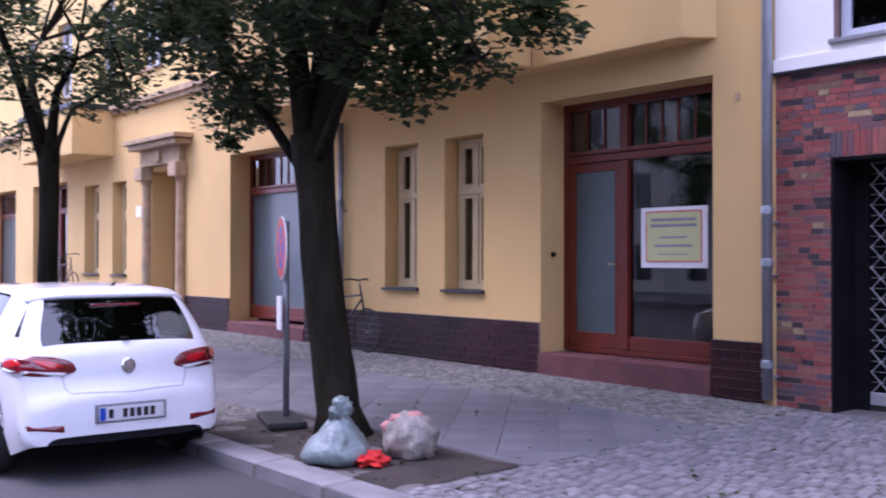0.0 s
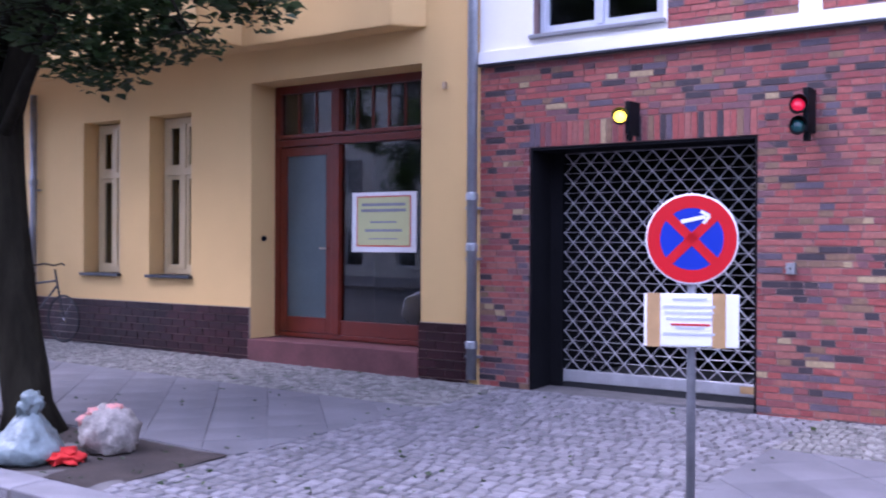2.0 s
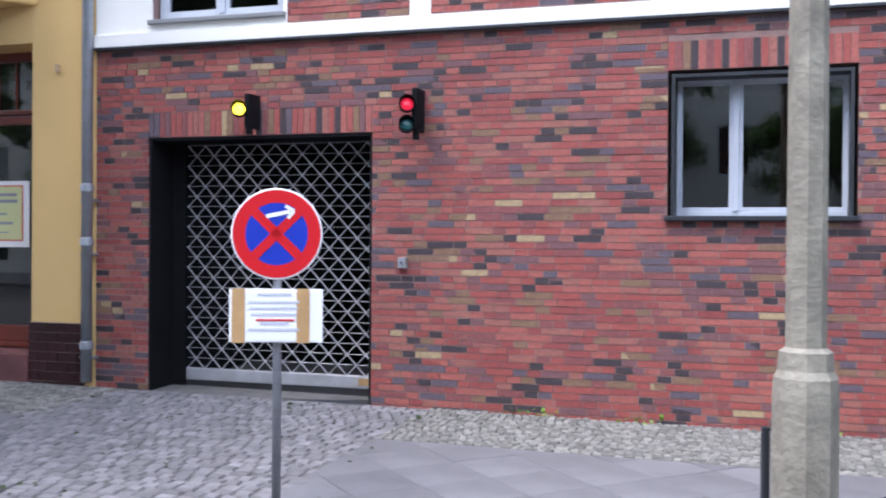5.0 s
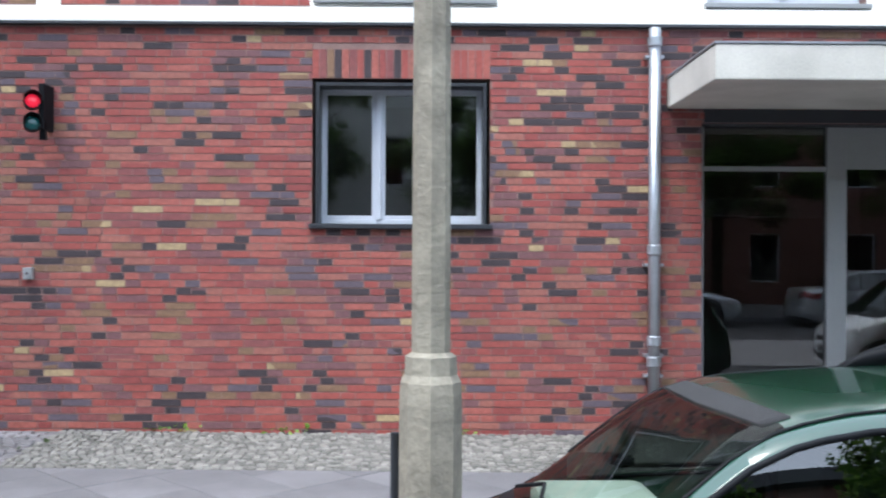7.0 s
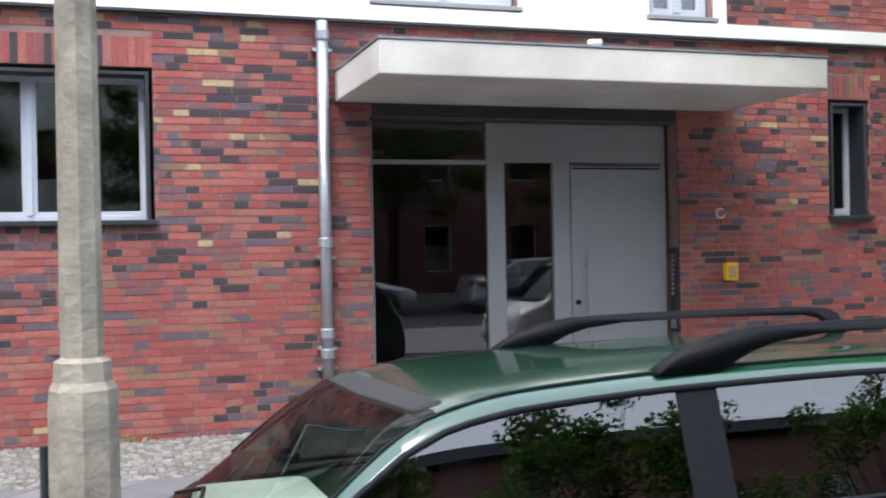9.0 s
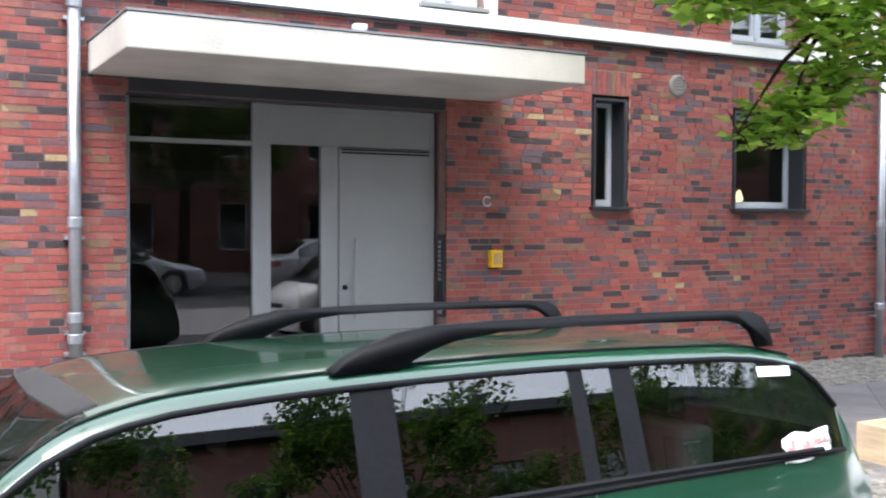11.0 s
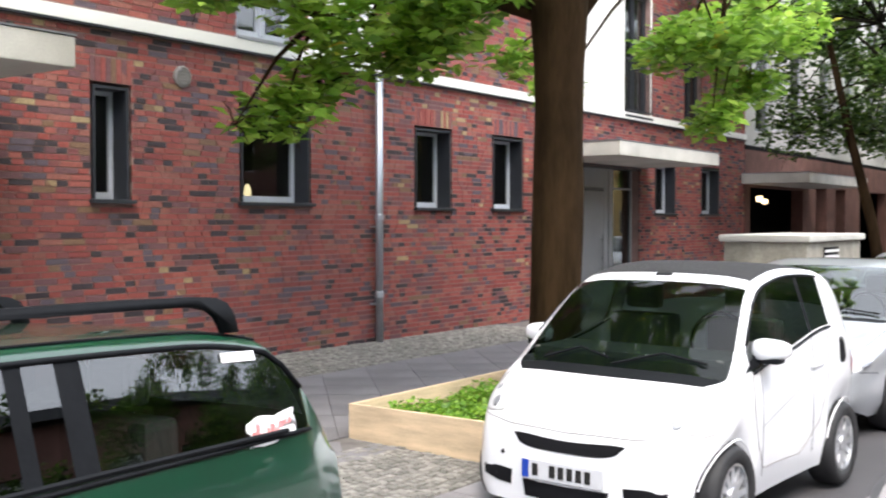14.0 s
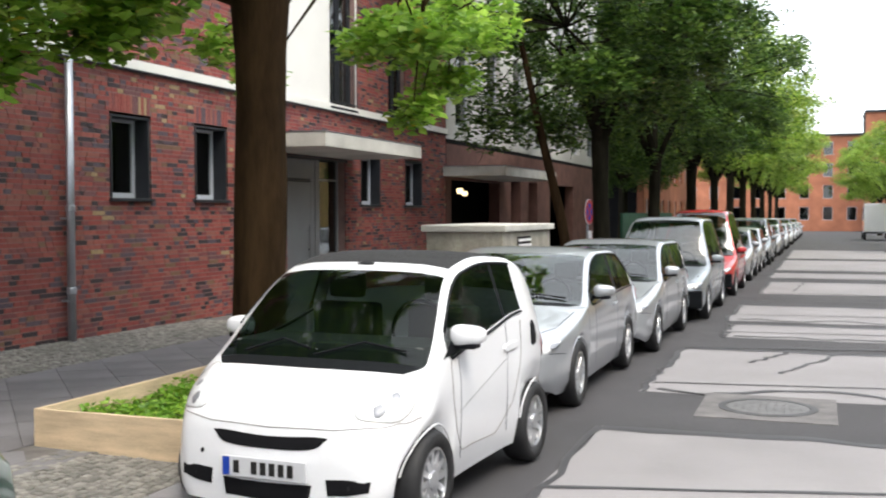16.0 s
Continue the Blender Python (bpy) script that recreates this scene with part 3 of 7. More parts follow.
for k, (a, b, c, d) in enumerate([HOLES[1], HOLES[3], HOLES[4], HOLES[5], HOLES[6], HOLES[8], HOLES[9]]):
    posts = {0: (0.36, ), 2: ()}.get(k, ())
    window("window_%d" % (k + 1), a + 0.03, b - 0.03, c + 0.02, d - 0.03, F + 0.23, M_WINGLASS, M_PVC, posts, (), 0.042,
           "white framed casement window in a dark metal lined brick opening", M_ANTHRACITE, M_ANTHRACITE)
    room(a - 0.6, b + 0.6, c - 0.9, d + 0.2, F + 0.37, F + 3.2)
for k, (a, b, c, d) in enumerate(UP):
    window("window_upper_%d" % (k + 1), a + 0.02, b - 0.02, c + 0.03, d - 0.02, F + 0.10, M_WINGLASS, M_PVC if k < 5 else M_ANTHRACITE, (0.5,), (), 0.055,
           "upper storey casement window with a projecting grey sill", M_GREYFRAME if k < 5 else M_ANTHRACITE, None)
    room(a - 0.5, b + 0.5, c - 0.3, d + 0.3, F + 0.37, F + 3.0)
# curtain of slats in front of the far French window
rail = thing("french_balcony", (18.88, F - 0.05, 3.72), "dark metal balcony rail before a tall window", "railing")
part("handrail", boxes((0, 1.17, -0.02, 0.02, 1.0, 1.04)), M_ANTHRACITE, rail)
part("bottom_bar", boxes((0, 1.17, -0.02, 0.02, 0.04, 0.07)), M_ANTHRACITE, rail)
for k in range(12):
    part("baluster", boxes((0.03 + k * 0.1, 0.042 + k * 0.1, -0.006, 0.006, 0.07, 1.0)), M_ANTHRACITE, rail)

# flowers and candle on the sill of one window, seen through the glass
lamp = thing("sill_lamp", (9.55, F + 0.33, 1.96), "small glowing orange lamp on a window sill", "lamp")
part("glass_body", lathe(bmesh.new(), [(0.03, 0), (0.05, 0.04), (0.03, 0.12), (0.01, 0.15)], seg=14), M_WARM, lamp)

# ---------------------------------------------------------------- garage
# near-black walls and jambs: the garage's inner shade is put into their colour
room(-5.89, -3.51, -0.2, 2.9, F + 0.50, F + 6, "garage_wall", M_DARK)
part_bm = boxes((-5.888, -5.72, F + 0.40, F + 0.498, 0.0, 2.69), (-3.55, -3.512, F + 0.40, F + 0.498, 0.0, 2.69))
tagged(part("trim_garage", part_bm, M_DARK), "guide jambs of the garage opening, coloured black for recess shade", "trim", kind="structure")
# lining laid over the reveals to hold the recess shade in its colour
tagged(part("reveal_garage", boxes((-5.889, -5.862, F + 0.012, F + 0.399, 0.0, 2.688), (-3.538, -3.511, F + 0.012, F + 0.399, 0.0, 2.688), (-5.862, -3.538, F + 0.012, F + 0.48, 2.66, 2.688)), M_DARK), "lining of the garage opening, coloured black for recess shade", "trim", kind="structure")
shutter = thing("roller_grille", (-5.72, F + 0.46, 0.22), "closed steel roller grille with a diamond lattice and bottom rail", "garage door")
GW, GH = 2.17, 2.28
part("bottom_rail", boxes((0, GW, -0.03, 0.03, 0.03, 0.15), bevel=0.008), M_STEEL, shutter)
part("rubber_seal", boxes((0, GW, -0.025, 0.025, -0.06, 0.03)), M_RUBBER, shutter)
part("warning_label", boxes((GW - 0.26, GW - 0.02, -0.035, -0.031, 0.06, 0.13)), M_TAPE, shutter)
PX, PZ = 2.17 / 22, 0.1035
rows, cols = int(GH / PZ), int(round(GW / PX))
for q in range(rows + 1):
    bm = bmesh.new()
    tube(bm, [(0, 0, 0.15 + q * PZ), (GW, 0, 0.15 + q * PZ)], 0.0030, 6)
    part("cross_rod", bm, M_STEEL, shutter)
bm = bmesh.new()
for q in range(rows):
    for i in range(cols + 1):
        if (i + q) % 2:
            continue
        xa, za = i * PX, 0.15 + q * PZ
        lathe(bm, [(0.010, -0.002), (0.010, 0.005), (0.006, 0.007)], Matrix.Translation((xa, -0.015, za)) @ pose(0, 0, 0, 90), 6)
        for s, hw, y in ((-1, 0.0065, -0.010), (1, 0.0045, 0.006)):
            if not 0 <= i + s <= cols:
                continue
            d = Vector((s * PX, 0, PZ)).normalized()
            nrm = Vector((-d.z, 0, d.x)) * hw
            p0, p1 = Vector((xa, y, za)), Vector((xa + s * PX, y, za + PZ))
            vs = [bm.verts.new(p + o) for p, o in ((p0, nrm), (p1, nrm), (p1, -nrm), (p0, -nrm))]
            vs2 = [bm.verts.new(u.co + Vector((0, 0.005, 0))) for u in vs]
            bm.faces.new(vs)
            bm.faces.new(vs2[::-1])
            for e in range(4):
                bm.faces.new((vs[e], vs[(e + 1) % 4], vs2[(e + 1) % 4], vs2[e]))
tagged(part("lattice", bm, M_STEEL, shutter, "riveted diamond lattice"), kind="stuff")
# dark strip stands in for the shade under the opening's head
part("top_shade_strip", boxes((-0.02, GW + 0.05, -0.02, 0.05, GH + 0.16, 2.47)), M_ANTHRACITE, shutter, "dark strip standing in for shade above the lattice")
tagged(part("threshold", boxes((-5.89, -3.51, F - 0.02, F + 0.6, -0.1, 0.175)), M_ANTHRACITE), "dark threshold of the garage", "threshold", kind="structure")


def signal(name, at, lenses, label):
    t = thing(name, at, label, "signal light")
    part("bracket", boxes((0.03, 0.08, 0.02, 0.25, -0.22 if len(lenses) > 1 else -0.16, 0.16), bevel=0.01), M_PLASTIC, t)
    for k, m in enumerate(lenses):
        z = -0.18 * k
        turn = Matrix.Translation((0, -0.02, z)) @ pose(0, 0, 0, 80, 0, 24) @ Matrix.Scale(0.86, 4)
        bm = lathe(bmesh.new(), [(0.06, -0.09), (0.08, -0.02), (0.08, 0.03), (0.07, 0.03)], turn, 20)
        part("housing", bm, M_PLASTIC, t, smooth=False)
        part("lens", lathe(bmesh.new(), [(0.07, 0.02), (0.062, 0.04), (0.04, 0.05), (0.01, 0.055)], turn, 20), m, t, smooth=True)
        hood = bmesh.new()
        ring = []
        for q in range(13):
            a = math.pi * q / 12
            ring.append([hood.verts.new(turn @ Vector((r * math.cos(a), r * math.sin(a), z2))) for r, z2 in ((0.082, 0.0), (0.082, 0.11), (0.086, 0.11), (0.086, 0.0))])
        for a, b in zip(ring, ring[1:]):
            for e in range(4):
                hood.faces.new((a[e], a[(e + 1) % 4], b[(e + 1) % 4], b[e]))
        part("visor", hood, M_PLASTIC, t)
    part("cable_gland", boxes((0.03, 0.08, 0.05, 0.1, -0.3 if len(lenses) > 1 else -0.22, -0.16)), M_PLASTIC, t)
    return t


signal("warning_light", (-4.74, F - 0.25, 2.90), [M_AMBER], "lit amber warning light on a dark bracket above the garage")
signal("traffic_signal", (-3.08, F - 0.25, 2.89), [M_SIGRED, M_SIGGREEN], "small two-lamp garage signal with the red lamp lit")
keybox = thing("key_switch", (-3.2, F, 1.49), "small grey key switch box on the brick wall", "switch")
part("body", boxes((-0.04, 0.04, -0.05, -0.002, -0.05, 0.05), bevel=0.006), M_GREYFRAME, keybox)
part("lock", lathe(bmesh.new(), [(0.012, 0), (0.012, 0.008)], Matrix.Translation((0, -0.05, 0)) @ pose(0, 0, 0, 90), 12), M_CHROME, keybox)

# ---------------------------------------------------------------- house entrances and canopies
def canopy(x0, x1, y0, z0, z1, name="entrance_canopy"):
    t = thing(name, (x0, F, z0), "cantilevered concrete canopy slab over the house door", "canopy")
    bm = bmesh.new()
    box(bm, 0, x1 - x0, y0 - F, 0.0, 0, z1 - z0, bevel=0.012)
    part("slab", bm, M_CONCRETE, t)
    part("flashing", boxes((-0.008, x1 - x0 + 0.008, y0 - F - 0.008, 0, z1 - z0 + 0.004, z1 - z0 + 0.02)), M_GALV, t)
    return t


for a, b, c, d in ((2.47, 5.43, 2.785, 2.895), (17.22, 19.58, 2.665, 2.695)):
    tagged(part("trim_lintel", boxes((a, b, F - 0.008, F + 0.03, c, d)), M_ANTHRACITE), "dark metal lintel under the canopy", "trim", kind="structure")
canopy(2.15, 5.97, 7.1, 2.90, 3.15)
canopy(15.7, 19.85, 7.1, 2.70, 2.93)
spot = thing("canopy_spout", (4.05, 7.5, 3.174), "small white vent stub on the canopy roof", "vent")
part("stub", lathe(bmesh.new(), [(0.05, 0), (0.05, 0.08), (0.06, 0.085), (0.06, 0.12)], seg=16), M_WHITE, spot)


def entrance(name, x0, x1, z0, z1, y, glass_to, side_to, mirrored=False):
    """Glazed house entrance: a wide fixed pane, a sidelight and a solid leaf."""
    t = tagged(new(name), "light grey aluminium house entrance with fixed glazing and a solid closed door leaf", "door", kind="structure")
    t.matrix_basis = pose(x1, y, z0) @ Matrix.Diagonal((-1, 1, 1, 1)) if mirrored else pose(x0, y, z0)
    W, H = x1 - x0, z1 - z0
    g, s = glass_to - x0, side_to - x0
    top = H - 0.36
    part("door_frame", boxes((0, 0.05, 0, 0.08, 0, H), (g, g + 0.17, -0.01, 0.08, 0, H), (s, s + 0.17, -0.01, 0.08, 0, top), (W - 0.05, W, 0, 0.08, 0, H), (0.05, g, 0, 0.08, 0, 0.06),
                             (g + 0.17, W - 0.05, 0, 0.08, H - 0.05, H), bevel=0.004), M_GREYFRAME, t)
    part("upper_panel", boxes((g + 0.17, W - 0.05, 0.005, 0.07, top, H - 0.05)), M_GREYFRAME, t)
    part("ceiling_lining", boxes((0, W, -0.14, 0.08, H + 0.002, H + 0.03)), M_ANTHRACITE, t)
    part("pane", boxes((0.05, g, 0.03, 0.038, 0.06, top - 0.02)), M_WINGLASS, t)
    part("pane", boxes((0.05, g, 0.03, 0.038, top + 0.02, H)), M_WINGLASS, t)
    part("glazing_bar", boxes((0.05, g, 0.01, 0.06, top - 0.02, top + 0.02)), M_GREYFRAME, t)
    part("pane", boxes((g + 0.17, s, 0.03, 0.038, 0.06, top)), M_WINGLASS, t)
    leaf = part("door_leaf", boxes((s + 0.18, W - 0.055, -0.012, 0.06, 0.02, top - 0.01), bevel=0.003), M_GREYFRAME, t, "flush pale grey door leaf")
    part("closer_slot", boxes((s + 0.2, W - 0.07, -0.017, -0.0125, top - 0.06, top - 0.045), (s + 0.2, W - 0.07, -0.017, -0.0125, top - 0.03, top - 0.018)), M_DARK, leaf)
    bm = bmesh.new()
    tube(bm, [(s + 0.32, -0.07, 0.75), (s + 0.32, -0.07, 1.5)], 0.013, 10)
    for z in (0.85, 1.4):
        tube(bm, [(s + 0.32, -0.07, z), (s + 0.32, -0.01, z)], 0.008, 8)
    part("door_handle", bm, M_GREYFRAME, leaf)
    part("lock", lathe(bmesh.new(), [(0.025, 0), (0.025, 0.015)], Matrix.Translation((s + 0.235, -0.012, 1.05)) @ pose(0, 0, 0, 90), 14), M_DARK, leaf)
    return t


entrance("door_1", 2.46, 5.40, 0.06, 2.77, F + 0.16, 3.57, 4.22)
entrance("door_2", 17.22, 19.58, -0.08, 2.64, F + 0.16, 18.05, 18.25, True)
room(2.45, 5.45, -0.1, 2.8, F + 0.37, F + 4.0, "hall_wall")
room(17.2, 19.6, -0.15, 2.7, F + 0.37, F + 4.0, "hall_wall")
frame_in = thing("inner_doorway", (2.6, F + 2.2, 0.06), "pale inner door frame standing in the hall", "door frame")
part("jamb", boxes((0.15, 0.32, 0, 0.1, 0, 2.0)), M_GREYFRAME, frame_in)
part("head", boxes((0.0, 1.7, 0, 0.1, 2.0, 2.2)), M_GREYFRAME, frame_in)
bell = thing("bell_panel", (5.447, F + 0.08, 1.25), "narrow metal intercom panel with rows of bell buttons", "intercom")
part("plate", boxes((-0.02, -0.002, -0.06, 0.06, -0.45, 0.35), bevel=0.002), M_ANTHRACITE, bell)
for k in range(9):
    part("button", boxes((-0.03, -0.021, -0.03, 0.03, -0.1 + k * 0.045, -0.07 + k * 0.045)), M_CHROME, bell)
part("letter_plate", boxes((-0.028, -0.021, -0.05, 0.05, -0.42, -0.3)), M_CHROME, bell)
ybox = thing("alarm_box", (5.98, F, 1.36), "yellow plastic call box on the brick wall", "box")
part("case", boxes((-0.065, 0.065, -0.07, -0.002, -0.085, 0.085), bevel=0.01), M_YELLOWBOX, ybox)
part("cover", boxes((-0.045, 0.045, -0.078, -0.07, -0.06, 0.06), bevel=0.003), M_TAPE, ybox)
lampc = thing("wall_ring", (5.89, F, 1.92), "small white ring fitting on the brick wall", "fitting")
bm = bmesh.new()
tube(bm, [(0.045 * math.cos(a), -0.02, 0.045 * math.sin(a)) for a in (0.7 + 2 * math.pi * k / 22 * 0.85 for k in range(23))], 0.009, 6)
part("ring", bm, M_PVC, lampc)
vent = thing("wall_vent", (8.30, F, 3.21), "round grey vent grille in the brick wall", "vent")
bm = lathe(bmesh.new(), [(0.115, -0.002), (0.115, 0.02), (0.095, 0.03), (0.095, 0.012)], pose(0, 0, 0, 90), 24)
part("frame", bm, M_VENT, vent)
for k in range(5):
    h = math.sqrt(0.09 ** 2 - (-.064 + k * .032) ** 2)
    part("slat", boxes((-h, h, -0.03, -0.012, -.064 + k * .032 - .009, -.064 + k * .032 + .009)), M_VENT, vent)


def downpipe(x, z0, z1, y, joints, label, r=0.05, material=None):
    t = thing("downpipe", (x, y, z0), label, "downpipe")
    mtl = material or M_ZINC
    bm = bmesh.new()
    tube(bm, [(0, 0, 0), (0, 0, z1 - z0)], r, 16)
    part("pipe", bm, mtl, t, smooth=True)
    for j in joints:
        bm = lathe(bmesh.new(), [(r, j - z0 - .05), (r + .012, j - z0 - .04), (r + .012, j - z0 + .03), (r, j - z0 + .04)], seg=16)
        part("socket", bm, mtl, t)
        part("clip", boxes((-r - .03, r + .03, 0, F - y, j - z0 - .14, j - z0 - .115)), mtl, t)
    return t


downpipe(2.03, 0.30, 3.56, F - 0.09, (3.45, 1.71, 0.95, 0.78, 0.45), "zinc downpipe with sleeve joints on the brick front")
downpipe(11.5, 0.04, 3.55, F - 0.09, (1.72, 0.7), "grey zinc downpipe on the brick front")
downpipe(-6.55, 0.25, 9.3, F - 0.08, (2.2, 1.66, 0.62), "grey zinc downpipe between the ochre and the brick house", 0.055)
downpipe(-14.5, 0.3, 3.9, F - 0.08, (2.6,), "dark painted downpipe on the ochre front", 0.05, M_GALV)

# ---------------------------------------------------------------- ochre house
YH = [(-9.95, -7.28, 0.0, 3.70), (-18.5, -15.7, 0.0, 3.70), (-13.38, -12.55, 1.24, 3.42), (-11.92, -11.07, 1.24, 3.42), (-22.2, -20.72, 0.0, 3.60),
      (-26.35, -25.38, 1.30, 3.50), (-24.5, -23.65, 1.30, 3.50), (-30.4, -27.6, 0.0, 3.70), (-35, -32, 0.0, 3.7)]
YU = [(-22.8, -21.7, 5.9, 7.9), (-20.2, -19.1, 5.9, 7.9), (-25.3, -24.4, 5.9, 7.9), (-28.4, -27.3, 5.9, 7.9), (-31.3, -30.2, 5.9, 7.9)]
v, f = holed(-44, -6.50, 0.0, 5.25, F, F + 0.5, YH)
wall_ochre = tagged(raw("wall_ochre", v, f, M_YELLOW), "ochre rendered street front of an old house", "wall", kind="structure")
v, f = holed(-44, -6.50, 5.25, 13, F, F + 0.5, YU)
wall_ochre_up = tagged(raw("wall_ochre_upper", v, f, M_YELLOWDEEP), "bright yellow rendered upper storeys", "wall", kind="structure")
part("cornice", boxes((-44, -16.72, F - 0.16, F - 0.002, 5.18, 5.30), (-44, -16.72, F - 0.09, F - 0.002, 5.08, 5.18), bevel=0.01), M_STUCCO, wall_ochre_up, "weathered cornice")
for k, (a, b, c, d) in enumerate(YU):
    window("window_old_%d" % (k + 1), a, b, c, d, F + 0.14, M_WINGLASS, M_PVC, (0.5,), (0.68,), 0.07, "white painted old casement window", M_STUCCO)
    room(a - .4, b + .4, c - .3, d + .3, F + 0.51, F + 3)
for k, h in enumerate((YH[2], YH[3], YH[5], YH[6])):
    a, b, c, d = h
    window("window_ochre_%d" % (k + 1), a + .02, b - .02, c + .02, d - .02, F + 0.24, M_WINGLASS, M_CREAM, (0.5,), (0.655,), 0.075, "tall narrow cream casement window with a transom light", M_ANTHRACITE)
    # near-black walls: the unlit room's darkness is put into the colour
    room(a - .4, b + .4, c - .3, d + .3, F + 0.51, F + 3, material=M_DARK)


def bay_box(name, x0, x1, y, z0, z1, label, splay=0.0):
    """A rendered bay; its far flank may run back to the wall at a slant."""
    t = tagged(new(name), label, "bay", kind="structure")
    t.matrix_basis = pose(x0, F, z0)
    W, D = x1 - x0, y - F
    bm = bmesh.new()
    rim = [(0, -.002), (0, D), (W, D), (W + splay, -.002)]
    lo, hi = ([bm.verts.new((a, b, c)) for a, b in rim] for c in (0, z1 - z0))
    bm.faces.new(lo)
    bm.faces.new(hi[::-1])
    for k in range(4):
        bm.faces.new((lo[k], lo[(k + 1) % 4], hi[(k + 1) % 4], hi[k]))
    bmesh.ops.bevel(bm, geom=list(bm.edges), offset=.012, segments=2, affect="EDGES")
    part("bay_wall", bm, M_YELLOW, t)
    return t


bay_box("bay_1", -9.775, -7.45, 8.26, 4.085, 9.0, "shallow rendered bay jutting over the shop", .24)
bay_box("bay_2", -16.8, -9.78, 7.55, 4.10, 9.0, "long rendered bay jutting over the pavement")
bay_box("bay_3", -28.2, -24.4, 7.6, 4.12, 5.2, "rendered balcony front jutting over the pavement")
part("balcony_coping", boxes((-28.26, -24.34, 7.54, F, 5.2, 5.32)), M_ANTHRACITE, bpy.data.objects["bay_3"]).matrix_parent_inverse = bpy.data.objects["bay_3"].matrix_basis.inverted()

# plinth of brown glazed tiles: pieces near the shop, the rest joined
def tile_band(x0, x1, zt, zb=0.05, step_z=0.10, w=0.24):
    out = []
    z, n = zt - 0.006, 0
    while z > zb:
        x = x0 - (0.12 if n % 2 else 0)
        while x < x1:
            a, b = max(x, x0), min(x + w - 0.008, x1)
            if b - a > 0.02:
                out.append((a, b, z - step_z + 0.008, z))
            x += w
        z -= step_z
        n += 1
    return out


plinth = []
for a, b, zt in ((-7.28, -6.62, 0.83), (-15.7, -9.95, 0.88), (-20.72, -18.5, 0.93), (-27.6, -22.2, 0.95), (-32, -30.4, 0.95)):
    v, f = holed(a, b, 0.0, zt, F - 0.035, F - 0.002, [])
    raw("plinth_bed", v, f, M_TILEGROUT, wall_ochre, "dark grout bed of the plinth")
    plinth += tile_band(a, b, zt)
near_tiles = [p for p in plinth if -7.4 < p[0] < -6.5 or -11.6 < p[0] < -9.9]
far_tiles = [p for p in plinth if not (-7.4 < p[0] < -6.5 or -11.6 < p[0] < -9.9)]
v, f = brick_mesh(far_tiles, F - 0.045, 0.012)
tagged(raw("plinth_tiles", v, f, M_PLINTH, wall_ochre, "brown glazed plinth tiles"), kind="stuff")


def shopfront(name, x0, x1, z0, z1, y, door, frosted, lab):
    """Old timber shop front: panelled leaf, wide pane, transom with upright bars, in a deep reveal."""
    t = tagged(new(name), lab, "shop front", kind="structure")
    t.matrix_basis = pose(x0, y, z0)
    W, H = x1 - x0, z1 - z0
    tz = H - 0.78
    part("shop_frame", boxes((0, 0.09, 0, 0.1, 0, H), (W - 0.09, W, 0, 0.1, 0, H), (0.09, W - 0.09, 0, 0.1, H - 0.1, H), (0.09, W - 0.09, -0.03, 0.1, tz, tz + 0.09),
                             (0.09, W - 0.09, -0.045, 0.1, tz + 0.10, tz + 0.15), (0.09, W - 0.09, 0, 0.1, 0, 0.06), bevel=0.01), M_REDWOOD, t)
    if door:
        part("mullion", boxes((door, door + 0.13, -0.02, 0.1, 0.06, tz), (door, door + 0.13, -0.02, 0.1, tz + 0.15, H - 0.1), bevel=0.012), M_REDWOOD, t)
        leaf = part("door_leaf", boxes((0.095, 0.2, 0.01, 0.07, 0.065, tz - .005), (door - 0.105, door - 0.005, 0.01, 0.07, 0.065, tz - .005), (0.2, door - 0.105, 0.01, 0.07, 0.065, 0.26),
                                       (0.2, door - 0.105, 0.01, 0.07, tz - 0.12, tz - .005), bevel=0.008), M_REDWOOD, t, "closed glazed door leaf")
        part("pane", boxes((0.2, door - 0.105, 0.035, 0.042, 0.26, tz - 0.12)), M_FROST if frosted else M_WINGLASS, leaf, "frosted glass")
        bm = bmesh.new()
        tube(bm, [(door - 0.05, 0.01, 1.13), (door - 0.05, -0.05, 1.13), (door - 0.16, -0.05, 1.13)], 0.011, 8)
        part("door_handle", bm, M_CHROME, leaf)
        g0 = door + 0.13
    else:
        g0 = 0.09
    part("bottom_panel", boxes((g0, W - 0.09, 0.005, 0.08, 0.06, 0.24), bevel=0.01), M_REDWOOD, t)
    part("pane", boxes((g0, W - 0.09, 0.04, 0.048, 0.24, tz)), M_FROST if not door else M_WINGLASS, t)
    for a, b in ([(0.09, door), (door + 0.13, W - 0.09)] if door else [(0.09, W - 0.09)]):
        part("pane", boxes((a, b, 0.05, 0.056, tz + 0.15, H - 0.1)), M_WINGLASS, t)
        n = max(3, int((b - a) / 0.24))
        for k in range(1, n):
            x = a + (b - a) * k / n
            part("glazing_bar", boxes((x - .011, x + .011, 0.03, 0.07, tz + 0.15, H - 0.1)), M_REDWOOD, t)
    return t


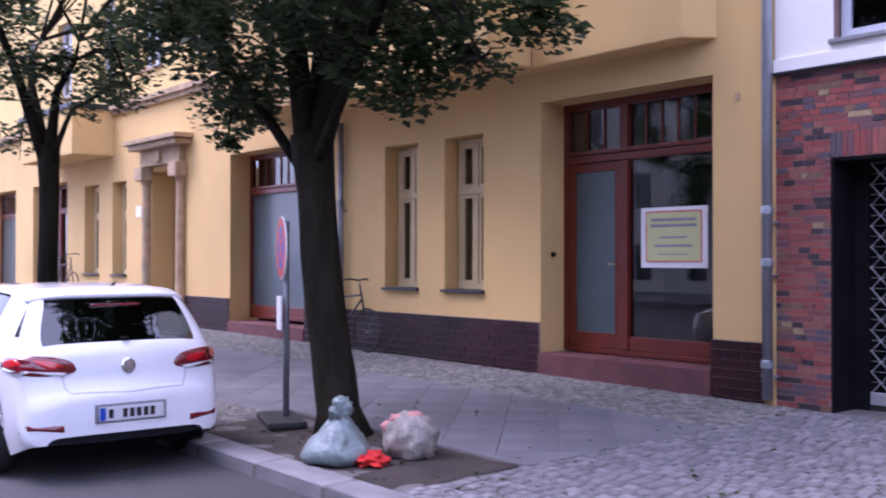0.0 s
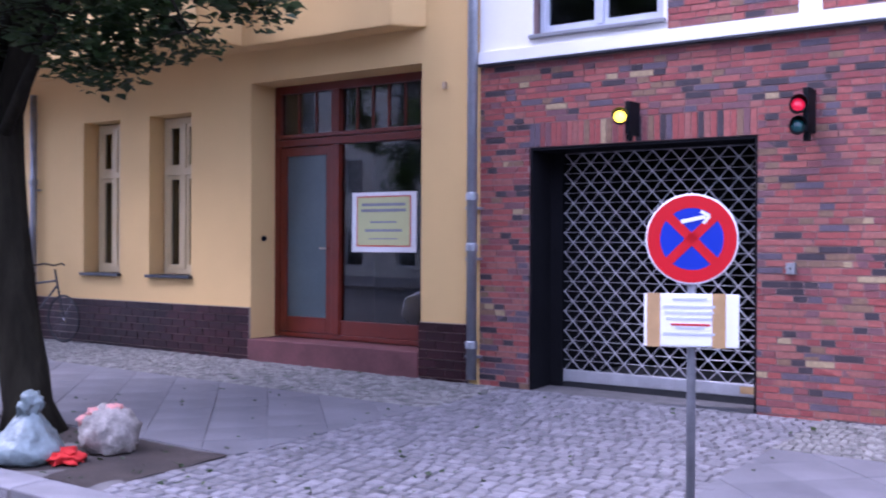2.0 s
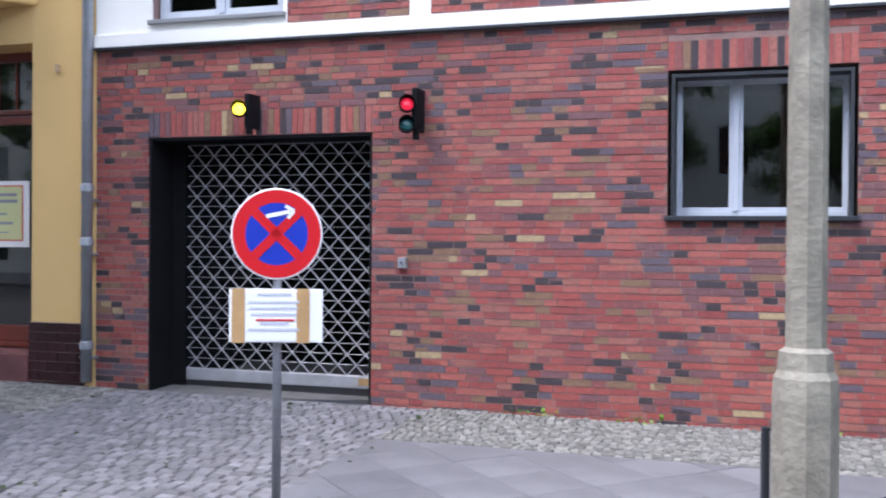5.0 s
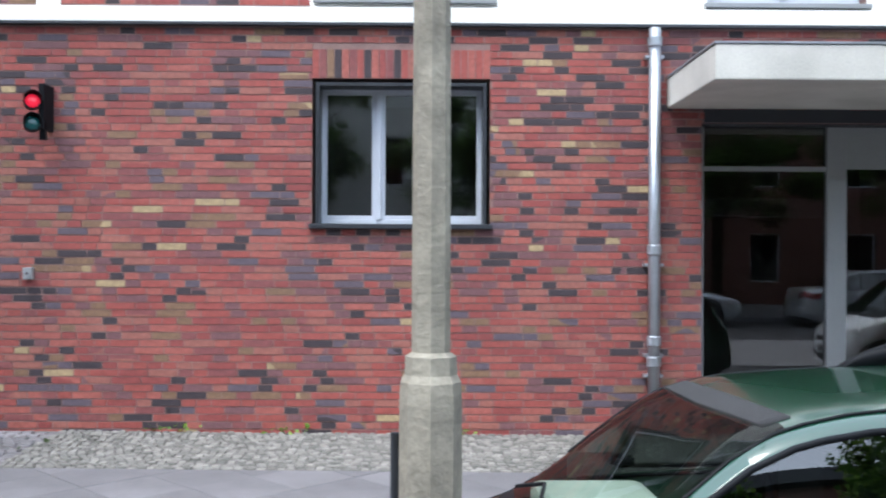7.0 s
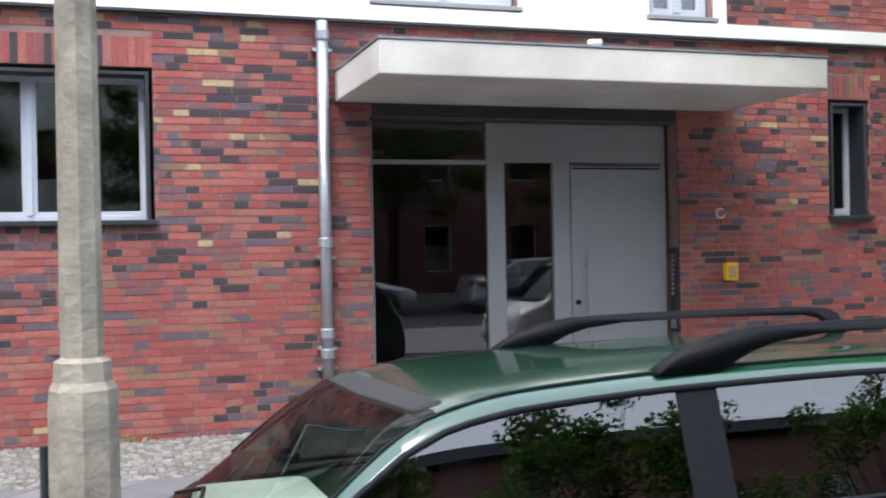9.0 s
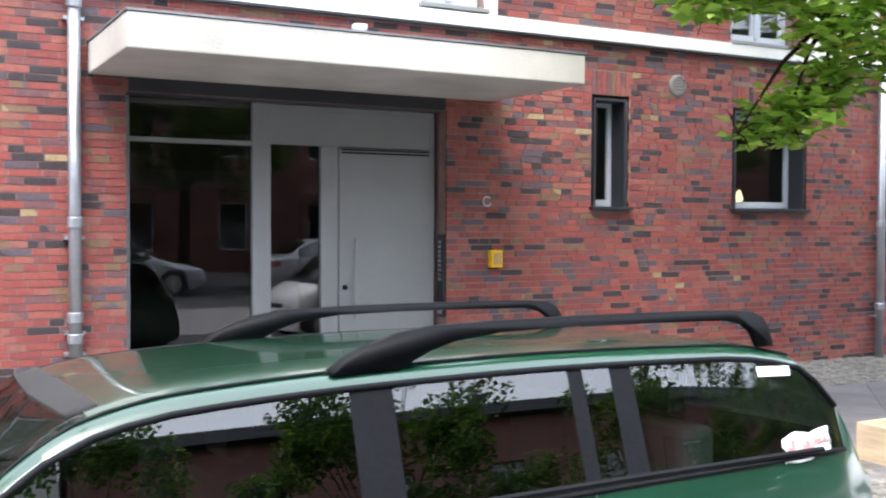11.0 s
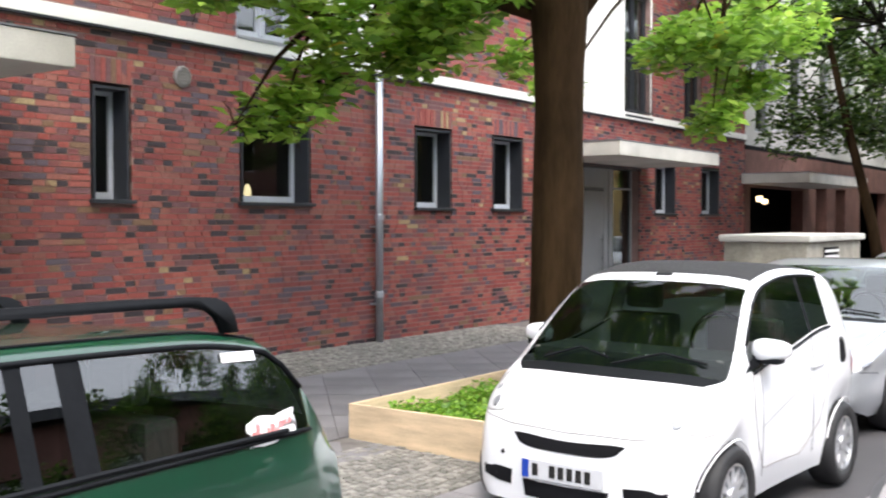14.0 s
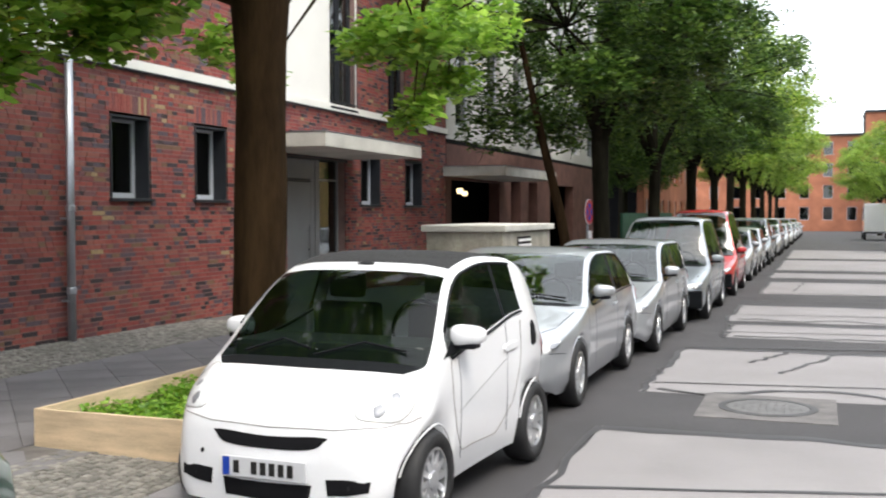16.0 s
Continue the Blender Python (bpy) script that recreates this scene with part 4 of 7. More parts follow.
shopfront("shop_front_1", -9.95, -7.28, 0.50, 3.70, F + 0.42, 0.98, True, "red-brown timber shop front with a closed glazed door")
shopfront("shop_front_2", -18.5, -15.7, 0.55, 3.70, F + 0.42, 0, True, "red-brown timber shop window with frosted panes")
shopfront("shop_front_3", -30.4, -27.6, 0.55, 3.70, F + 0.42, 0.98, True, "red-brown timber shop front with a glazed door")
shopfront("shop_front_4", -35, -32, 0.55, 3.70, F + 0.42, 0, True, "timber shop window with pale panes")
for a, b in ((-9.95, -7.28), (-18.5, -15.7), (-30.4, -27.6), (-35, -32)):
    tagged(part("step_stone", boxes((a + .002, b - .002, F - 0.06, F + 0.5, 0.0, 0.49), bevel=0.012), M_REDSTEP), "red stone threshold step of a shop", "step", kind="structure")
    room(a, b, 0.3, 3.9, F + 0.60, F + 5, material=M_ROOM)
inner = thing("shop_partition", (-9.0, F + 2.4, 0.5), "pale inner partition with a dark counter in the shop", "partition")
part("panel", boxes((-0.9, 0.25, 0, 0.1, 0, 2.6)), M_FROST, inner)
poster = thing("shop_notice", (-8.17, F + 0.449, 1.95), "framed pale green paper notice in the shop window", "notice")
part("board", boxes((-0.49, 0.49, -0.006, 0.0, -0.36, 0.36)), M_SIGNWHITE, poster)
part("paper", boxes((-0.40, 0.40, -0.010, -0.007, -0.28, 0.30)), M_GREENPAPER, poster)
part("red_border", boxes((-0.41, 0.41, -0.012, -0.008, 0.30, 0.313), (-0.41, 0.41, -0.012, -0.008, -0.293, -0.28), (-0.413, -0.40, -0.012, -0.008, -0.28, 0.30), (0.40, 0.413, -0.012, -0.008, -0.28, 0.30)), M_SIGNRED, poster)
for z, w, h in ((0.21, 0.33, 0.035), (0.14, 0.34, 0.035), (0.0, 0.2, 0.022), (-0.1, 0.28, 0.03), (-0.2, 0.22, 0.014)):
    part("text_bar", boxes((-w, w, -0.0125, -0.0105, z - h / 2, z + h / 2)), M_INK, poster)

# the house door with its stucco surround
door_c = thing("door_surround", (-21.46, F, 0.2), "carved stucco door surround with columns and a pediment", "door surround")
for s in (-1, 1):
    part("column", lathe(bmesh.new(), [(0.14, 0), (0.14, 0.7), (0.11, 0.75), (0.10, 3.1), (0.15, 3.2)], Matrix.Translation((s * 0.88, -0.06, 0)), 14), M_STUCCO, door_c)
    part("capital", boxes((s * 0.88 - 0.2, s * 0.88 + 0.2, -0.28, -0.002, 3.2, 3.5), bevel=0.03), M_STUCCO, door_c)
part("lintel", boxes((-1.0, 1.0, -0.16, -0.002, 3.5, 3.85), bevel=0.02), M_STUCCO, door_c)
part("pediment", boxes((-1.25, 1.25, -0.36, -0.002, 3.86, 3.97), (-1.35, 1.35, -0.44, -0.002, 3.98, 4.08), bevel=0.02), M_STUCCO, door_c)
part("shield", boxes((-0.15, 0.15, -0.24, -0.162, 3.55, 3.8), bevel=0.05), M_STUCCO, door_c)
room(-22.2, -20.72, 0.0, 3.7, F + 0.51, F + 2.2, "porch_wall", M_YELLOW)
pb = thing("letter_boxes", (-20.76, F + 0.9, 1.6), "dark bank of letter boxes in the porch", "letterbox")
part("case", boxes((-0.06, 0, -0.35, 0.35, -0.4, 0.5)), M_ANTHRACITE, pb)
pn = thing("wall_plate", (-22.9, F, 2.75), "small white enamel plate on the ochre wall", "plate")
part("plate", boxes((-0.14, 0.14, -0.02, -0.002, -0.12, 0.12), bevel=0.004), M_SIGNWHITE, pn)
knob = thing("wall_socket", (-9.95 + 0.02, F + 0.2, 1.75), "small dark round fitting in the shop reveal", "fitting")
part("disc", lathe(bmesh.new(), [(0.035, 0), (0.03, 0.03)], pose(0, 0, 0, 0, 90, 0), 14), M_DARK, knob)
stub = thing("wall_hook", (-6.95, F, 3.42), "small pale bracket on the ochre wall", "bracket")
part("hook", boxes((-0.02, 0.02, -0.05, -0.002, -0.04, 0.04), bevel=0.006), M_STUCCO, stub)

# ---------------------------------------------------------------- houses further along
def far_house(name, x0, x1, y, h, material, cols, rows, label, z0=3.4, flip=1, ww=1.0, wh=1.6, ground=-0.6):
    t = thing(name, (x0, y, ground), label, "house")
    W = x1 - x0
    d = 9.0 * flip
    holes = []
    for r in range(rows):
        for c in range(cols):
            cx = W * (c + 0.5) / cols
            holes.append((cx - ww / 2, cx + ww / 2, z0 + r * 3.1, z0 + r * 3.1 + wh))
    v, f = holed(0, W, 0, h, 0, 0.4 * flip, holes)
    raw("wall", v, f, material, t)
    # near-black core behind the panes stands in for unlit rooms
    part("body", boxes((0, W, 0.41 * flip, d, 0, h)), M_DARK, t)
    part("roof", boxes((-0.1, W + 0.1, -0.3 * flip, d, h, h + 0.3)), M_ANTHRACITE, t)
    for a, b, c, e in holes:
        w = part("window", boxes((a, a + .06, .12 * flip, .2 * flip, c, e), (b - .06, b, .12 * flip, .2 * flip, c, e), (a + .06, b - .06, .12 * flip, .2 * flip, c, c + .06), (a + .06, b - .06, .12 * flip, .2 * flip, e - .06, e)), M_PVC, t)
        part("pane", boxes((a + .06, b - .06, .15 * flip, .16 * flip, c + .06, e - .06)), M_WINGLASS, w)
    return t


far_house("grey_house", 25.42, 44, F, 9, M_GREYRENDER, 7, 2, "pale grey rendered house with dark window strips", 0.35, ww=1.25, wh=2.4, ground=3.5)
# porch room and slab coloured near-black for the deep shade inside
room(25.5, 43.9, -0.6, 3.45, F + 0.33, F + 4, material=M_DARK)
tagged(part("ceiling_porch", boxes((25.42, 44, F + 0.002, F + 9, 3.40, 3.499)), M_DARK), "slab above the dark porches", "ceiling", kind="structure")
v, f = holed(25.42, 44, -0.6, 3.39, F - 0.0, F + 0.32, [(25.8, 30.0, -0.6, 2.5), (31.2, 32.3, .9, 2.6), (33.2, 34.3, .9, 2.6), (36, 39.6, -.6, 2.6)])
tagged(raw("wall_grey_base", v, f, M_DARKBRICK), "dark brick base of the grey house", "wall", kind="structure")
canopy(25.2, 30.4, 7.0, 2.55, 2.78)
lw = thing("porch_lamp", (26.2, F - 0.12, 2.2), "lit globe lamps in the porch", "lamp")
part("globe", boxes((-0.14, 0.0, -0.07, 0.07, -0.07, 0.07), bevel=0.04), M_WARM, lw)
part("globe", boxes((0.25, 0.37, -0.07, 0.07, -0.12, 0.0), bevel=0.04), M_WARM, lw)
far_house("red_house", 62, 84, 9.5, 15, M_REDBRICKFAR, 7, 4, "red brick house far along the street", 1.2, ww=1.2, wh=1.8)
far_house("end_house", 150, 153, -18, 16, M_REDBRICKFAR, 1, 4, "sunlit orange brick house closing the street", 2.0)
for k, (yy, hh) in enumerate(((-30, 15), (-14, 17), (2, 14), (18, 16))):
    h = far_house("end_house", 0, 16, 0, hh, M_REDBRICKFAR, 5, 4, "orange brick house closing the far end of the street", 2.0, ww=1.3, wh=1.9, ground=0)
    h.matrix_basis = pose(155 + k * 2, yy + 8, -1.6, 0, 0, -90)
# fronts behind the camera, seen only in glass; heights set for skylight and reflections
far_house("opposite_house", -40, -14, -16, 17, M_GREYRENDER, 9, 4, "pale rendered house across the street", 1.3, flip=-1)
far_house("opposite_house", -13.98, 3, -16, 15, M_GREYRENDER, 6, 4, "pale rendered house across the street", 1.3, flip=-1)
# darker brick than M_REDBRICKFAR: tree shade on this front put into its colour
far_house("opposite_house", 3.22, 44, -16, 10.3, M_DARKBRICK, 13, 3, "red brick house across the street", 1.3, flip=-1)
far_house("opposite_house", 46, 90, -16, 15, M_YELLOW, 12, 4, "ochre rendered house across the street", 1.3, flip=-1)
v, f = holed(44.5, 60, -0.9, 1.6, 7.6, 7.7, [])
tagged(raw("hoarding", v, f, M_GREENFENCE), "dark green hoarding beside the footway", "fence", kind="structure")

# ---------------------------------------------------------------- parked cars
def smooth_curve(pts, x):
    """Cubic glide through (x, value) points."""
    xs, vs = [p[0] for p in pts], [p[1] for p in pts]
    if x <= xs[0]:
        return vs[0]
    if x >= xs[-1]:
        return vs[-1]
    i = max(k for k in range(len(xs) - 1) if xs[k] <= x)
    def slope(k):
        if k == 0 or k == len(xs) - 1:
            j = 0 if k == 0 else k - 1
            return (vs[j + 1] - vs[j]) / (xs[j + 1] - xs[j])
        a, b = (vs[k] - vs[k - 1]) / (xs[k] - xs[k - 1]), (vs[k + 1] - vs[k]) / (xs[k + 1] - xs[k])
        return 0 if a * b <= 0 else 2 * a * b / (a + b)
    h = xs[i + 1] - xs[i]
    s = (x - xs[i]) / h
    return (vs[i] * (1 + 2 * s) * (1 - s) ** 2 + slope(i) * h * s * (1 - s) ** 2 + vs[i + 1] * s * s * (3 - 2 * s) + slope(i + 1) * h * s * s * (s - 1))


SKINS = {}


def on_skin(t, p, lift):
    tree_of, middle = SKINS[t.name]
    hit, nrm, _, _ = tree_of.find_nearest(Vector(p))
    if nrm.dot(hit - middle) < 0:
        nrm = -nrm
    return hit + nrm * lift


def rounded(pts, n=5):
    """Closed smooth outline through corner points."""
    pts = [Vector(p) for p in pts]
    out = []
    for i in range(len(pts)):
        a, b, c, d = (pts[(i + k) % len(pts)] for k in (-1, 0, 1, 2))
        for k in range(n):
            q = k / n
            out.append(.5 * (2 * b + (c - a) * q + (2 * a - 5 * b + 4 * c - d) * q * q + (3 * b - a - 3 * c + d) * q ** 3))
    return out


def fitted(t, name, outline, material, parent=None, lift=.004, bulge=0.0, sink=.015, label=""):
    """A shaped piece let into the car's skin: it follows the body and stands a little proud."""
    outline = [Vector(p) for p in outline]
    mid = sum(outline, Vector()) / len(outline)
    bm = bmesh.new()
    n = len(outline)
    loops = []
    for f in (.25, .5, .75, .92, 1.0):
        loops.append([bm.verts.new(on_skin(t, mid.lerp(p, f), lift + bulge * (1 - f ** 3))) for p in outline])
    loops.append([bm.verts.new(on_skin(t, p, -sink)) for p in outline])
    centre = bm.verts.new(on_skin(t, mid, lift + bulge))
    for k in range(n):
        bm.faces.new((centre, loops[0][k], loops[0][(k + 1) % n]))
        for a, b in zip(loops, loops[1:]):
            bm.faces.new((a[k], b[k], b[(k + 1) % n], a[(k + 1) % n]))
    return part(name, bm, material, parent or t, label, smooth=True)


def seam(t, name, pts, material, r=.003, n=8, closed=False):
    pts = [Vector(p) for p in pts]
    fine = [on_skin(t, a.lerp(b, k / n), .0005) for a, b in zip(pts, pts[1:]) for k in range(n)] + [on_skin(t, pts[-1], .0005)]
    bm = bmesh.new()
    tube(bm, fine, r, 5)
    return part(name, bm, material, t)


def wheel(car, x, y, r, side, spokes=7):
    w = part("wheel", lathe(bmesh.new(), [(r * .66, -.085), (r * .9, -.1), (r * .985, -.075), (r, -.04), (r, .04), (r * .985, .075), (r * .9, .1), (r * .66, .085), (r * .66, -.085)],
                            Matrix.Translation((x, y, r)) @ pose(0, 0, 0, 90), 28, False), M_RUBBER, car, "black tyre on an alloy rim", smooth=True)
    rim = lathe(bmesh.new(), [(r * .67, -.075), (r * .67, .082), (r * .61, .088), (r * .60, .04), (r * .60, -.075)], Matrix.Translation((x, y, r)) @ pose(0, 0, 0, 90 * side), 28, False)
    ring = part("rim", rim, M_RIM, w)
    for k in range(spokes):
        a = 2 * math.pi * k / spokes
        m = Matrix.Translation((x, y, r)) @ pose(0, 0, 0, 90 * side) @ Matrix.Rotation(a, 4, "Z")
        part("spoke", box(bmesh.new(), .02, r * .62, -.02, .02, .045, .075, .006, m), M_RIM, w)
    part("hub", lathe(bmesh.new(), [(.06, .04), (.055, .085), (.03, .09)], Matrix.Translation((x, y, r)) @ pose(0, 0, 0, 90 * side), 14), M_RIM, w)
    part("brake_disc", lathe(bmesh.new(), [(r * .5, -.01), (r * .5, .01)], Matrix.Translation((x, y, r)) @ pose(0, 0, 0, 90 * side), 20), M_GALV, w)


def plate(car, x, z, face, bars=True, y0=-.26):
    p = part("number_plate", boxes((x - .006, x + .006, -.26, .26, z - .055, z + .055), bevel=.003), M_PLATEWHITE, car, "white number plate with a blue edge strip")
    e = .0085 * face
    a, b = sorted((x + e * .6, x + e))
    part("blue_strip", boxes((a, b, *( (-.257, -.212) if face > 0 else (.212, .257)), z - .05, z + .05)), M_PLATEBLUE, p)
    for k in range(7):
        y = (-.17 + k * .056) * (1 if face > 0 else -1)
        if k in (1,):
            continue
        part("character_bar", boxes((a, b, y - .018, y + .018, z - .034, z + .034)), M_BLACKINK, p)


def car(name, at, turn, label, paint, L, W, top, belt, sides, cowl, roof_front, roof_back, back_base, wheels, r, pillars, glass=None, roof=None,
        tumble=.30, plan=None, rails=False, antenna=False, group="parked cars", spokes=7, trim=True, mirrors=True, crown_h=.016, screen=None, bow=(.10, .10), mirror_at=None, dash=None, lip=.10, mirror_out=.055):
    """A car lofted from its side profile; x runs from the nose to the tail, z from the road."""
    t = thing(name, at, label, "car", group, turn)
    glass = glass or M_CARGLASS
    plan = plan or [(0, .74), (.06, .82), (.25, .92), (.7, .985), (1.2, 1.0), (L - 1.0, 1.0), (L - .35, .965), (L - .08, .88), (L, .82)]
    ends = (.004, .008, .014, .022, .032, .044, .058, .075, .095)
    xs = sorted({round(k * L / 110, 4) for k in range(111)} | set(ends) | {L - e for e in ends} | {cowl, roof_front, roof_back, back_base, *[p for q in pillars for p in q]})
    rings = []

    def ease(a, b, x):
        q = min(1, max(0, (x - a) / (b - a)))
        return q * q * (3 - 2 * q)

    def bent(x, y, z):
        """Bow nose, screens and tail in plan: the middle stands further out than the corners."""
        k = max(0, 1 - (2 * y / W) ** 2)
        return (x - bow[0] * k * (1 - ease(cowl * .6, roof_front + .55, x)) + bow[1] * k * ease(roof_back - .6, back_base, x), y, z)

    def lean_in(x):
        return smooth_curve(tumble, x) if isinstance(tumble, list) else tumble

    for x in xs:
        zt = smooth_curve(top, x)
        zb = min(smooth_curve(belt, x), zt - .03)
        w = W / 2 * smooth_curve(plan, x)
        zs = .19 + lip * max(0, 1 - x / .3) + .10 * max(0, 1 - (L - x) / .3)
        for wx in wheels:
            if abs(x - wx) < r + .03:
                zs = max(zs, r + math.sqrt(max((r + .03) ** 2 - (x - wx) ** 2, 0)) - .01)
        zs = min(zs, zb - .06)
        hgt = max(zt - zb, .03)
        wt = w * .965 - lean_in(x) * max(hgt - .03, 0)
        zt_side = zt - .03 - .012 * min(1, hgt / .3)
        pts = [(w * .93, zs), (w * .985, zs + .22 * (zb - zs)), (w, zs + .5 * (zb - zs)), (w * .998, zs + .75 * (zb - zs)), (w * .972, zb)]
        for s in (.04, .955, 1.0):
            pts.append((w * .972 + (wt - w * .972) * s, zb + (zt_side - zb) * s))
        pts += [(wt * .93, zt - .016), (wt * .86, zt - .006), (wt * .68, zt + crown_h * .5), (wt * .45, zt + crown_h * .8), (wt * .22, zt + crown_h * .95), (0, zt + crown_h)]
        # bonnet and tail roll over into the wings; the cabin keeps its upright glass
        glassy = ease(cowl - .12, cowl + .03, x) * (1 - ease(back_base - .02, back_base + .12, x))
        for k, a in zip(range(5, 14), (9, 24, 38, 49, 59, 68, 76, 83, 90)):
            ay, az = w * .972 * max(math.cos(radians(a)), 0) ** .62, zb + (zt + crown_h - zb) * math.sin(radians(a)) ** .62
            pts[k] = (ay + (pts[k][0] - ay) * glassy, az + (pts[k][1] - az) * glassy)
        pts[-1] = (0, zt + crown_h)
        rings.append([bent(x, y, z) for y, z in pts])
    n = len(rings[0])
    bands = {}

    def region(i, j):
        xm = (xs[i] + xs[i + 1]) / 2
        tall = smooth_curve(top, xm) - smooth_curve(belt, xm)
        if j == 5 and tall > .14 and sides[0] < xm < sides[1]:
            for q, (a, b) in enumerate(pillars):
                if a < xm < b:
                    return "pillar_trim_%d" % q
            return "side_window_%d" % sum(1 for a, b in pillars if xm > b)
        if j >= 8 and cowl - .085 < xm < cowl:
            return "cowl_panel"
        if j >= 8 and cowl < xm < roof_front - .03:
            return "windscreen"
        if j >= (9 if L > 3 else 8) and roof_back + .06 < xm < back_base:
            return "rear_window"
        if j >= 8 and roof and roof_front + .06 < xm < roof_back:
            return "soft_roof"
        return "body"

    for i in range(len(xs) - 1):
        for j in range(n - 1):
            bands.setdefault(region(i, j), []).append((i, j))
    for key, cells in bands.items():
        for side in (1, -1) if key.startswith("side_window") or key.startswith("pillar_trim") else (0,):
            bm = bmesh.new()
            made = {}

            def vert(i, j, s):
                k = (i, j, s if j < n - 1 else 0)
                if k not in made:
                    x, y, z = rings[i][j]
                    made[k] = bm.verts.new((x, y * s, z))
                return made[k]

            for i, j in cells:
                for s in ((side,) if side else (1, -1)):
                    bm.faces.new([vert(i, j, s), vert(i + 1, j, s), vert(i + 1, j + 1, s), vert(i, j + 1, s)])
            if key == "body":
                for i in (0, len(xs) - 1):
                    z_low = rings[i][0][2]
                    for s in (1, -1):
                        low = {j: bm.verts.new(bent(xs[i], rings[i][j][1] * s, z_low)) for j in range(7, n)}
                        for j in range(7, n - 1):
                            bm.faces.new([vert(i, j, s), vert(i, j + 1, s), low[j + 1], low[j]])
                        bm.faces.new([vert(i, j, s) for j in range(8)] + [low[7]])
            nm = "side_window" if key.startswith("side") else "pillar_trim" if key.startswith("pillar") else key
            mtl = paint if key == "body" else M_PLASTIC if key.startswith("pillar_trim") or key == "cowl_panel" else roof if key == "soft_roof" else (screen or M_DARKSCREEN) if key == "windscreen" else glass[min(int(key[-1]), len(glass) - 1)] if isinstance(glass, list) and key[-1].isdigit() else glass[0] if isinstance(glass, list) else glass
            ob = part(nm, bm, mtl, t, smooth=True)
            if key == "body":
                ob.modifiers.new("bevel", "BEVEL").limit_method = "ANGLE"
                ob.modifiers["bevel"].width, ob.modifiers["bevel"].segments, ob.modifiers["bevel"].angle_limit = .012, 2, radians(50)
    skin_v, skin_f = [], []
    for s in (1, -1):
        o = len(skin_v)
        skin_v += [(x, y * s, z) for ring in rings for x, y, z in ring]
        skin_f += [(o + i * n + j, o + (i + 1) * n + j, o + (i + 1) * n + j + 1, o + i * n + j + 1) for i in range(len(xs) - 1) for j in range(n - 1)]
        for i in (0, len(xs) - 1):
            o2 = len(skin_v)
            skin_v += [bent(xs[i], rings[i][j][1] * s, rings[i][0][2]) for j in range(7, n)]
            skin_f += [(o + i * n + j, o + i * n + j + 1, o2 + j - 6, o2 + j - 7) for j in range(7, n - 1)]
    SKINS[t.name] = (BVHTree.FromPolygons(skin_v, skin_f), Vector((L / 2, 0, .55)))
    # underside, cabin
    part("cabin_floor", boxes((cowl - .1, L - .35, -W / 2 * .9, W / 2 * .9, .5, .66)), M_CABIN, t)
    part("underbody", boxes((.12, L - .12, -W / 2 * .8, W / 2 * .8, .2, .5), (.45, L - .45, -W / 2 * .55, W / 2 * .55, .17, .3)), M_DARK, t)
    zb = smooth_curve(belt, (roof_front + roof_back) / 2)
    part("dashboard", boxes((cowl + .05, cowl + .5, -W / 2 * .82, W / 2 * .82, zb - .25, zb - .03), bevel=.04), dash or M_CABIN, t)
    for sx in (roof_front + .35, ) + ((roof_back - .45,) if L > 3 else ()):
        for sy in (-.36, .36):
            part("seat", boxes((sx, sx + .16, sy - .24, sy + .24, .45, zb + .12), (sx + .03, sx + .13, sy - .13, sy + .13, zb + .15, zb + .33), bevel=.04), M_CABIN, t)
    bm = bmesh.new()
    tube(bm, [(cowl + .62 + .03 * math.sin(a), -.36 + .18 * math.cos(a), zb + .0 + .18 * math.sin(a)) for a in (2 * math.pi * k / 20 for k in range(21))], .014, 6)
    part("steering_wheel", bm, M_DARK, t)
    for wx in wheels:
        for s in (1, -1):
            wheel(t, wx, s * (W / 2 * smooth_curve(plan, wx) - .10), r, -s, spokes)
    if mirrors:
        for s in (1, -1):
            mx, mz = mirror_at or (sides[0] + .22, zb + .085)
            bm = bmesh.new()
            for vv in blob(bm, (0, 0, 0), (1, 1, 1), 3):
                q = [math.copysign(abs(c) ** .68, c) for c in vv.co]
                vv.co = Vector((mx + q[0] * .062 + .02 * q[1] * s, s * (W / 2 + mirror_out) + q[1] * .105, mz + q[2] * .062 * (1 - .18 * q[1] * s)))
            m = part("mirror", bm, paint, t, smooth=True)
            part("mirror_base", boxes((mx - .05, mx + .055, min(s * (W / 2 - .06), s * (W / 2 + mirror_out + .06)), max(s * (W / 2 - .06), s * (W / 2 + mirror_out + .06)), mz - .078, mz - .045), bevel=.012), M_PLASTIC, m)
            part("mirror_glass", boxes((mx + .058, mx + .066, min(s * (W / 2 - .03), s * (W / 2 + mirror_out + .08)), max(s * (W / 2 - .03), s * (W / 2 + mirror_out + .08)), mz - .04, mz + .04), bevel=.003), M_CHROME, m)
    for s in (1, -1):
        for wx in wheels:
            bm = bmesh.new()
            arc = [(ax, s * (W / 2 * smooth_curve(plan, ax) * .985 - .006), az) for ax, az in ((wx + (r + .03) * math.cos(a), r + (r + .03) * math.sin(a)) for a in (math.pi * (k + 1.5) / 18 for k in range(16)))]
            tube(bm, arc, .006, 6)
            part("arch_lip", bm, paint, t)
        if trim:
            for x in [sides[0] + .12] + [(a + b) / 2 for a, b in pillars][:2]:
                zb2 = smooth_curve(belt, x)
                y = W / 2 * smooth_curve(plan, x)
                bm = bmesh.new()
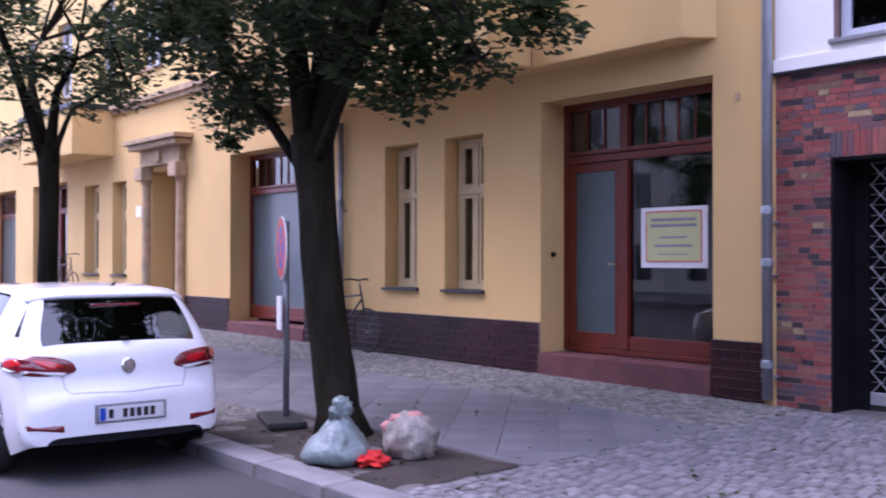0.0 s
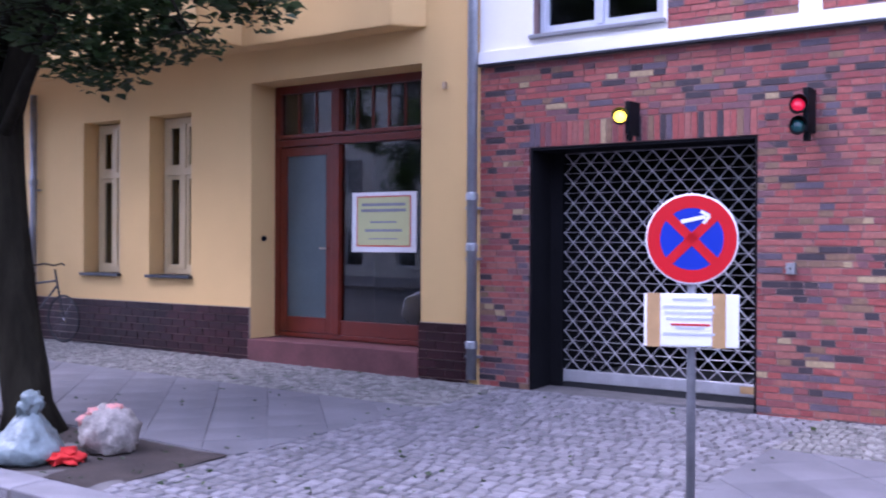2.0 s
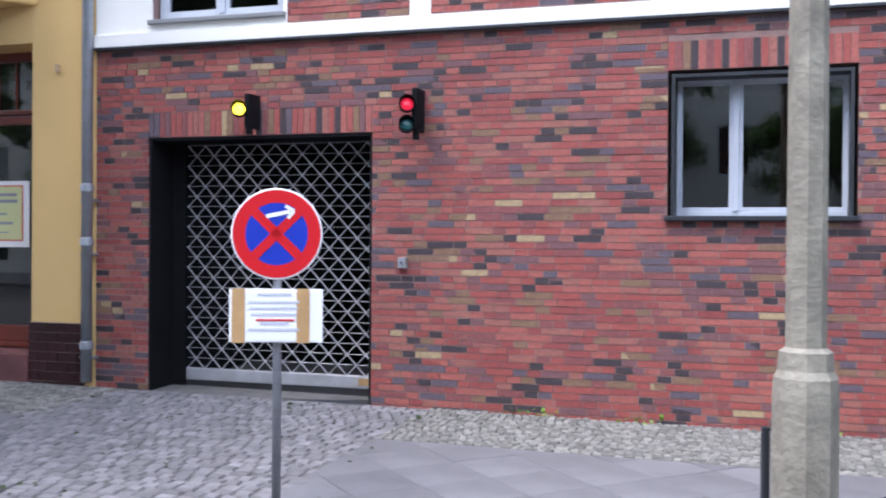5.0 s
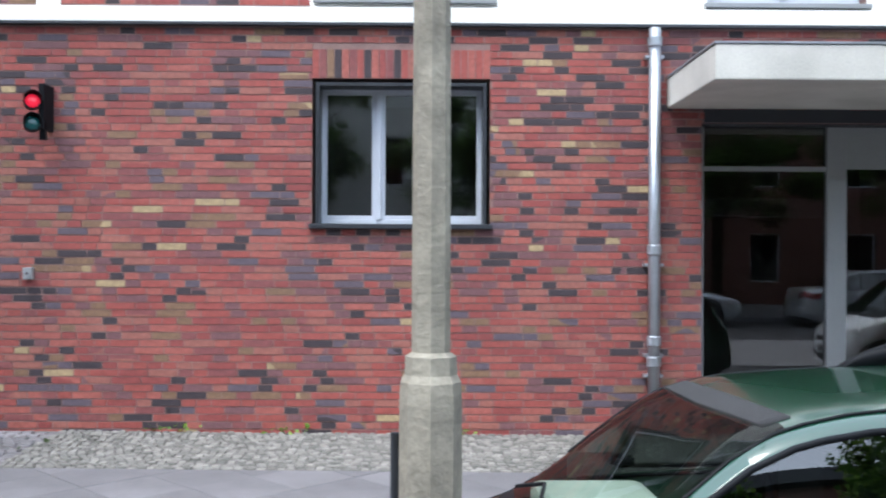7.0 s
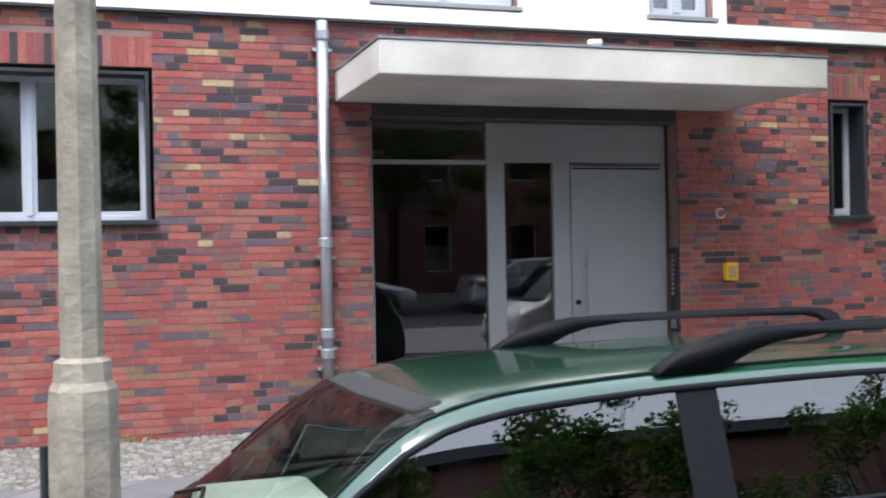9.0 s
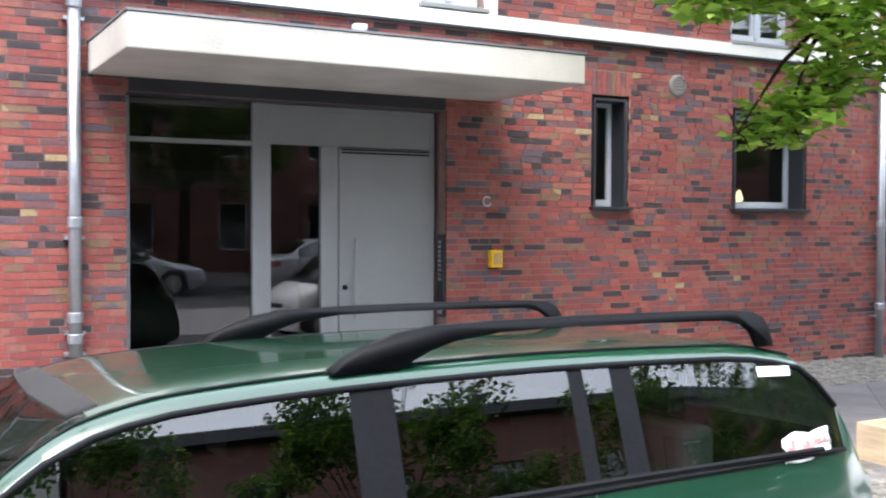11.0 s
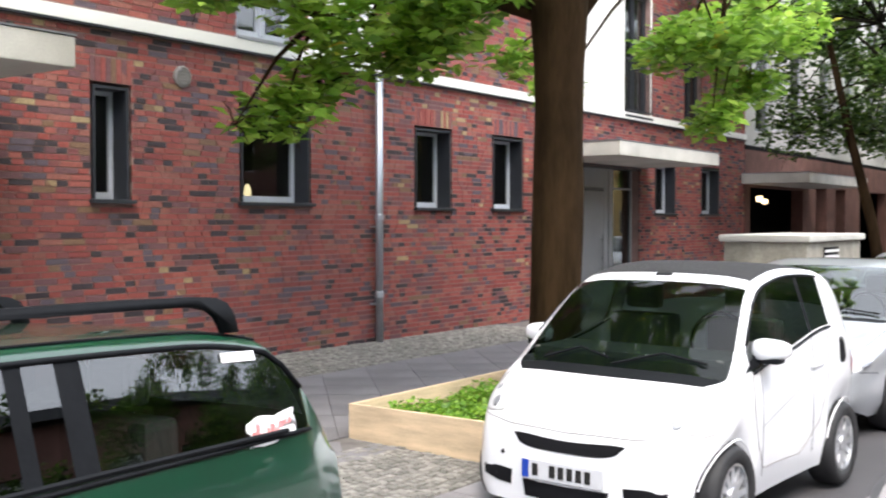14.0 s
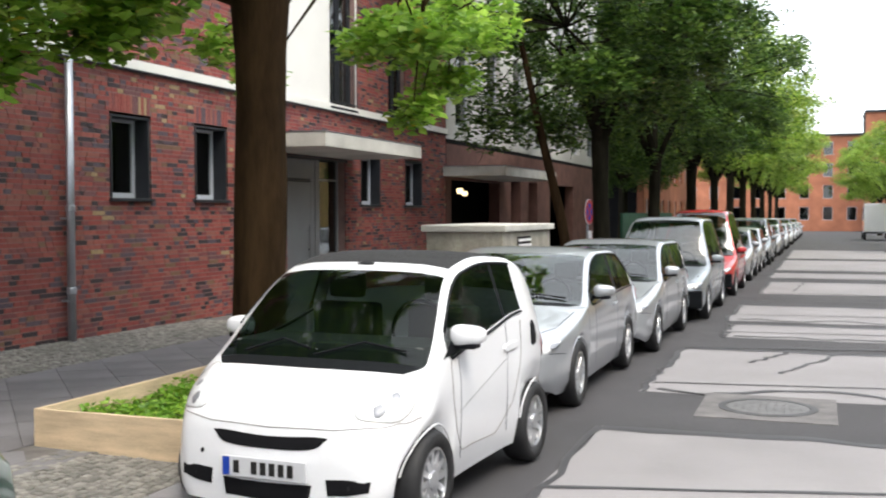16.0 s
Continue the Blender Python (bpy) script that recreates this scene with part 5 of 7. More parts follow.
                tube(bm, [(x, s * (y * .972 + .001), zb2 - .005), (x, s * (y * .998 + .001), .25 + .75 * (zb2 - .25)), (x, s * (y + .001), .55), (x, s * (y * .985 + .001), .32)], .0025, 5)
                part("door_gap", bm, M_GALV, t)
        for a, b in pillars[:2]:
            if L > 3:
                zb2 = smooth_curve(belt, a) - .11
                part("door_handle", boxes((a - .2, a - .02, min(s * (W / 2 - .01), s * (W / 2 + .03)), max(s * (W / 2 - .01), s * (W / 2 + .03)), zb2 - .018, zb2 + .018), bevel=.008), paint, t)
    for y0, y1 in ((-.02, -W * .36), (W * .3, .03)):
        bm = bmesh.new()
        x1 = cowl + .10
        tube(bm, [bent(cowl + .01, y0, smooth_curve(top, cowl) + .04), bent(x1, (y0 + y1) / 2, smooth_curve(top, x1) + .035), bent(cowl + .06, y1, smooth_curve(top, cowl + .06) + .025)], .008, 6)
        part("wiper", bm, M_PLASTIC, t)
    for s in (1, -1):
        for j, rad in ((4, .010), (6, .011)):
            pts = [(x, y * s * 1.002, z) for x, y, z in (rings[i][j] for i in range(len(xs)) if sides[0] <= xs[i] <= sides[1] and smooth_curve(top, xs[i]) - smooth_curve(belt, xs[i]) > .14)]
            if len(pts) > 3:
                bm = bmesh.new()
                tube(bm, pts[::3] + [pts[-1]], rad, 6)
                part("window_trim", bm, M_PLASTIC, t, smooth=True)
    if rails:
        for s in (1, -1):
            y = s * (W / 2 * .965 - lean_in(roof_front + .5) * .40 - .05)
            bm = bmesh.new()
            z0 = smooth_curve(top, roof_front + .5)
            a, b = rails
            side_view = [(a, .0), (a + .05, .035), (a + .13, .078), (a + .22, .115), (a + .34, .137), (a + .6, .145), ((a + b) / 2, .148), (b - .5, .145), (b - .2, .138), (b - .1, .128), (b - .045, .10), (b - .015, .05), (b + .005, -.03),
                         (b - .07, -.03), (b - .09, .05), (b - .13, .082), (b - .22, .096), (b - .5, .102), ((a + b) / 2, .106), (a + .6, .102), (a + .42, .088), (a + .33, .058), (a + .26, .01), (a + .22, -.02), (a, -.02)]
            lo, hi = [[bm.verts.new((px_, y + q * (.021 + .012 * max(0, 1 - (px_ - a) / .3)), z0 + pz_ * .84)) for px_, pz_ in side_view] for q in (-1, 1)]
            bm.faces.new(lo)
            bm.faces.new(hi[::-1])
            for k in range(len(lo)):
                bm.faces.new([lo[k - 1], hi[k - 1], hi[k], lo[k]])
            bmesh.ops.bevel(bm, geom=[e for e in bm.edges if len({v in lo for v in e.verts}) == 1], offset=.008, segments=2, affect="EDGES")
            part("roof_rail", bm, M_PLASTIC, t, "black roof rail", smooth=True)
            bm = bmesh.new()
            gut = [(x, gy * s, z + .003) for x, gy, z in (rings[i][8] for i in range(len(xs)) if cowl + .2 < xs[i] < roof_back)]
            tube(bm, gut[::3] + [gut[-1]], .006, 6)
            part("roof_gutter", bm, M_PLASTIC, t)
    if antenna:
        bm = bmesh.new()
        tube(bm, [(roof_back - .15, .1, smooth_curve(top, roof_back - .15)), (roof_back - .02, .1, smooth_curve(top, roof_back) + .09)], [.02, .008], 8)
        part("aerial", bm, M_PLASTIC, t)
    return t


def face_details(t, L, W, z_lamp, z_plate, head=True, grille=None, grille_w=.5, tail_z=None, tail_h=.1, front_plate=True, rear_plate=None, lamp_w=.17):
    for s in (1, -1):
        if head:
            yo, yi = W / 2 - .03, W / 2 - .03 - lamp_w * 2.0
            h = fitted(t, "headlight", rounded([(-.08, s * yi, z_lamp - .055), (-.04, s * yi, z_lamp + .045), (.06, s * (yi + .6 * (yo - yi)), z_lamp + .075), (.28, s * yo, z_lamp + .07), (.26, s * yo, z_lamp - .01), (.05, s * (yo - .1), z_lamp - .065)]),
                       M_CLEARLAMP, lift=.003, bulge=.012, label="clear glass headlight")
            for q in (.3, .62):
                y = s * (yi + q * (yo - yi))
                fitted(t, "reflector_bowl", rounded([(-.02, y - .05, z_lamp), (-.02, y, z_lamp + .045), (-.02, y + .05, z_lamp), (-.02, y, z_lamp - .045)]), M_CHROME, h, .017, .008)
            fitted(t, "indicator", rounded([(.10, s * (yo - .05), z_lamp - .03), (.10, s * (yo - .05), z_lamp + .045), (.24, s * yo, z_lamp + .05), (.22, s * yo, z_lamp)]), M_GALV, h, .016, .004)
        if tail_z:
            fitted(t, "tail_light", rounded([(L - .02, s * (W / 2 - .42), tail_z - tail_h * .8), (L - .02, s * (W / 2 - .40), tail_z + tail_h * .8), (L - .15, s * (W / 2 - .05), tail_z + tail_h), (L - .35, s * W / 2, tail_z + tail_h * .6), (L - .3, s * W / 2, tail_z - tail_h * .7)]),
                   M_TAILRED, lift=.004, bulge=.012, label="red tail light")
        seam(t, "bonnet_gap", [(.10, s * (W / 2 - .36), z_lamp + .09), (.45, s * (W / 2 - .14), z_lamp + .2), (.95, s * (W / 2 - .10), z_lamp + .27)], M_DARK, .003)
    if grille:
        g = fitted(t, "grille", rounded([(-.1, -grille_w, grille + .05), (-.12, 0, grille + .055), (-.1, grille_w, grille + .05), (-.1, grille_w * .86, grille - .05), (-.12, 0, grille - .06), (-.1, -grille_w * .86, grille - .05)]), M_DARK, lift=.004)
        for dz in (-.025, .0, .025):
            pts = [on_skin(t, (-.12, grille_w * .84 * q / 4, grille + dz), .008) for q in range(-4, 5)]
            bm = bmesh.new()
            tube(bm, pts, .0045, 5)
            part("grille_bar", bm, M_GALV, g)
    fitted(t, "lower_intake", rounded([(-.12, -.55, .33), (-.14, 0, .34), (-.12, .55, .33), (-.12, .5, .25), (-.14, 0, .24), (-.12, -.5, .25)]), M_DARK, lift=.004)
    seam(t, "bumper_gap", [(.35, -W / 2, z_lamp - .1), (.0, -W / 2 + .25, z_lamp - .09), (-.12, 0, z_lamp - .085), (.0, W / 2 - .25, z_lamp - .09), (.35, W / 2, z_lamp - .1)], M_DARK, .003)
    if front_plate:
        plate(t, on_skin(t, (-.3, 0, z_plate), .008).x, z_plate, -1)
    if rear_plate:
        plate(t, on_skin(t, (L + .3, 0, rear_plate), .008).x, rear_plate, 1)


# dark green estate car with roof rails
estate = car("estate_car", (-0.36, 3.31, road_z(2) - .02), 0, "dark green estate car with black roof rails, parked in a bay", M_CARGREEN, 4.48, 1.72,
             [(0, .50), (.05, .62), (.3, .70), (.65, .79), (.88, .87), (1.50, 1.295), (1.75, 1.345), (2.3, 1.375), (2.9, 1.385), (3.65, 1.372), (4.03, 1.315), (4.30, 1.0), (4.40, .86), (4.48, .55)],
             [(0, .42), (.3, .60), (.7, .74), (.9, .84), (1.1, .88), (2.0, .92), (4.2, .95), (4.38, .80)], (1.10, 4.20), .88, 1.54, 4.04, 4.32, (.80, 3.30), .30,
             [(2.22, 2.36), (2.99, 3.05), (3.16, 3.25)], glass=[M_DARKGLASS, M_DARKGLASS, M_DARKGLASS, M_CARGLASS], rails=(2.18, 3.96), tumble=.27, crown_h=.005, screen=M_SCREEN, bow=(.05, .06), dash=M_LITDASH)
estate.matrix_basis = estate.matrix_basis @ pose(0, 0, 0, -2.4)
face_details(estate, 4.48, 1.72, .64, .45, grille=.62, tail_z=None, rear_plate=.6)
for s in (1, -1):
    part("tail_light", boxes((4.20, 4.36, min(s * .60, s * .77), max(s * .60, s * .77), .60, .84), bevel=.04), M_TAILRED, estate, "upright red tail light", smooth=True)
for s in (1, -1):
    bm = bmesh.new()
    y = s * .835
    tube(bm, [(1.3, y, .935), (2.3, y, .955), (3.2, y, .965), (4.05, y, .97)], .011, 6)
    part("window_seal", bm, M_PLASTIC, estate)
fitted(estate, "screen_trim", [(1.46, -.60, 1.27), (1.44, -.3, 1.28), (1.43, 0, 1.28), (1.44, .3, 1.28), (1.46, .60, 1.27), (1.54, .60, 1.30), (1.53, 0, 1.31), (1.54, -.60, 1.30)], M_CLOTH, lift=.006, label="dark strip along the roof's front edge")
rng = random.Random(8)
torn = []
for x0, z0, x1, z1 in ((-.13, -.05, .13, -.045), (.13, -.045, .135, .045), (.135, .045, -.12, .05), (-.12, .05, -.13, -.05)):
    for k in range(7):
        torn.append((4.0 + x0 + (x1 - x0) * k / 7 + rng.uniform(-.012, .012), -.80, .985 + z0 + (z1 - z0) * k / 7 + rng.uniform(-.010, .010) + .10 * (x0 + (x1 - x0) * k / 7)))
stick = fitted(estate, "torn_sticker", torn, M_SIGNWHITE, lift=.004, sink=.001, label="torn white and red sticker on the side glass")
for k in range(9):
    x, z, w, h = 3.895 + k * .025, .98 + rng.uniform(-.02, .02) + .1 * (k * .025 - .1), rng.uniform(.008, .02), rng.uniform(.01, .03)
    fitted(estate, "sticker_print", [(x - w, -.8, z - h), (x - w * .4, -.8, z + h), (x + w, -.8, z + h * .7), (x + w * .5, -.8, z - h * .8)], M_PALERED, stick, .006, 0, .001)
part("paper", boxes((1.22, 1.42, -.28, .02, .893, .897)), M_SIGNWHITE, estate, "white sheet lying on the dashboard")
st2 = part("white_sticker", boxes((-.08, .08, -.003, .0, -.018, .018)), M_SIGNWHITE, estate, "white strip sticker on the side glass")
st2.matrix_basis = pose(3.90, -.742, 1.255, -18, 2, 0)

# white hatchback seen from behind
hatch = car("hatchback_car", (-12.44, 2.46, road_z(-9)), 0, "white hatchback car with red tail lights, parked at the kerb", M_CARWHITE, 4.10, 1.78,
            [(0, .50), (.06, .68), (.5, .83), (1.1, .97), (1.85, 1.39), (2.3, 1.465), (3.0, 1.475), (3.55, 1.435), (3.70, 1.385), (3.95, 1.03), (3.985, .99), (4.02, .85), (4.035, .70), (4.065, .66), (4.09, .60), (4.10, .42)],
            [(0, .42), (.3, .64), (.6, .76), (1.2, .93), (3.4, 1.0), (3.75, .99), (3.95, .88), (4.03, .62), (4.10, .36)], (1.25, 3.35), 1.12, 1.85, 3.64, 3.95, (.85, 3.43), .32,
            [(2.5, 2.62)], glass=M_DARKGLASS, antenna=True, tumble=[(0, .30), (2.2, .36), (3.2, .46), (3.75, .60)], bow=(.10, .12),
            plan=[(0, .74), (.06, .82), (.25, .92), (.7, .985), (1.2, 1.0), (3.1, 1.0), (3.6, .985), (3.85, .955), (4.0, .92), (4.06, .90), (4.10, .84)])
face_details(hatch, 4.10, 1.78, .68, .4, grille=.6)
for s in (1, -1):
    lamp_o = fitted(hatch, "tail_light", rounded([(4.15, s * .42, .83), (4.14, s * .43, .905), (4.08, s * .55, .945), (3.95, s * .80, .955), (3.78, s * .88, .935), (3.80, s * .89, .86), (3.95, s * .84, .82), (4.10, s * .62, .805)]), M_TAILRED, lift=.004, bulge=.016, label="red tail light with a clear lower strip")
    fitted(hatch, "reversing_lamp", [(4.12, s * .50, .802), (4.13, s * .47, .826), (4.0, s * .75, .836), (3.83, s * .89, .870), (3.83, s * .89, .85), (4.0, s * .80, .81)], M_PLATEWHITE, lamp_o, .0185, .001)
    fitted(hatch, "lamp_core", rounded([(4.1, s * .50, .875), (4.1, s * .58, .915), (4.0, s * .68, .905), (4.1, s * .60, .86)]), M_TAILGLOSS, lamp_o, .0205, .002)
    fitted(hatch, "lamp_core", rounded([(3.98, s * .76, .875), (3.95, s * .80, .925), (3.84, s * .86, .915), (3.86, s * .88, .875)]), M_TAILGLOSS, lamp_o, .0205, .002)
    fitted(hatch, "rear_reflector", [(4.13, s * .50, .385), (4.13, s * .50, .43), (4.04, s * .72, .44), (4.04, s * .74, .395)], M_TAILRED, lift=.008)
    seam(hatch, "tailgate_gap", [(4.1, s * .50, .81), (4.12, s * .49, .72), (4.14, s * .45, .66), (4.2, 0, .655)], M_GALV, .003)
    fitted(hatch, "spoiler_cheek", [(3.72, s * .64, 1.33), (3.86, s * .74, 1.09), (3.80, s * .76, 1.09)], M_PLASTIC, lift=.003)
bx = on_skin(hatch, (4.4, 0, .90), .004)
bm = lathe(bmesh.new(), [(.058, 0), (.058, .012), (.045, .016)], Matrix.Translation(bx) @ pose(0, 0, 0, 0, 82, 0), 24)
part("badge", bm, M_CHROME, hatch, "round chrome badge")
part("rear_wiper_base", boxes((bx.x - .09, bx.x - .05, -.03, .03, 1.05, 1.08), bevel=.008), M_PLASTIC, hatch)
fitted(hatch, "roof_spoiler", rounded([(3.62, -.60, 1.40), (3.60, 0, 1.43), (3.62, .60, 1.40), (3.73, .62, 1.355), (3.80, 0, 1.36), (3.73, -.62, 1.355)]), M_CARWHITE, lift=.022, bulge=.004)
fitted(hatch, "brake_light", [(3.9, -.2, 1.345), (3.9, .2, 1.345), (3.9, .2, 1.33), (3.9, -.2, 1.33)], M_TAILRED, lift=.02)
px_ = on_skin(hatch, (4.6, 0, .50), .004).x
part("plate_frame", boxes((px_ - .02, px_ + .004, -.285, .285, .43, .575), bevel=.004), M_GALV, hatch)
plate(hatch, px_ + .010, .50, 1)
fitted(hatch, "rear_valance", rounded([(4.17, -.60, .325), (4.22, -.45, .345), (4.25, 0, .35), (4.22, .45, .345), (4.17, .60, .325), (4.17, .60, .24), (4.22, 0, .24), (4.17, -.60, .24)]), M_PLASTIC, lift=.004)

# white two-seater
mini = car("small_car", (6.05, 2.60, road_z(7)), -2.5, "white two-seater car with a black folding roof, parked nose first", M_CARWHITE, 2.56, 1.56,
           [(0, .42), (.012, .52), (.035, .62), (.08, .69), (.22, .79), (.46, .905), (1.06, 1.40), (1.20, 1.455), (1.55, 1.50), (1.95, 1.475), (2.28, 1.27), (2.42, 1.0), (2.51, .82), (2.56, .5)],
           [(0, .36), (.05, .48), (.15, .60), (.32, .74), (.45, .85), (.7, .92), (1.3, 1.0), (1.95, 1.10), (2.3, 1.0), (2.56, .48)], (.70, 1.92), .48, 1.08, 1.96, 2.33, (.40, 2.19), .283,
           [(1.62, 1.66)], glass=M_CARGLASS, roof=M_CLOTH, tumble=[(0, .22), (.6, .24), (1.1, .30), (2.0, .30)], bow=(.14, .10), screen=M_DARKSCREEN, crown_h=.022, mirror_at=(.84, 1.05), lip=.0, mirror_out=.015,
           plan=[(0, .74), (.03, .82), (.08, .885), (.2, .96), (.36, 1.0), (.55, .985), (1.1, .965), (1.7, .985), (2.1, 1.035), (2.32, 1.01), (2.48, .92), (2.56, .82)], spokes=12)
fitted(mini, "upper_grille", rounded([(-.15, -.335, .600), (-.17, 0, .588), (-.15, .335, .600), (-.15, .345, .575), (-.15, .26, .527), (-.17, 0, .517), (-.15, -.26, .527), (-.15, -.345, .575)]), M_DARK, lift=.004, label="black slotted grille")
fitted(mini, "lower_grille", [(-.15, -.28, .335), (-.17, 0, .33), (-.15, .28, .335), (-.15, .26, .24), (-.17, 0, .235), (-.15, -.26, .24)], M_DARK, lift=.004)
seam(mini, "hood_seam", [(.25, -.74, .66), (.04, -.62, .635), (-.08, -.4, .632), (-.14, 0, .632), (-.08, .4, .632), (.04, .62, .635), (.25, .74, .66)], M_VENT, .003)
for s in (1, -1):
    fitted(mini, "side_intake", [(-.08, s * .35, .37), (-.05, s * .46, .375), (.0, s * .56, .36), (.0, s * .54, .31), (-.04, s * .46, .29), (-.08, s * .36, .285)], M_DARK, lift=.004, label="black air intake")
    h = fitted(mini, "headlight", rounded([(0.01, s * .50, .665), (0.05, s * .46, .715), (0.15, s * .49, .80), (0.34, s * .60, .855), (0.37, s * .66, .84), (0.2, s * .74, .745), (0.09, s * .68, .665)]), M_CLEARLAMP, lift=.002, bulge=.012, label="almond shaped clear headlight")
    for x, y, z, q in ((.09, .57, .70, .045), (.19, .62, .755, .04)):
        fitted(mini, "reflector_bowl", rounded([(x - q, s * y, z - q * .6), (x, s * (y - q), z), (x + q, s * y, z + q * .6), (x, s * (y + q), z)]), M_GALV, h, .006, .010)
    seam(mini, "lamp_gap", rounded([(0.01, s * .50, .665), (0.05, s * .46, .715), (0.15, s * .49, .80), (0.34, s * .60, .855), (0.37, s * .66, .84), (0.2, s * .74, .745), (0.09, s * .68, .665)]) + [(0.01, s * .50, .665)], M_VENT, .003, 2)
    fitted(mini, "tail_light", rounded([(2.52, s * .55, .72), (2.5, s * .56, .88), (2.38, s * .76, .92), (2.32, s * .78, .80), (2.4, s * .76, .72)]), M_TAILRED, lift=.004, bulge=.012, label="red tail light")
    seam(mini, "door_gap", [(0.7, s * .78, .93), (0.68, s * .79, .75), (0.74, s * .79, .52), (0.85, s * .77, .36), (1.45, s * .77, .33), (1.75, s * .78, .50), (1.86, s * .78, .75), (1.88, s * .77, 1.04)], M_VENT, .0032)
    seam(mini, "side_crease", [(0.8, s * .79, .60), (1.2, s * .79, .69), (1.6, s * .79, .80)], M_GREYFRAME, .003)
    fitted(mini, "mirror_triangle", [(0.6, s * .74, .935), (0.74, s * .72, .945), (0.9, s * .70, .955), (0.8, s * .70, 1.03)], M_PLASTIC, lift=.004)
    fitted(mini, "side_air_scoop", rounded([(2.04, s * .79, .86), (2.03, s * .79, 1.0), (2.1, s * .79, 1.01), (2.14, s * .79, .87)]), M_PLASTIC, lift=.003)
    fitted(mini, "door_handle", rounded([(1.6, s * .79, .86), (1.6, s * .79, .90), (1.78, s * .79, .91), (1.78, s * .79, .87)]), M_CARWHITE, lift=.012)
fitted(mini, "washer_cap", rounded([(-.1, .42, .46), (-.1, .435, .475), (-.1, .45, .46), (-.1, .435, .445)], 3), M_DARK, lift=.003)
fitted(mini, "roof_latch", rounded([(1.06, -.05, 1.44), (1.06, .05, 1.44), (1.09, .05, 1.45), (1.09, -.05, 1.45)], 3), M_PLASTIC, lift=.004)
plate(mini, on_skin(mini, (-.5, 0, .405), .012).x, .405, -1)


def saloon(name, at, paint, label, estate_back=False, glass=None, h=0.0, W=1.75):
    if estate_back:
        top = [(0, .50), (.05, .62), (.4, .74), (1.15, .92), (1.9, 1.37 + h), (2.3, 1.43 + h), (3.6, 1.41 + h), (4.0, 1.33 + h), (4.35, 1.0), (4.45, .85), (4.5, .5)]
        rb, bb, L = 4.0, 4.36, 4.5
        pil, side = [(2.6, 2.7), (3.35, 3.45)], (1.35, 4.1)
    else:
        top = [(0, .50), (.05, .62), (.4, .75), (1.15, .92), (1.88, 1.36 + h), (2.25, 1.42 + h), (3.0, 1.40 + h), (3.25, 1.33 + h), (3.8, 1.02), (4.25, .98), (4.33, .85), (4.38, .5)]
        rb, bb, L = 3.2, 3.8, 4.38
        pil, side = [(2.55, 2.66)], (1.35, 3.55)
    c = car(name, at, 0, label, paint, L, W, top, [(0, .40), (.12, .54), (.4, .64), (.9, .78), (1.16, .885), (3.6, .95), (L - .3, .82), (L, .42)], side, 1.16, 1.9, rb, bb, (.82, L - .98 - .05), .31, pil, glass=glass or M_CARGLASS, screen=M_CARGLASS)
    face_details(c, L, W, .66, .40, grille=.60, grille_w=.33, tail_z=.80, rear_plate=.6)
    return c


s1 = saloon("saloon_car", (9.68, 2.75, road_z(11)), M_CARSILVER, "silver compact saloon car parked at the kerb")
s2_ = saloon("estate_car", (13.98, 2.65, road_z(16)), M_CARSILVER, "silver grey estate car parked at the kerb", True)
s3_ = saloon("van_car", (18.75, 2.5, road_z(20)), M_CARGREY, "grey high-roofed family car with dark bumpers", True, h=.33, W=1.8)
part("bumper", boxes((-.05, .12, -.85, .85, .25, .55), bevel=.03), M_PLASTIC, s3_)
s4 = saloon("van", (24.6, 2.5, road_z(27)), M_CARRED, "red high-roofed van parked at the kerb", True, h=.52, W=1.85)
part("bumper", boxes((-.05, .12, -.88, .88, .25, .55), bevel=.03), M_PLASTIC, s4)
for k, (src, dx, lab) in enumerate(((s1, 30.5, 0), (s2_, 35.6, 0), (s3_, 41, 0), (s1, 46.2, 0), (s2_, 51.5, 0), (s3_, 57, 0), (s1, 62.5, 0), (s2_, 68, 0), (s1, 73.5, 0), (s3_, 79, 0), (s2_, 85, 0), (s1, 91, 0), (s2_, 97, 0), (s3_, 103, 0), (s1, 109, 0))):
    copy_thing(src, pose(dx, 2.45 + .1 * math.sin(k * 3), road_z(dx)))
# the row across the street, mirrored in the panes
blue = saloon("estate_car", (-13.4, -7.6, road_z(-10)), M_CARBLUE, "dark blue estate car parked across the street", True)
for src, dx, dt in ((s2_, 7.6, 180), (s1, -2.0, 180), (blue, -19, 0), (s1, 13.5, 180), (s3_, 19.5, 180), (s1, 60, 180), (s3_, 75, 180), (s2_, 90, 180), (s1, 100, 180)):
    copy_thing(src, pose(dx, -7.8, road_z(dx), 0, 0, dt))
truck = thing("box_van", (92, -4.6, road_z(92)), "white box van parked across the street", "van")
part("box_body", boxes((0, 4.2, -1.05, 1.05, .7, 3.0), bevel=.04), M_CARWHITE, truck)
part("cab", boxes((4.2, 6.0, -1.0, 1.0, .5, 2.2), bevel=.15), M_CARWHITE, truck)
for x in (1.0, 5.2):
    for s in (1, -1):
        part("wheel", lathe(bmesh.new(), [(.3, -.1), (.38, -.08), (.38, .08), (.3, .1)], Matrix.Translation((x, s * .95, .38)) @ pose(0, 0, 0, 90), 18), M_RUBBER, truck)

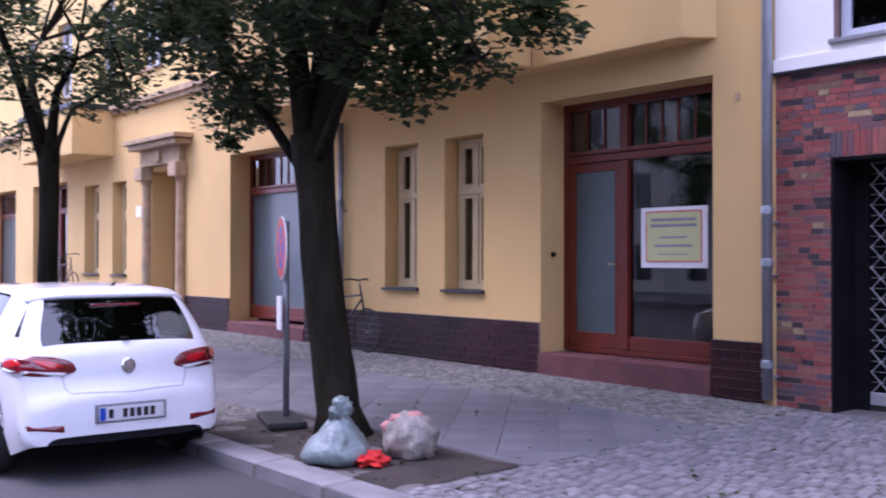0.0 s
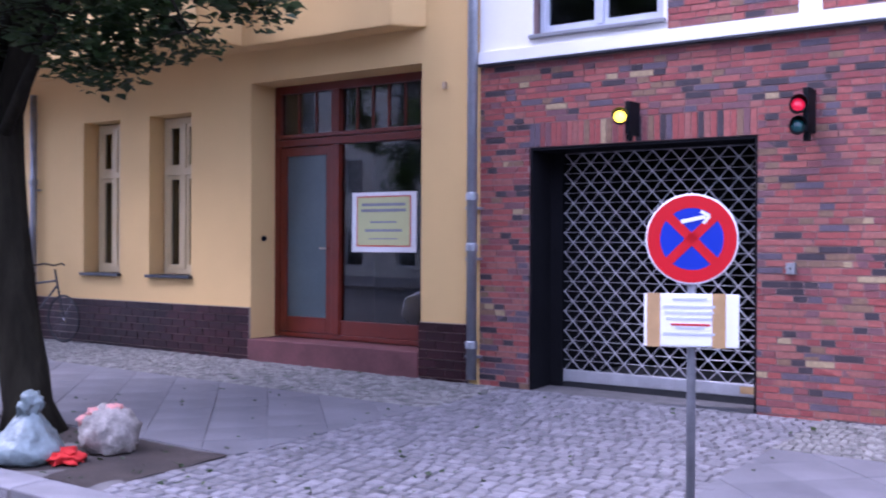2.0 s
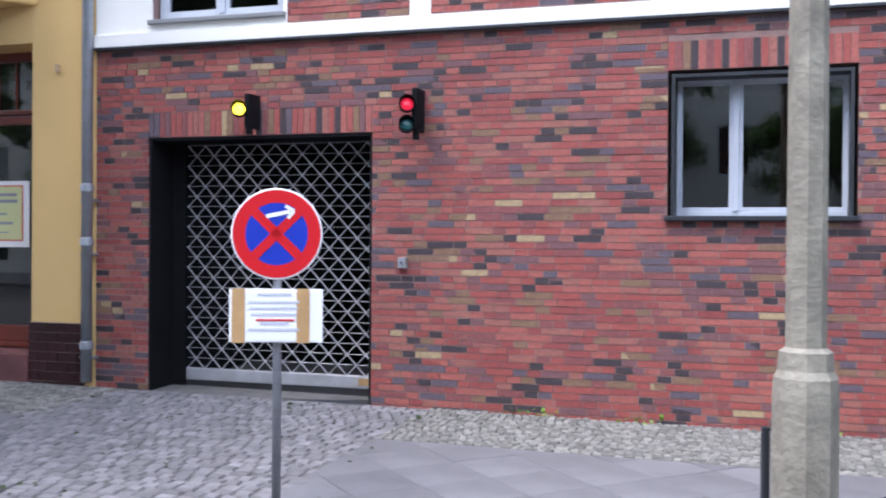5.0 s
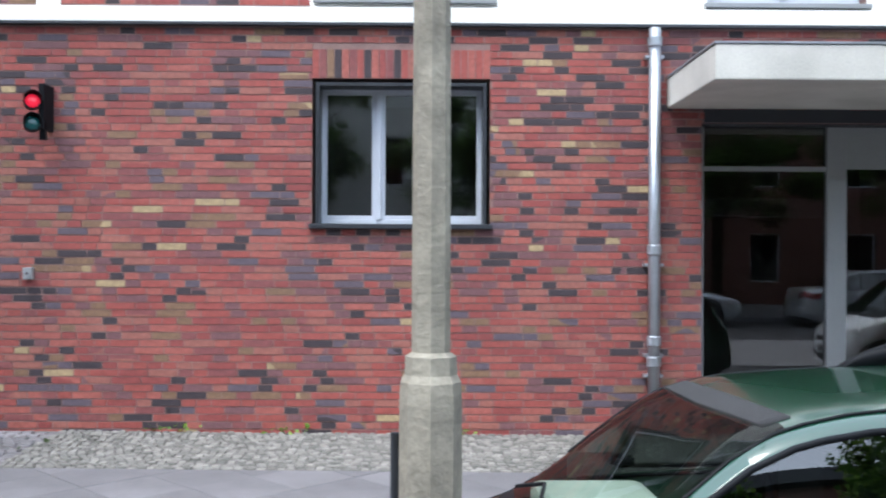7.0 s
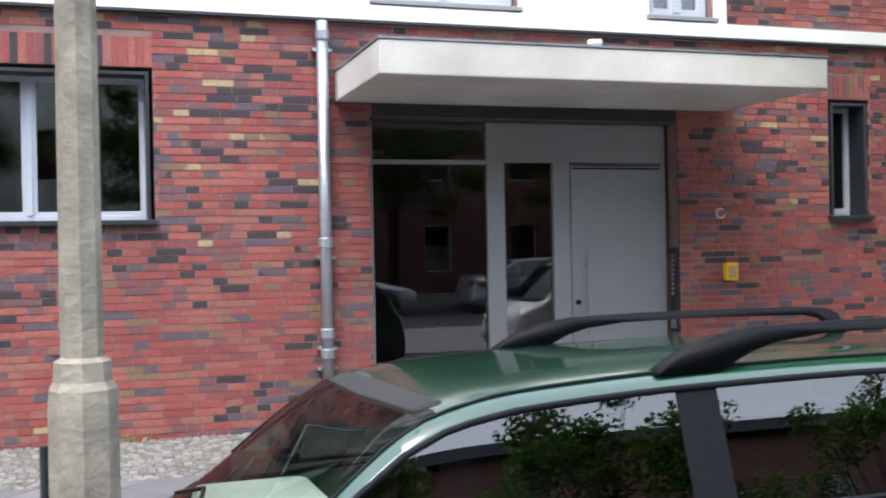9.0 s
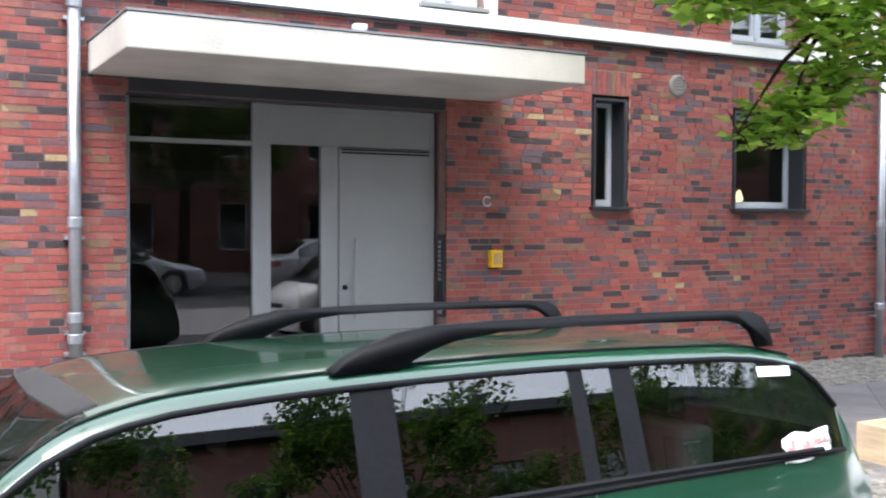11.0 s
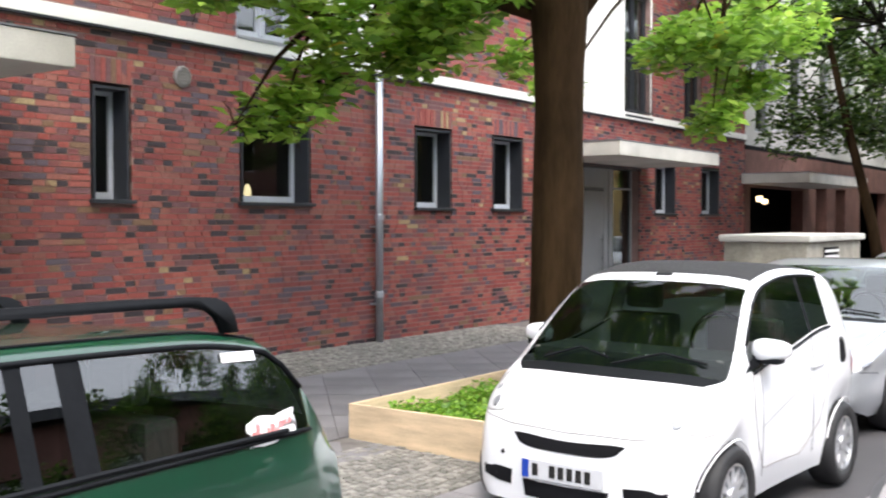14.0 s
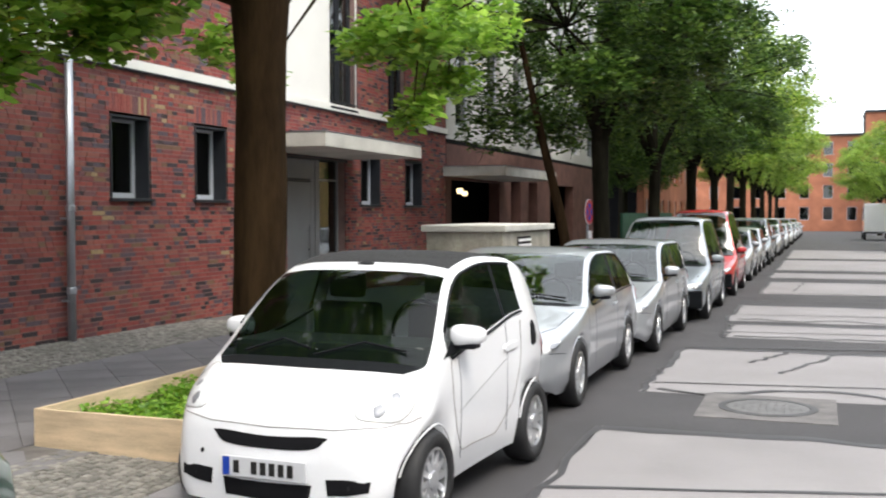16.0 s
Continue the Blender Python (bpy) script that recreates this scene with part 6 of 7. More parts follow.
# ---------------------------------------------------------------- street furniture
mast = thing("lamp_mast", (0.17, 4.75, walk_z(.17, 4.75)), "octagonal spun-concrete lamp mast with a thicker base", "lamp post")
part("shaft", lathe(bmesh.new(), [(.092, 1.05), (.088, 2.5), (.075, 6.5)], seg=8), M_MAST, mast)
part("base", lathe(bmesh.new(), [(.15, -.02), (.148, .9), (.143, 1.0), (.125, 1.035), (.12, 1.12), (.092, 1.14)], seg=8), M_MAST, mast)
bm = bmesh.new()
tube(bm, [(0, 0, 6.5), (0, -.1, 6.9), (0, -1.2, 7.1)], .04, 10)
part("arm", bm, M_GALV, mast)
part("lantern", boxes((-.12, .12, -1.9, -1.15, 7.02, 7.16), bevel=.04), M_GREYFRAME, mast)
post = thing("guard_post", (-0.005, 4.95, walk_z(0, 4.95)), "thin dark steel post beside the lamp mast", "post")
bm = bmesh.new()
tube(bm, [(0, 0, -.02), (0, 0, .72)], .022, 10)
part("tube", bm, M_ANTHRACITE, post)


def arc_fan(bm, r0, r1, a0, a1, y, n=20):
    vs = [[bm.verts.new((r * math.cos(a0 + (a1 - a0) * k / n), y, r * math.sin(a0 + (a1 - a0) * k / n))) for r in (r0, r1)] for k in range(n + 1)]
    for a, b in zip(vs, vs[1:]):
        bm.faces.new((a[0], a[1], b[1], b[0]))


def no_stopping(name, at, turn, centre, label, plate_at=None, height=1.9, arrow=True):
    t = thing(name, at, label, "road sign", "no stopping signs", turn)
    bm = bmesh.new()
    tube(bm, [(0, .045, .02), (0, .045, height)], .03, 14)
    part("post", bm, M_GALV, t, smooth=True)
    disc = part("disc", lathe(bmesh.new(), [(.295, -.008), (.30, -.004), (.30, .004), (.295, .008)], Matrix.Translation((0, 0, centre)) @ pose(0, 0, 0, 90), 48), M_SIGNWHITE, t, "round no-stopping sign")
    face = Matrix.Translation((0, 0, centre))
    bm = bmesh.new()
    arc_fan(bm, .205, .288, 0, 2 * math.pi, -.0105, 60)
    bmesh.ops.transform(bm, matrix=face, verts=bm.verts)
    part("red_ring", bm, M_SIGNRED, disc)
    bm = bmesh.new()
    arc_fan(bm, 0.001, .206, 0, 2 * math.pi, -.0095, 60)
    bmesh.ops.transform(bm, matrix=face, verts=bm.verts)
    part("blue_field", bm, M_SIGNBLUE, disc)
    for a in (45, -45):
        bm = bmesh.new()
        box(bm, -.21, .21, -.0125, -.0115, -.03, .03, m=face @ pose(0, 0, 0, 0, a, 0))
        part("red_bar", bm, M_SIGNRED, disc)
    if arrow:
        bm = bmesh.new()
        m = face @ Matrix.Translation((.03, 0, .135)) @ pose(0, 0, 0, 0, -12, 0)
        box(bm, -.1, .06, -.0145, -.0135, -.013, .013, m=m)
        for s in (1, -1):
            box(bm, -.065, .0, -.0145, -.0135, -.011, .011, m=m @ Matrix.Translation((.085, 0, 0)) @ pose(0, 0, 0, 0, 40 * s, 0))
        part("arrow", bm, M_SIGNWHITE, disc, "white arrow pointing along the street")
    return t


zb = walk_z(-2.8, 5.28)
mid = (1.729 - zb) / .91
brd = mid - .535
sign = no_stopping("no_stopping_sign", (-2.80, 5.283, zb), 20, mid, "red and blue no-stopping sign on a post with taped notice", height=mid + .287)
sign.matrix_basis = sign.matrix_basis @ Matrix.Scale(.91, 4)
board = part("notice_plate", boxes((-.305, .305, -.03, -.015, brd - .175, brd + .175), bevel=.006), M_SIGNWHITE, sign, "white notice wrapped with brown tape")
sheet_ob = part("paper", boxes((-.23, .24, -.034, -.0305, brd - .165, brd + .165)), M_SIGNWHITE, board)
for x in (-.24, .18):
    part("tape_strip", boxes((x - .045, x + .04, -.037, -.0345, brd - .178, brd + .178)), M_TAPE, board)
for k, (w, dz) in enumerate(((.12, .14), (.18, .09), (.17, .05), (.16, .01), (.1, -.05), (.18, -.09))):
    part("text_bar", boxes((-w, w * .85, -.0375, -.0345, brd + dz - .008, brd + dz + .008)), M_PALEINK, board)
part("red_text_bar", boxes((-.13, .12, -.0375, -.0345, brd - .035, brd - .022)), M_SIGNRED, board)

zb = walk_z(-9.0, 4.25)
sign2 = no_stopping("no_stopping_sign", (-9.0, 4.25, zb), -21, 1.80 - zb, "red-rimmed round no-stopping sign seen edge on, on a grey post", height=2.05 - zb, arrow=False)
part("notice_plate", boxes((-.12, .12, -.03, -.015, 1.02 - zb, 1.34 - zb), bevel=.005), M_SIGNWHITE, sign2)
part("foot_plate", boxes((-.40, .40, -.18, .18, 0.0, .065), bevel=.02), M_RUBBER, sign2, "black recycled rubber foot block")
zb = walk_z(24.5, 5)
sign3 = no_stopping("no_stopping_sign", (25.5, 5.0, zb), -8, 1.75, "red-rimmed round no-stopping sign on a grey post by a far tree", height=2.05, arrow=False)
part("notice_plate", boxes((-.12, .12, -.03, -.015, .95, 1.3), bevel=.005), M_SIGNWHITE, sign3)

# utility cabinet
cab = thing("utility_cabinet", (15.0, 4.0, walk_z(15, 4)), "weathered concrete utility cabinet with a slab lid and louvred vent", "utility cabinet")
part("body", boxes((0, 2.7, 0, 1.15, 0, 1.42), bevel=.015), M_CABINET, cab)
part("lid", boxes((-.06, 2.76, -.06, 1.21, 1.423, 1.52), bevel=.02), M_CONCRETE, cab, "pale slab lid")
vent2 = part("vent", boxes((.75, 1.45, -.012, -.002, 1.0, 1.34)), M_DARK, cab, "dark louvred vent")
for k in range(4):
    part("louvre", boxes((.77, 1.43, -.03, -.013, 1.03 + k * .08, 1.065 + k * .08)), M_SIGNWHITE, vent2)

# raised bed of new boards round the tree
PX0, PX1, PY0, PY1 = 6.87, 10.9, 3.55, 5.0
bed = thing("planter_bed", (PX0, PY0, walk_z(8.5, 4.2) - .01), "raised bed of fresh pine boards planted with green herbs", "planter")
Lb, Wb, Hb = PX1 - PX0, PY1 - PY0, .29
for nm, s in (("board", (0, .03, 0, Wb, 0, Hb)), ("board", (Lb - .03, Lb, 0, Wb, -.03, Hb)), ("board", (.031, Lb - .031, 0, .03, -.02, Hb)), ("board", (.031, Lb - .031, Wb - .03, Wb, -.02, Hb))):
    part(nm, boxes(s, bevel=.004), M_PINE, bed)
for x in (.035, Lb - .085):
    for y in (.035, Wb - .085):
        part("corner_post", boxes((x, x + .05, y, y + .05, 0, Hb - .03)), M_PINE, bed)
bm = bmesh.new()
g = bmesh.ops.create_grid(bm, x_segments=30, y_segments=14, size=.5)
for vv in bm.verts:
    vv.co = Vector((.035 + (vv.co.x + .5) * (Lb - .07), .035 + (vv.co.y + .5) * (Wb - .07), .12 + .04 * noise.noise(vv.co * 9)))
part("soil", bm, M_SOIL, bed)
rng = random.Random(21)


def leaves(n, place, size, up=.5, seed=1):
    """Folded leaf blades: verts and faces. place(r) gives a point."""
    r = random.Random(seed)
    verts, faces = [], []
    for _ in range(n):
        p = place(r)
        if p is None:
            continue
        s = size * r.uniform(.6, 1.25)
        a, e = r.uniform(0, 2 * math.pi), r.uniform(-.9, .35) * (1 - up) + r.uniform(-.2, .9) * up
        d = Vector((math.cos(a) * math.cos(e), math.sin(a) * math.cos(e), math.sin(e)))
        side = d.cross(Vector((0, 0, 1))).normalized()
        tilt = r.uniform(-.7, .7)
        side = (side * math.cos(tilt) + d.cross(side) * math.sin(tilt)) * s * .36
        fold = d.cross(side).normalized() * s * .1
        k = len(verts)
        verts += [tuple(p), tuple(p + d * s * .45 + side - fold), tuple(p + d * s), tuple(p + d * s * .45 - side - fold)]
        faces += [(k, k + 1, k + 2), (k, k + 2, k + 3)]
    return verts, faces


def herb_place(r):
    x, y = r.uniform(.06, Lb - .1), r.uniform(.06, Wb - .06)
    h = .08 + .14 * noise.noise(Vector((x * 1.7, y * 1.7, 3))) - .10 * max(0, 1 - x / .7)
    return Vector((x, y, .13 + h * r.random())) if h > 0 else None


v, f = leaves(11000, herb_place, .055, .7, 5)
herb = raw("herbage", v, f, M_HERB, bed, "low bright green herbs")
tagged(herb, kind="stuff")

# refuse sacks at the tree
def sack(name, at, size, material, label, seed, tied):
    t = thing(name, at, label, "refuse sack")
    bm = bmesh.new()
    vs = blob(bm, (0, 0, 0), (1, 1, 1), 4)
    for vv in vs:
        c = vv.co.copy()
        lump = noise.noise(c * 1.7 + Vector((seed, 0, 0))) * .16 + noise.noise(c * 4.5 + Vector((0, seed, 0))) * .07 + abs(noise.noise(c * 6 + Vector((0, 0, seed)))) * .20 - abs(noise.noise(c * 13)) * .05
        rr = 1 + lump
        z = max(c.z * rr, -.72)
        ang = math.atan2(c.y, c.x)
        rr += .05 * math.sin(ang * 7 + 3 * noise.noise(c * 2)) * (1 - abs(c.z))
        squeeze = 1.0
        if tied:
            squeeze = max(.2, 1.06 - max(0, z + .45) * .62)
        vv.co = Vector((c.x * rr * squeeze * size[0] + .05 * (z + .7) * (1 if tied else 0), c.y * rr * squeeze * size[1], (z + .72) * size[2]))
    body = part("sack_body", bm, material, t, smooth=True)
    if tied:
        bm = bmesh.new()
        vs = blob(bm, (0, 0, 0), (1, 1, 1), 3)
        for vv in vs:
            c = vv.co.copy()
            rr = 1 + .75 * noise.noise(c * 2.6 + Vector((seed, 2, 0))) + .2 * noise.noise(c * 7)
            vv.co = Vector((.09 + c.x * rr * .075, c.y * rr * .085, size[2] * 1.70 + c.z * rr * .085))
        part("knot", bm, material, t, smooth=True)
    return t


gz = walk_z(-7, 3.7)
sack("refuse_sack", (-7.25, 3.72, gz - .01), (.28, .26, .25), M_BAGFILM, "tied translucent grey-green refuse sack on the soil", 3.1, True)
b2 = sack("refuse_sack", (-7.0, 4.28, gz), (.21, .21, .20), M_BAGCLOTH, "bulging pale woven refuse sack with pink plastic on top", 7.7, False)
for k, (x, y, z) in enumerate(((-.08, -.06, .30), (.04, .02, .325), (-.13, -.11, .24))):
    bm = bmesh.new()
    vs = blob(bm, (0, 0, 0), (1, 1, 1), 3)
    for vv in vs:
        c = vv.co.copy()
        vv.co = Vector((x, y, z)) + Vector((c.x * .065, c.y * .07, c.z * .04)) * (1 + .6 * noise.noise(c * 3.3 + Vector((k, 0, 0))))
    part("pink_wrap", bm, M_PINKRAG, b2, smooth=True)
rag = thing("red_rag", (-6.98, 3.86, gz), "crumpled bright red cloth on the soil", "cloth")
bm = bmesh.new()
vs = blob(bm, (0, 0, 0), (1, 1, 1), 4)
for vv in vs:
    c = vv.co.copy()
    rr = 1 + .5 * noise.noise(c * 2.6) + .25 * noise.noise(c * 6)
    vv.co = Vector((c.x * rr * .15, c.y * rr * .13, max(-.3, c.z) * rr * .07 + .025))
part("cloth", bm, M_REDRAG, rag, smooth=True)

# bicycle leaning on the wall behind the tree
bike = thing("bicycle", (-14.55, 8.28, walk_z(-14.5, 8.3)), "dark bicycle leaning against the ochre wall", "bicycle", turn=4)
for x in (0, 1.05):
    bm = bmesh.new()
    tube(bm, [(x + .33 * math.cos(a), 0, .34 + .33 * math.sin(a)) for a in (2 * math.pi * k / 28 for k in range(29))], .017, 6, False)
    w = part("wheel", bm, M_RUBBER, bike)
    for k in range(10):
        a = math.pi * k / 10
        bm = bmesh.new()
        tube(bm, [(x - .32 * math.cos(a), 0, .34 - .32 * math.sin(a)), (x + .32 * math.cos(a), 0, .34 + .32 * math.sin(a))], .0015, 4)
        part("spoke", bm, M_CHROME, w)
bm = bmesh.new()
for a, b in (((0, 0, .34), (.38, 0, .34)), ((0, 0, .34), (.28, 0, .85)), ((.38, 0, .34), (.24, 0, .95)), ((.28, 0, .82), (.88, 0, .88)), ((.38, 0, .34), (.9, 0, .8)), ((.86, 0, 1.05), (1.05, 0, .34))):
    tube(bm, [a, b], .016, 8)
part("frame", bm, M_BIKE, bike)
bm = bmesh.new()
tube(bm, [(.72, -.28, 1.1), (.82, -.15, 1.13), (.85, 0, 1.1), (.82, .15, 1.13), (.72, .28, 1.1)], .013, 8)
part("handlebar", bm, M_BIKE, bike)
part("saddle", boxes((.1, .36, -.07, .07, .95, 1.0), bevel=.02), M_BIKE, bike)
bike2 = copy_thing(bike, pose(-27.2, 8.2, walk_z(-27, 8.2) + .35, 0, 0, 3))

# ---------------------------------------------------------------- trees
def tree(at, label, bark, leaf, trunk_r, fork, lean, limbs, clumps, n, size, seed, up=.4, twigs=True, flare=.25):
    """Tapered trunk, limbs and a crown of leaf clumps. limbs: (end, radius); clumps: (centre, radius)."""
    t = thing("street_tree", at, label, "tree", "street trees")
    r = random.Random(seed)
    bm = bmesh.new()
    top = Vector((lean[0], lean[1], fork))
    pts, rad = [], []
    for k in range(11):
        s = k / 10
        pts.append(Vector((lean[0] * s + .02 * math.sin(5 * s + seed), lean[1] * s + .02 * math.cos(4 * s + seed), -.05 + (fork + .05) * s)))
        rad.append(trunk_r * (1 + .45 * max(0, 1 - s * 7) ** 2) * (1 - .16 * s) * (1 + flare * max(0, (s - .72) / .28) ** 1.6))
    tube(bm, pts, rad, 18)
    for vv in bm.verts:
        vv.co += Vector((vv.co.x, vv.co.y, 0)).normalized() * .02 * noise.noise(vv.co * 5 + Vector((seed, 0, 0)))
    trunk = part("trunk", bm, bark, t, smooth=True)
    ends = []
    for end, rr in limbs:
        e = Vector(end)
        bm = bmesh.new()
        base = top - Vector((0, 0, .42))
        mid = base.lerp(e, .5) + Vector((r.uniform(-.2, .2), r.uniform(-.2, .2), .12 * (e - base).length))
        q = [base, base.lerp(mid, .5) + Vector((0, 0, .05)), mid, mid.lerp(e, .55) + Vector((r.uniform(-.1, .1), r.uniform(-.1, .1), .05)), e]
        tube(bm, q, [rr * .95, rr * .9, rr * .65, rr * .42, rr * .14], 10)
        part("limb", bm, bark, t, smooth=True)
        ends += [q[2], q[3], q[4]]
    if twigs:
        bm = bmesh.new()
        for c, cr in clumps:
            c = Vector(c)
            src = min(ends, key=lambda p: (p - c).length)
            tube(bm, [src, src.lerp(c, .5) + Vector((0, 0, .1)), c], [.028, .018, .006], 6)
            for _ in range(5):
                d = Vector((r.gauss(0, 1), r.gauss(0, 1), r.gauss(0, .5))).normalized() * cr * .9
                tube(bm, [c, c + d * .5 + Vector((0, 0, .04)), c + d], [.01, .007, .003], 5)
        tagged(part("branchwork", bm, bark, t), kind="stuff")
    weights = [cr ** 2 for _, cr in clumps]

    def place(rn):
        c, cr = rn.choices(clumps, weights)[0]
        d = Vector((rn.gauss(0, 1), rn.gauss(0, 1), rn.gauss(0, 1))).normalized() * (rn.random() ** .45) * cr
        d.z *= .62
        p = Vector(c) + d
        if noise.noise(p * 1.9 + Vector((seed, 0, 0))) < -.12:
            return None
        return p

    v, f = leaves(n, place, size, up, seed)
    tagged(raw("crown", v, f, leaf, t, "crown of many small leaves"), kind="stuff")
    return t


def crown(seed, n, centre, spread, zlo, zhi, cr=(.45, .8)):
    r = random.Random(seed)
    out = []
    while len(out) < n:
        p = Vector((r.uniform(-1, 1), r.uniform(-1, 1), r.uniform(-1, 1)))
        if .35 < p.length < 1:
            out.append(((centre[0] + p.x * spread[0], centre[1] + p.y * spread[1], zlo + (p.z + 1) / 2 * (zhi - zlo)), r.uniform(*cr)))
    return out


# left, dark lime by the sacks
left_clumps = crown(3, 88, (-.7, -.1), (3.0, 2.9), 3.35, 9.2) + [((1.15, -.2, 2.95), .42), ((1.5, .2, 3.25), .5), ((.9, -.4, 3.3), .5), ((2.2, .3, 3.45), .5), ((-1.3, -.3, 3.35), .5), ((-2.1, .2, 3.2), .45), ((-2.9, .4, 3.25), .5), ((1.9, 0, 3.1), .25),
                                                              ((-1.65, -.3, 2.75), .16), ((-.6, -.6, 3.6), .6), ((.2, -.8, 3.7), .6), ((-1.8, -.8, 3.8), .7), ((1.3, -.8, 3.8), .7)]
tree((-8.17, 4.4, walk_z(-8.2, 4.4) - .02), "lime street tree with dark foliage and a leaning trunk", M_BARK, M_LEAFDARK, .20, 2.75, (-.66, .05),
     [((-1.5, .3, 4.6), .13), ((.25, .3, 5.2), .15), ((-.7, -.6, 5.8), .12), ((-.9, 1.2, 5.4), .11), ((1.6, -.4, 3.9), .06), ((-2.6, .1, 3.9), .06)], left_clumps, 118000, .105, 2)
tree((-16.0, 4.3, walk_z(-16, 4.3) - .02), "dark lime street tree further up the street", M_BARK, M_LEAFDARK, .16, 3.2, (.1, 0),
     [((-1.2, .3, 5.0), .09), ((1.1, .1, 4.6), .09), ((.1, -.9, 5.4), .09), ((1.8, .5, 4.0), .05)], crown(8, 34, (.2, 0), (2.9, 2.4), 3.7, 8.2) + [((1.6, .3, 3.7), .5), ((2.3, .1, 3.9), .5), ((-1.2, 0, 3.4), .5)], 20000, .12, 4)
# right, maple in the raised bed, with a bough reaching low over the footway
right_clumps = crown(5, 46, (-.2, .3), (3.1, 2.7), 4.0, 9.0) + [((-1.95, 1.45, 2.52), .42), ((-2.35, 1.6, 2.38), .25), ((-1.55, 1.4, 2.75), .4), ((-1.2, 1.2, 3.05), .5), ((-.8, 1.0, 3.1), .45), ((-1.9, 1.0, 3.25), .5), ((-2.6, .9, 3.45), .5), ((-3.1, 1.1, 3.35), .4),
                                                                ((1.6, .5, 3.3), .45), ((2.2, .8, 3.3), .5), ((2.6, 1.0, 2.95), .4), ((3.2, .2, 3.6), .6), ((1.2, 0, 3.9), .6), ((4.0, .2, 3.8), .7), ((-.6, .3, 3.7), .5), ((4.6, -.4, 4.0), .7), ((5.2, 0.2, 4.0), .6), ((-1.0, .6, 3.5), .5), ((-1.7, .5, 3.6), .5), ((-2.6, 1.6, 3.55), .5), ((-3.4, 1.6, 3.7), .5), ((1.4, 1.4, 3.4), .45), ((2.4, 1.4, 3.1), .35), ((3.0, .9, 3.4), .5), ((3.8, 1.2, 3.7), .6)]
# the side towards the houses stands open beside the trunk
right_clumps = [(c, cr) for c, cr in right_clumps if not (.05 < .496 * c[0] - .869 * c[1] < 1.0 + cr * .4 and c[2] < 5.6)]
right_clumps += [((3.75, .05, 2.75), .32), ((4.1, .1, 2.95), .3), ((3.3, -.25, 3.55), .5), ((2.6, -.5, 3.5), .4), ((-.5, .9, 3.4), .5), ((-.3, .5, 3.75), .5), ((-.9, .6, 3.35), .45), ((-1.3, .9, 3.5), .5), ((3.0, -.9, 3.9), .5), ((4.6, -.1, 3.3), .45)]
tree((9.02, 4.42, walk_z(9.1, 4.4) + .05), "maple street tree with fresh green leaves rising from a raised bed", M_BARKPALE, M_LEAFFRESH, .245, 3.8, (.08, .04),
     [((-1.7, 1.3, 3.3), .06), ((-1.0, .9, 5.4), .17), ((1.3, -1.5, 5.0), .19), ((.5, -.3, 5.8), .17), ((.2, 1.2, 5.6), .12), ((4.2, -.4, 4.7), .07)], right_clumps, 52000, .15, 6, up=.35, flare=.45)
# the row beyond
t1 = tree((24.0, 4.4, walk_z(24, 4.4) - .02), "tall street tree with dense mid-green foliage", M_BARK, M_LEAFMID, .2, 3.6, (-.1, 0),
          [((-1.8, .4, 5.6), .1), ((1.5, .2, 5.8), .11), ((0, -1.3, 5.6), .1), ((.2, 1.4, 5.8), .1)], crown(12, 74, (-.4, 0), (4.4, 3.9), 2.7, 10.5, (.6, 1.0)), 46000, .16, 9)
t2 = tree((32.5, 4.5, walk_z(32, 4.4) - .02), "tall street tree with hanging mid-green foliage", M_BARK, M_LEAFMID, .19, 3.6, (.1, 0),
          [((-1.6, .4, 5.6), .1), ((1.7, .2, 5.8), .11), ((0, -1.5, 5.4), .1), ((.2, 1.4, 5.8), .1)], crown(14, 60, (0, -.3), (4.0, 4.0), 2.6, 10.5, (.6, 1.0)), 30000, .16, 11)
leaner = thing("slim_trunk", (23.2, 4.85, walk_z(23, 4.85)), "slim leaning grey trunk beside the street tree", "tree")
bm = bmesh.new()
tube(bm, [(0, 0, -.05), (-.1, .25, 1.6), (-.3, .65, 3.4), (-.4, 1.1, 5.5)], [.13, .11, .09, .06], 10)
part("trunk", bm, M_BARKPALE, leaner, smooth=True)
t3 = tree((50.0, 4.4, walk_z(50, 4.4) - .02), "far street tree with sunlight painted into its yellow-green foliage", M_BARK, M_LEAFFAR, .19, 3.6, (0, 0),
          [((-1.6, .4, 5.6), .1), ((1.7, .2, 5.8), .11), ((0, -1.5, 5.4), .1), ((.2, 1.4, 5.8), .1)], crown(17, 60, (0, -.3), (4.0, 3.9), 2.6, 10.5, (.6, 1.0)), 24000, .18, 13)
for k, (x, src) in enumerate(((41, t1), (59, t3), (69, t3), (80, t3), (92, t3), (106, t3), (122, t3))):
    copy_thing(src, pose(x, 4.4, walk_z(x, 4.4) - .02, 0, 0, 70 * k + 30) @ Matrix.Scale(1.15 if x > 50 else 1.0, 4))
for k, (x, src) in enumerate(((-20, t1), (-11, t2), (-4.5, t1), (2, t2), (8, t1), (15, t2), (21, t1), (26, t2), (40, t1), (54, t2), (104, t3), (117, t3), (132, t3))):
    small = .78 if -6 < x < 24 else 1.0
    copy_thing(src, pose(x, -10.8 if x < 60 else -6.0, road_z(x) + .1, 0, 0, 50 * k + 10) @ Matrix.Scale(small, 4))
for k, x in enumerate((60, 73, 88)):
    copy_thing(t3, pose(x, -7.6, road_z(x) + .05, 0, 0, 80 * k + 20))
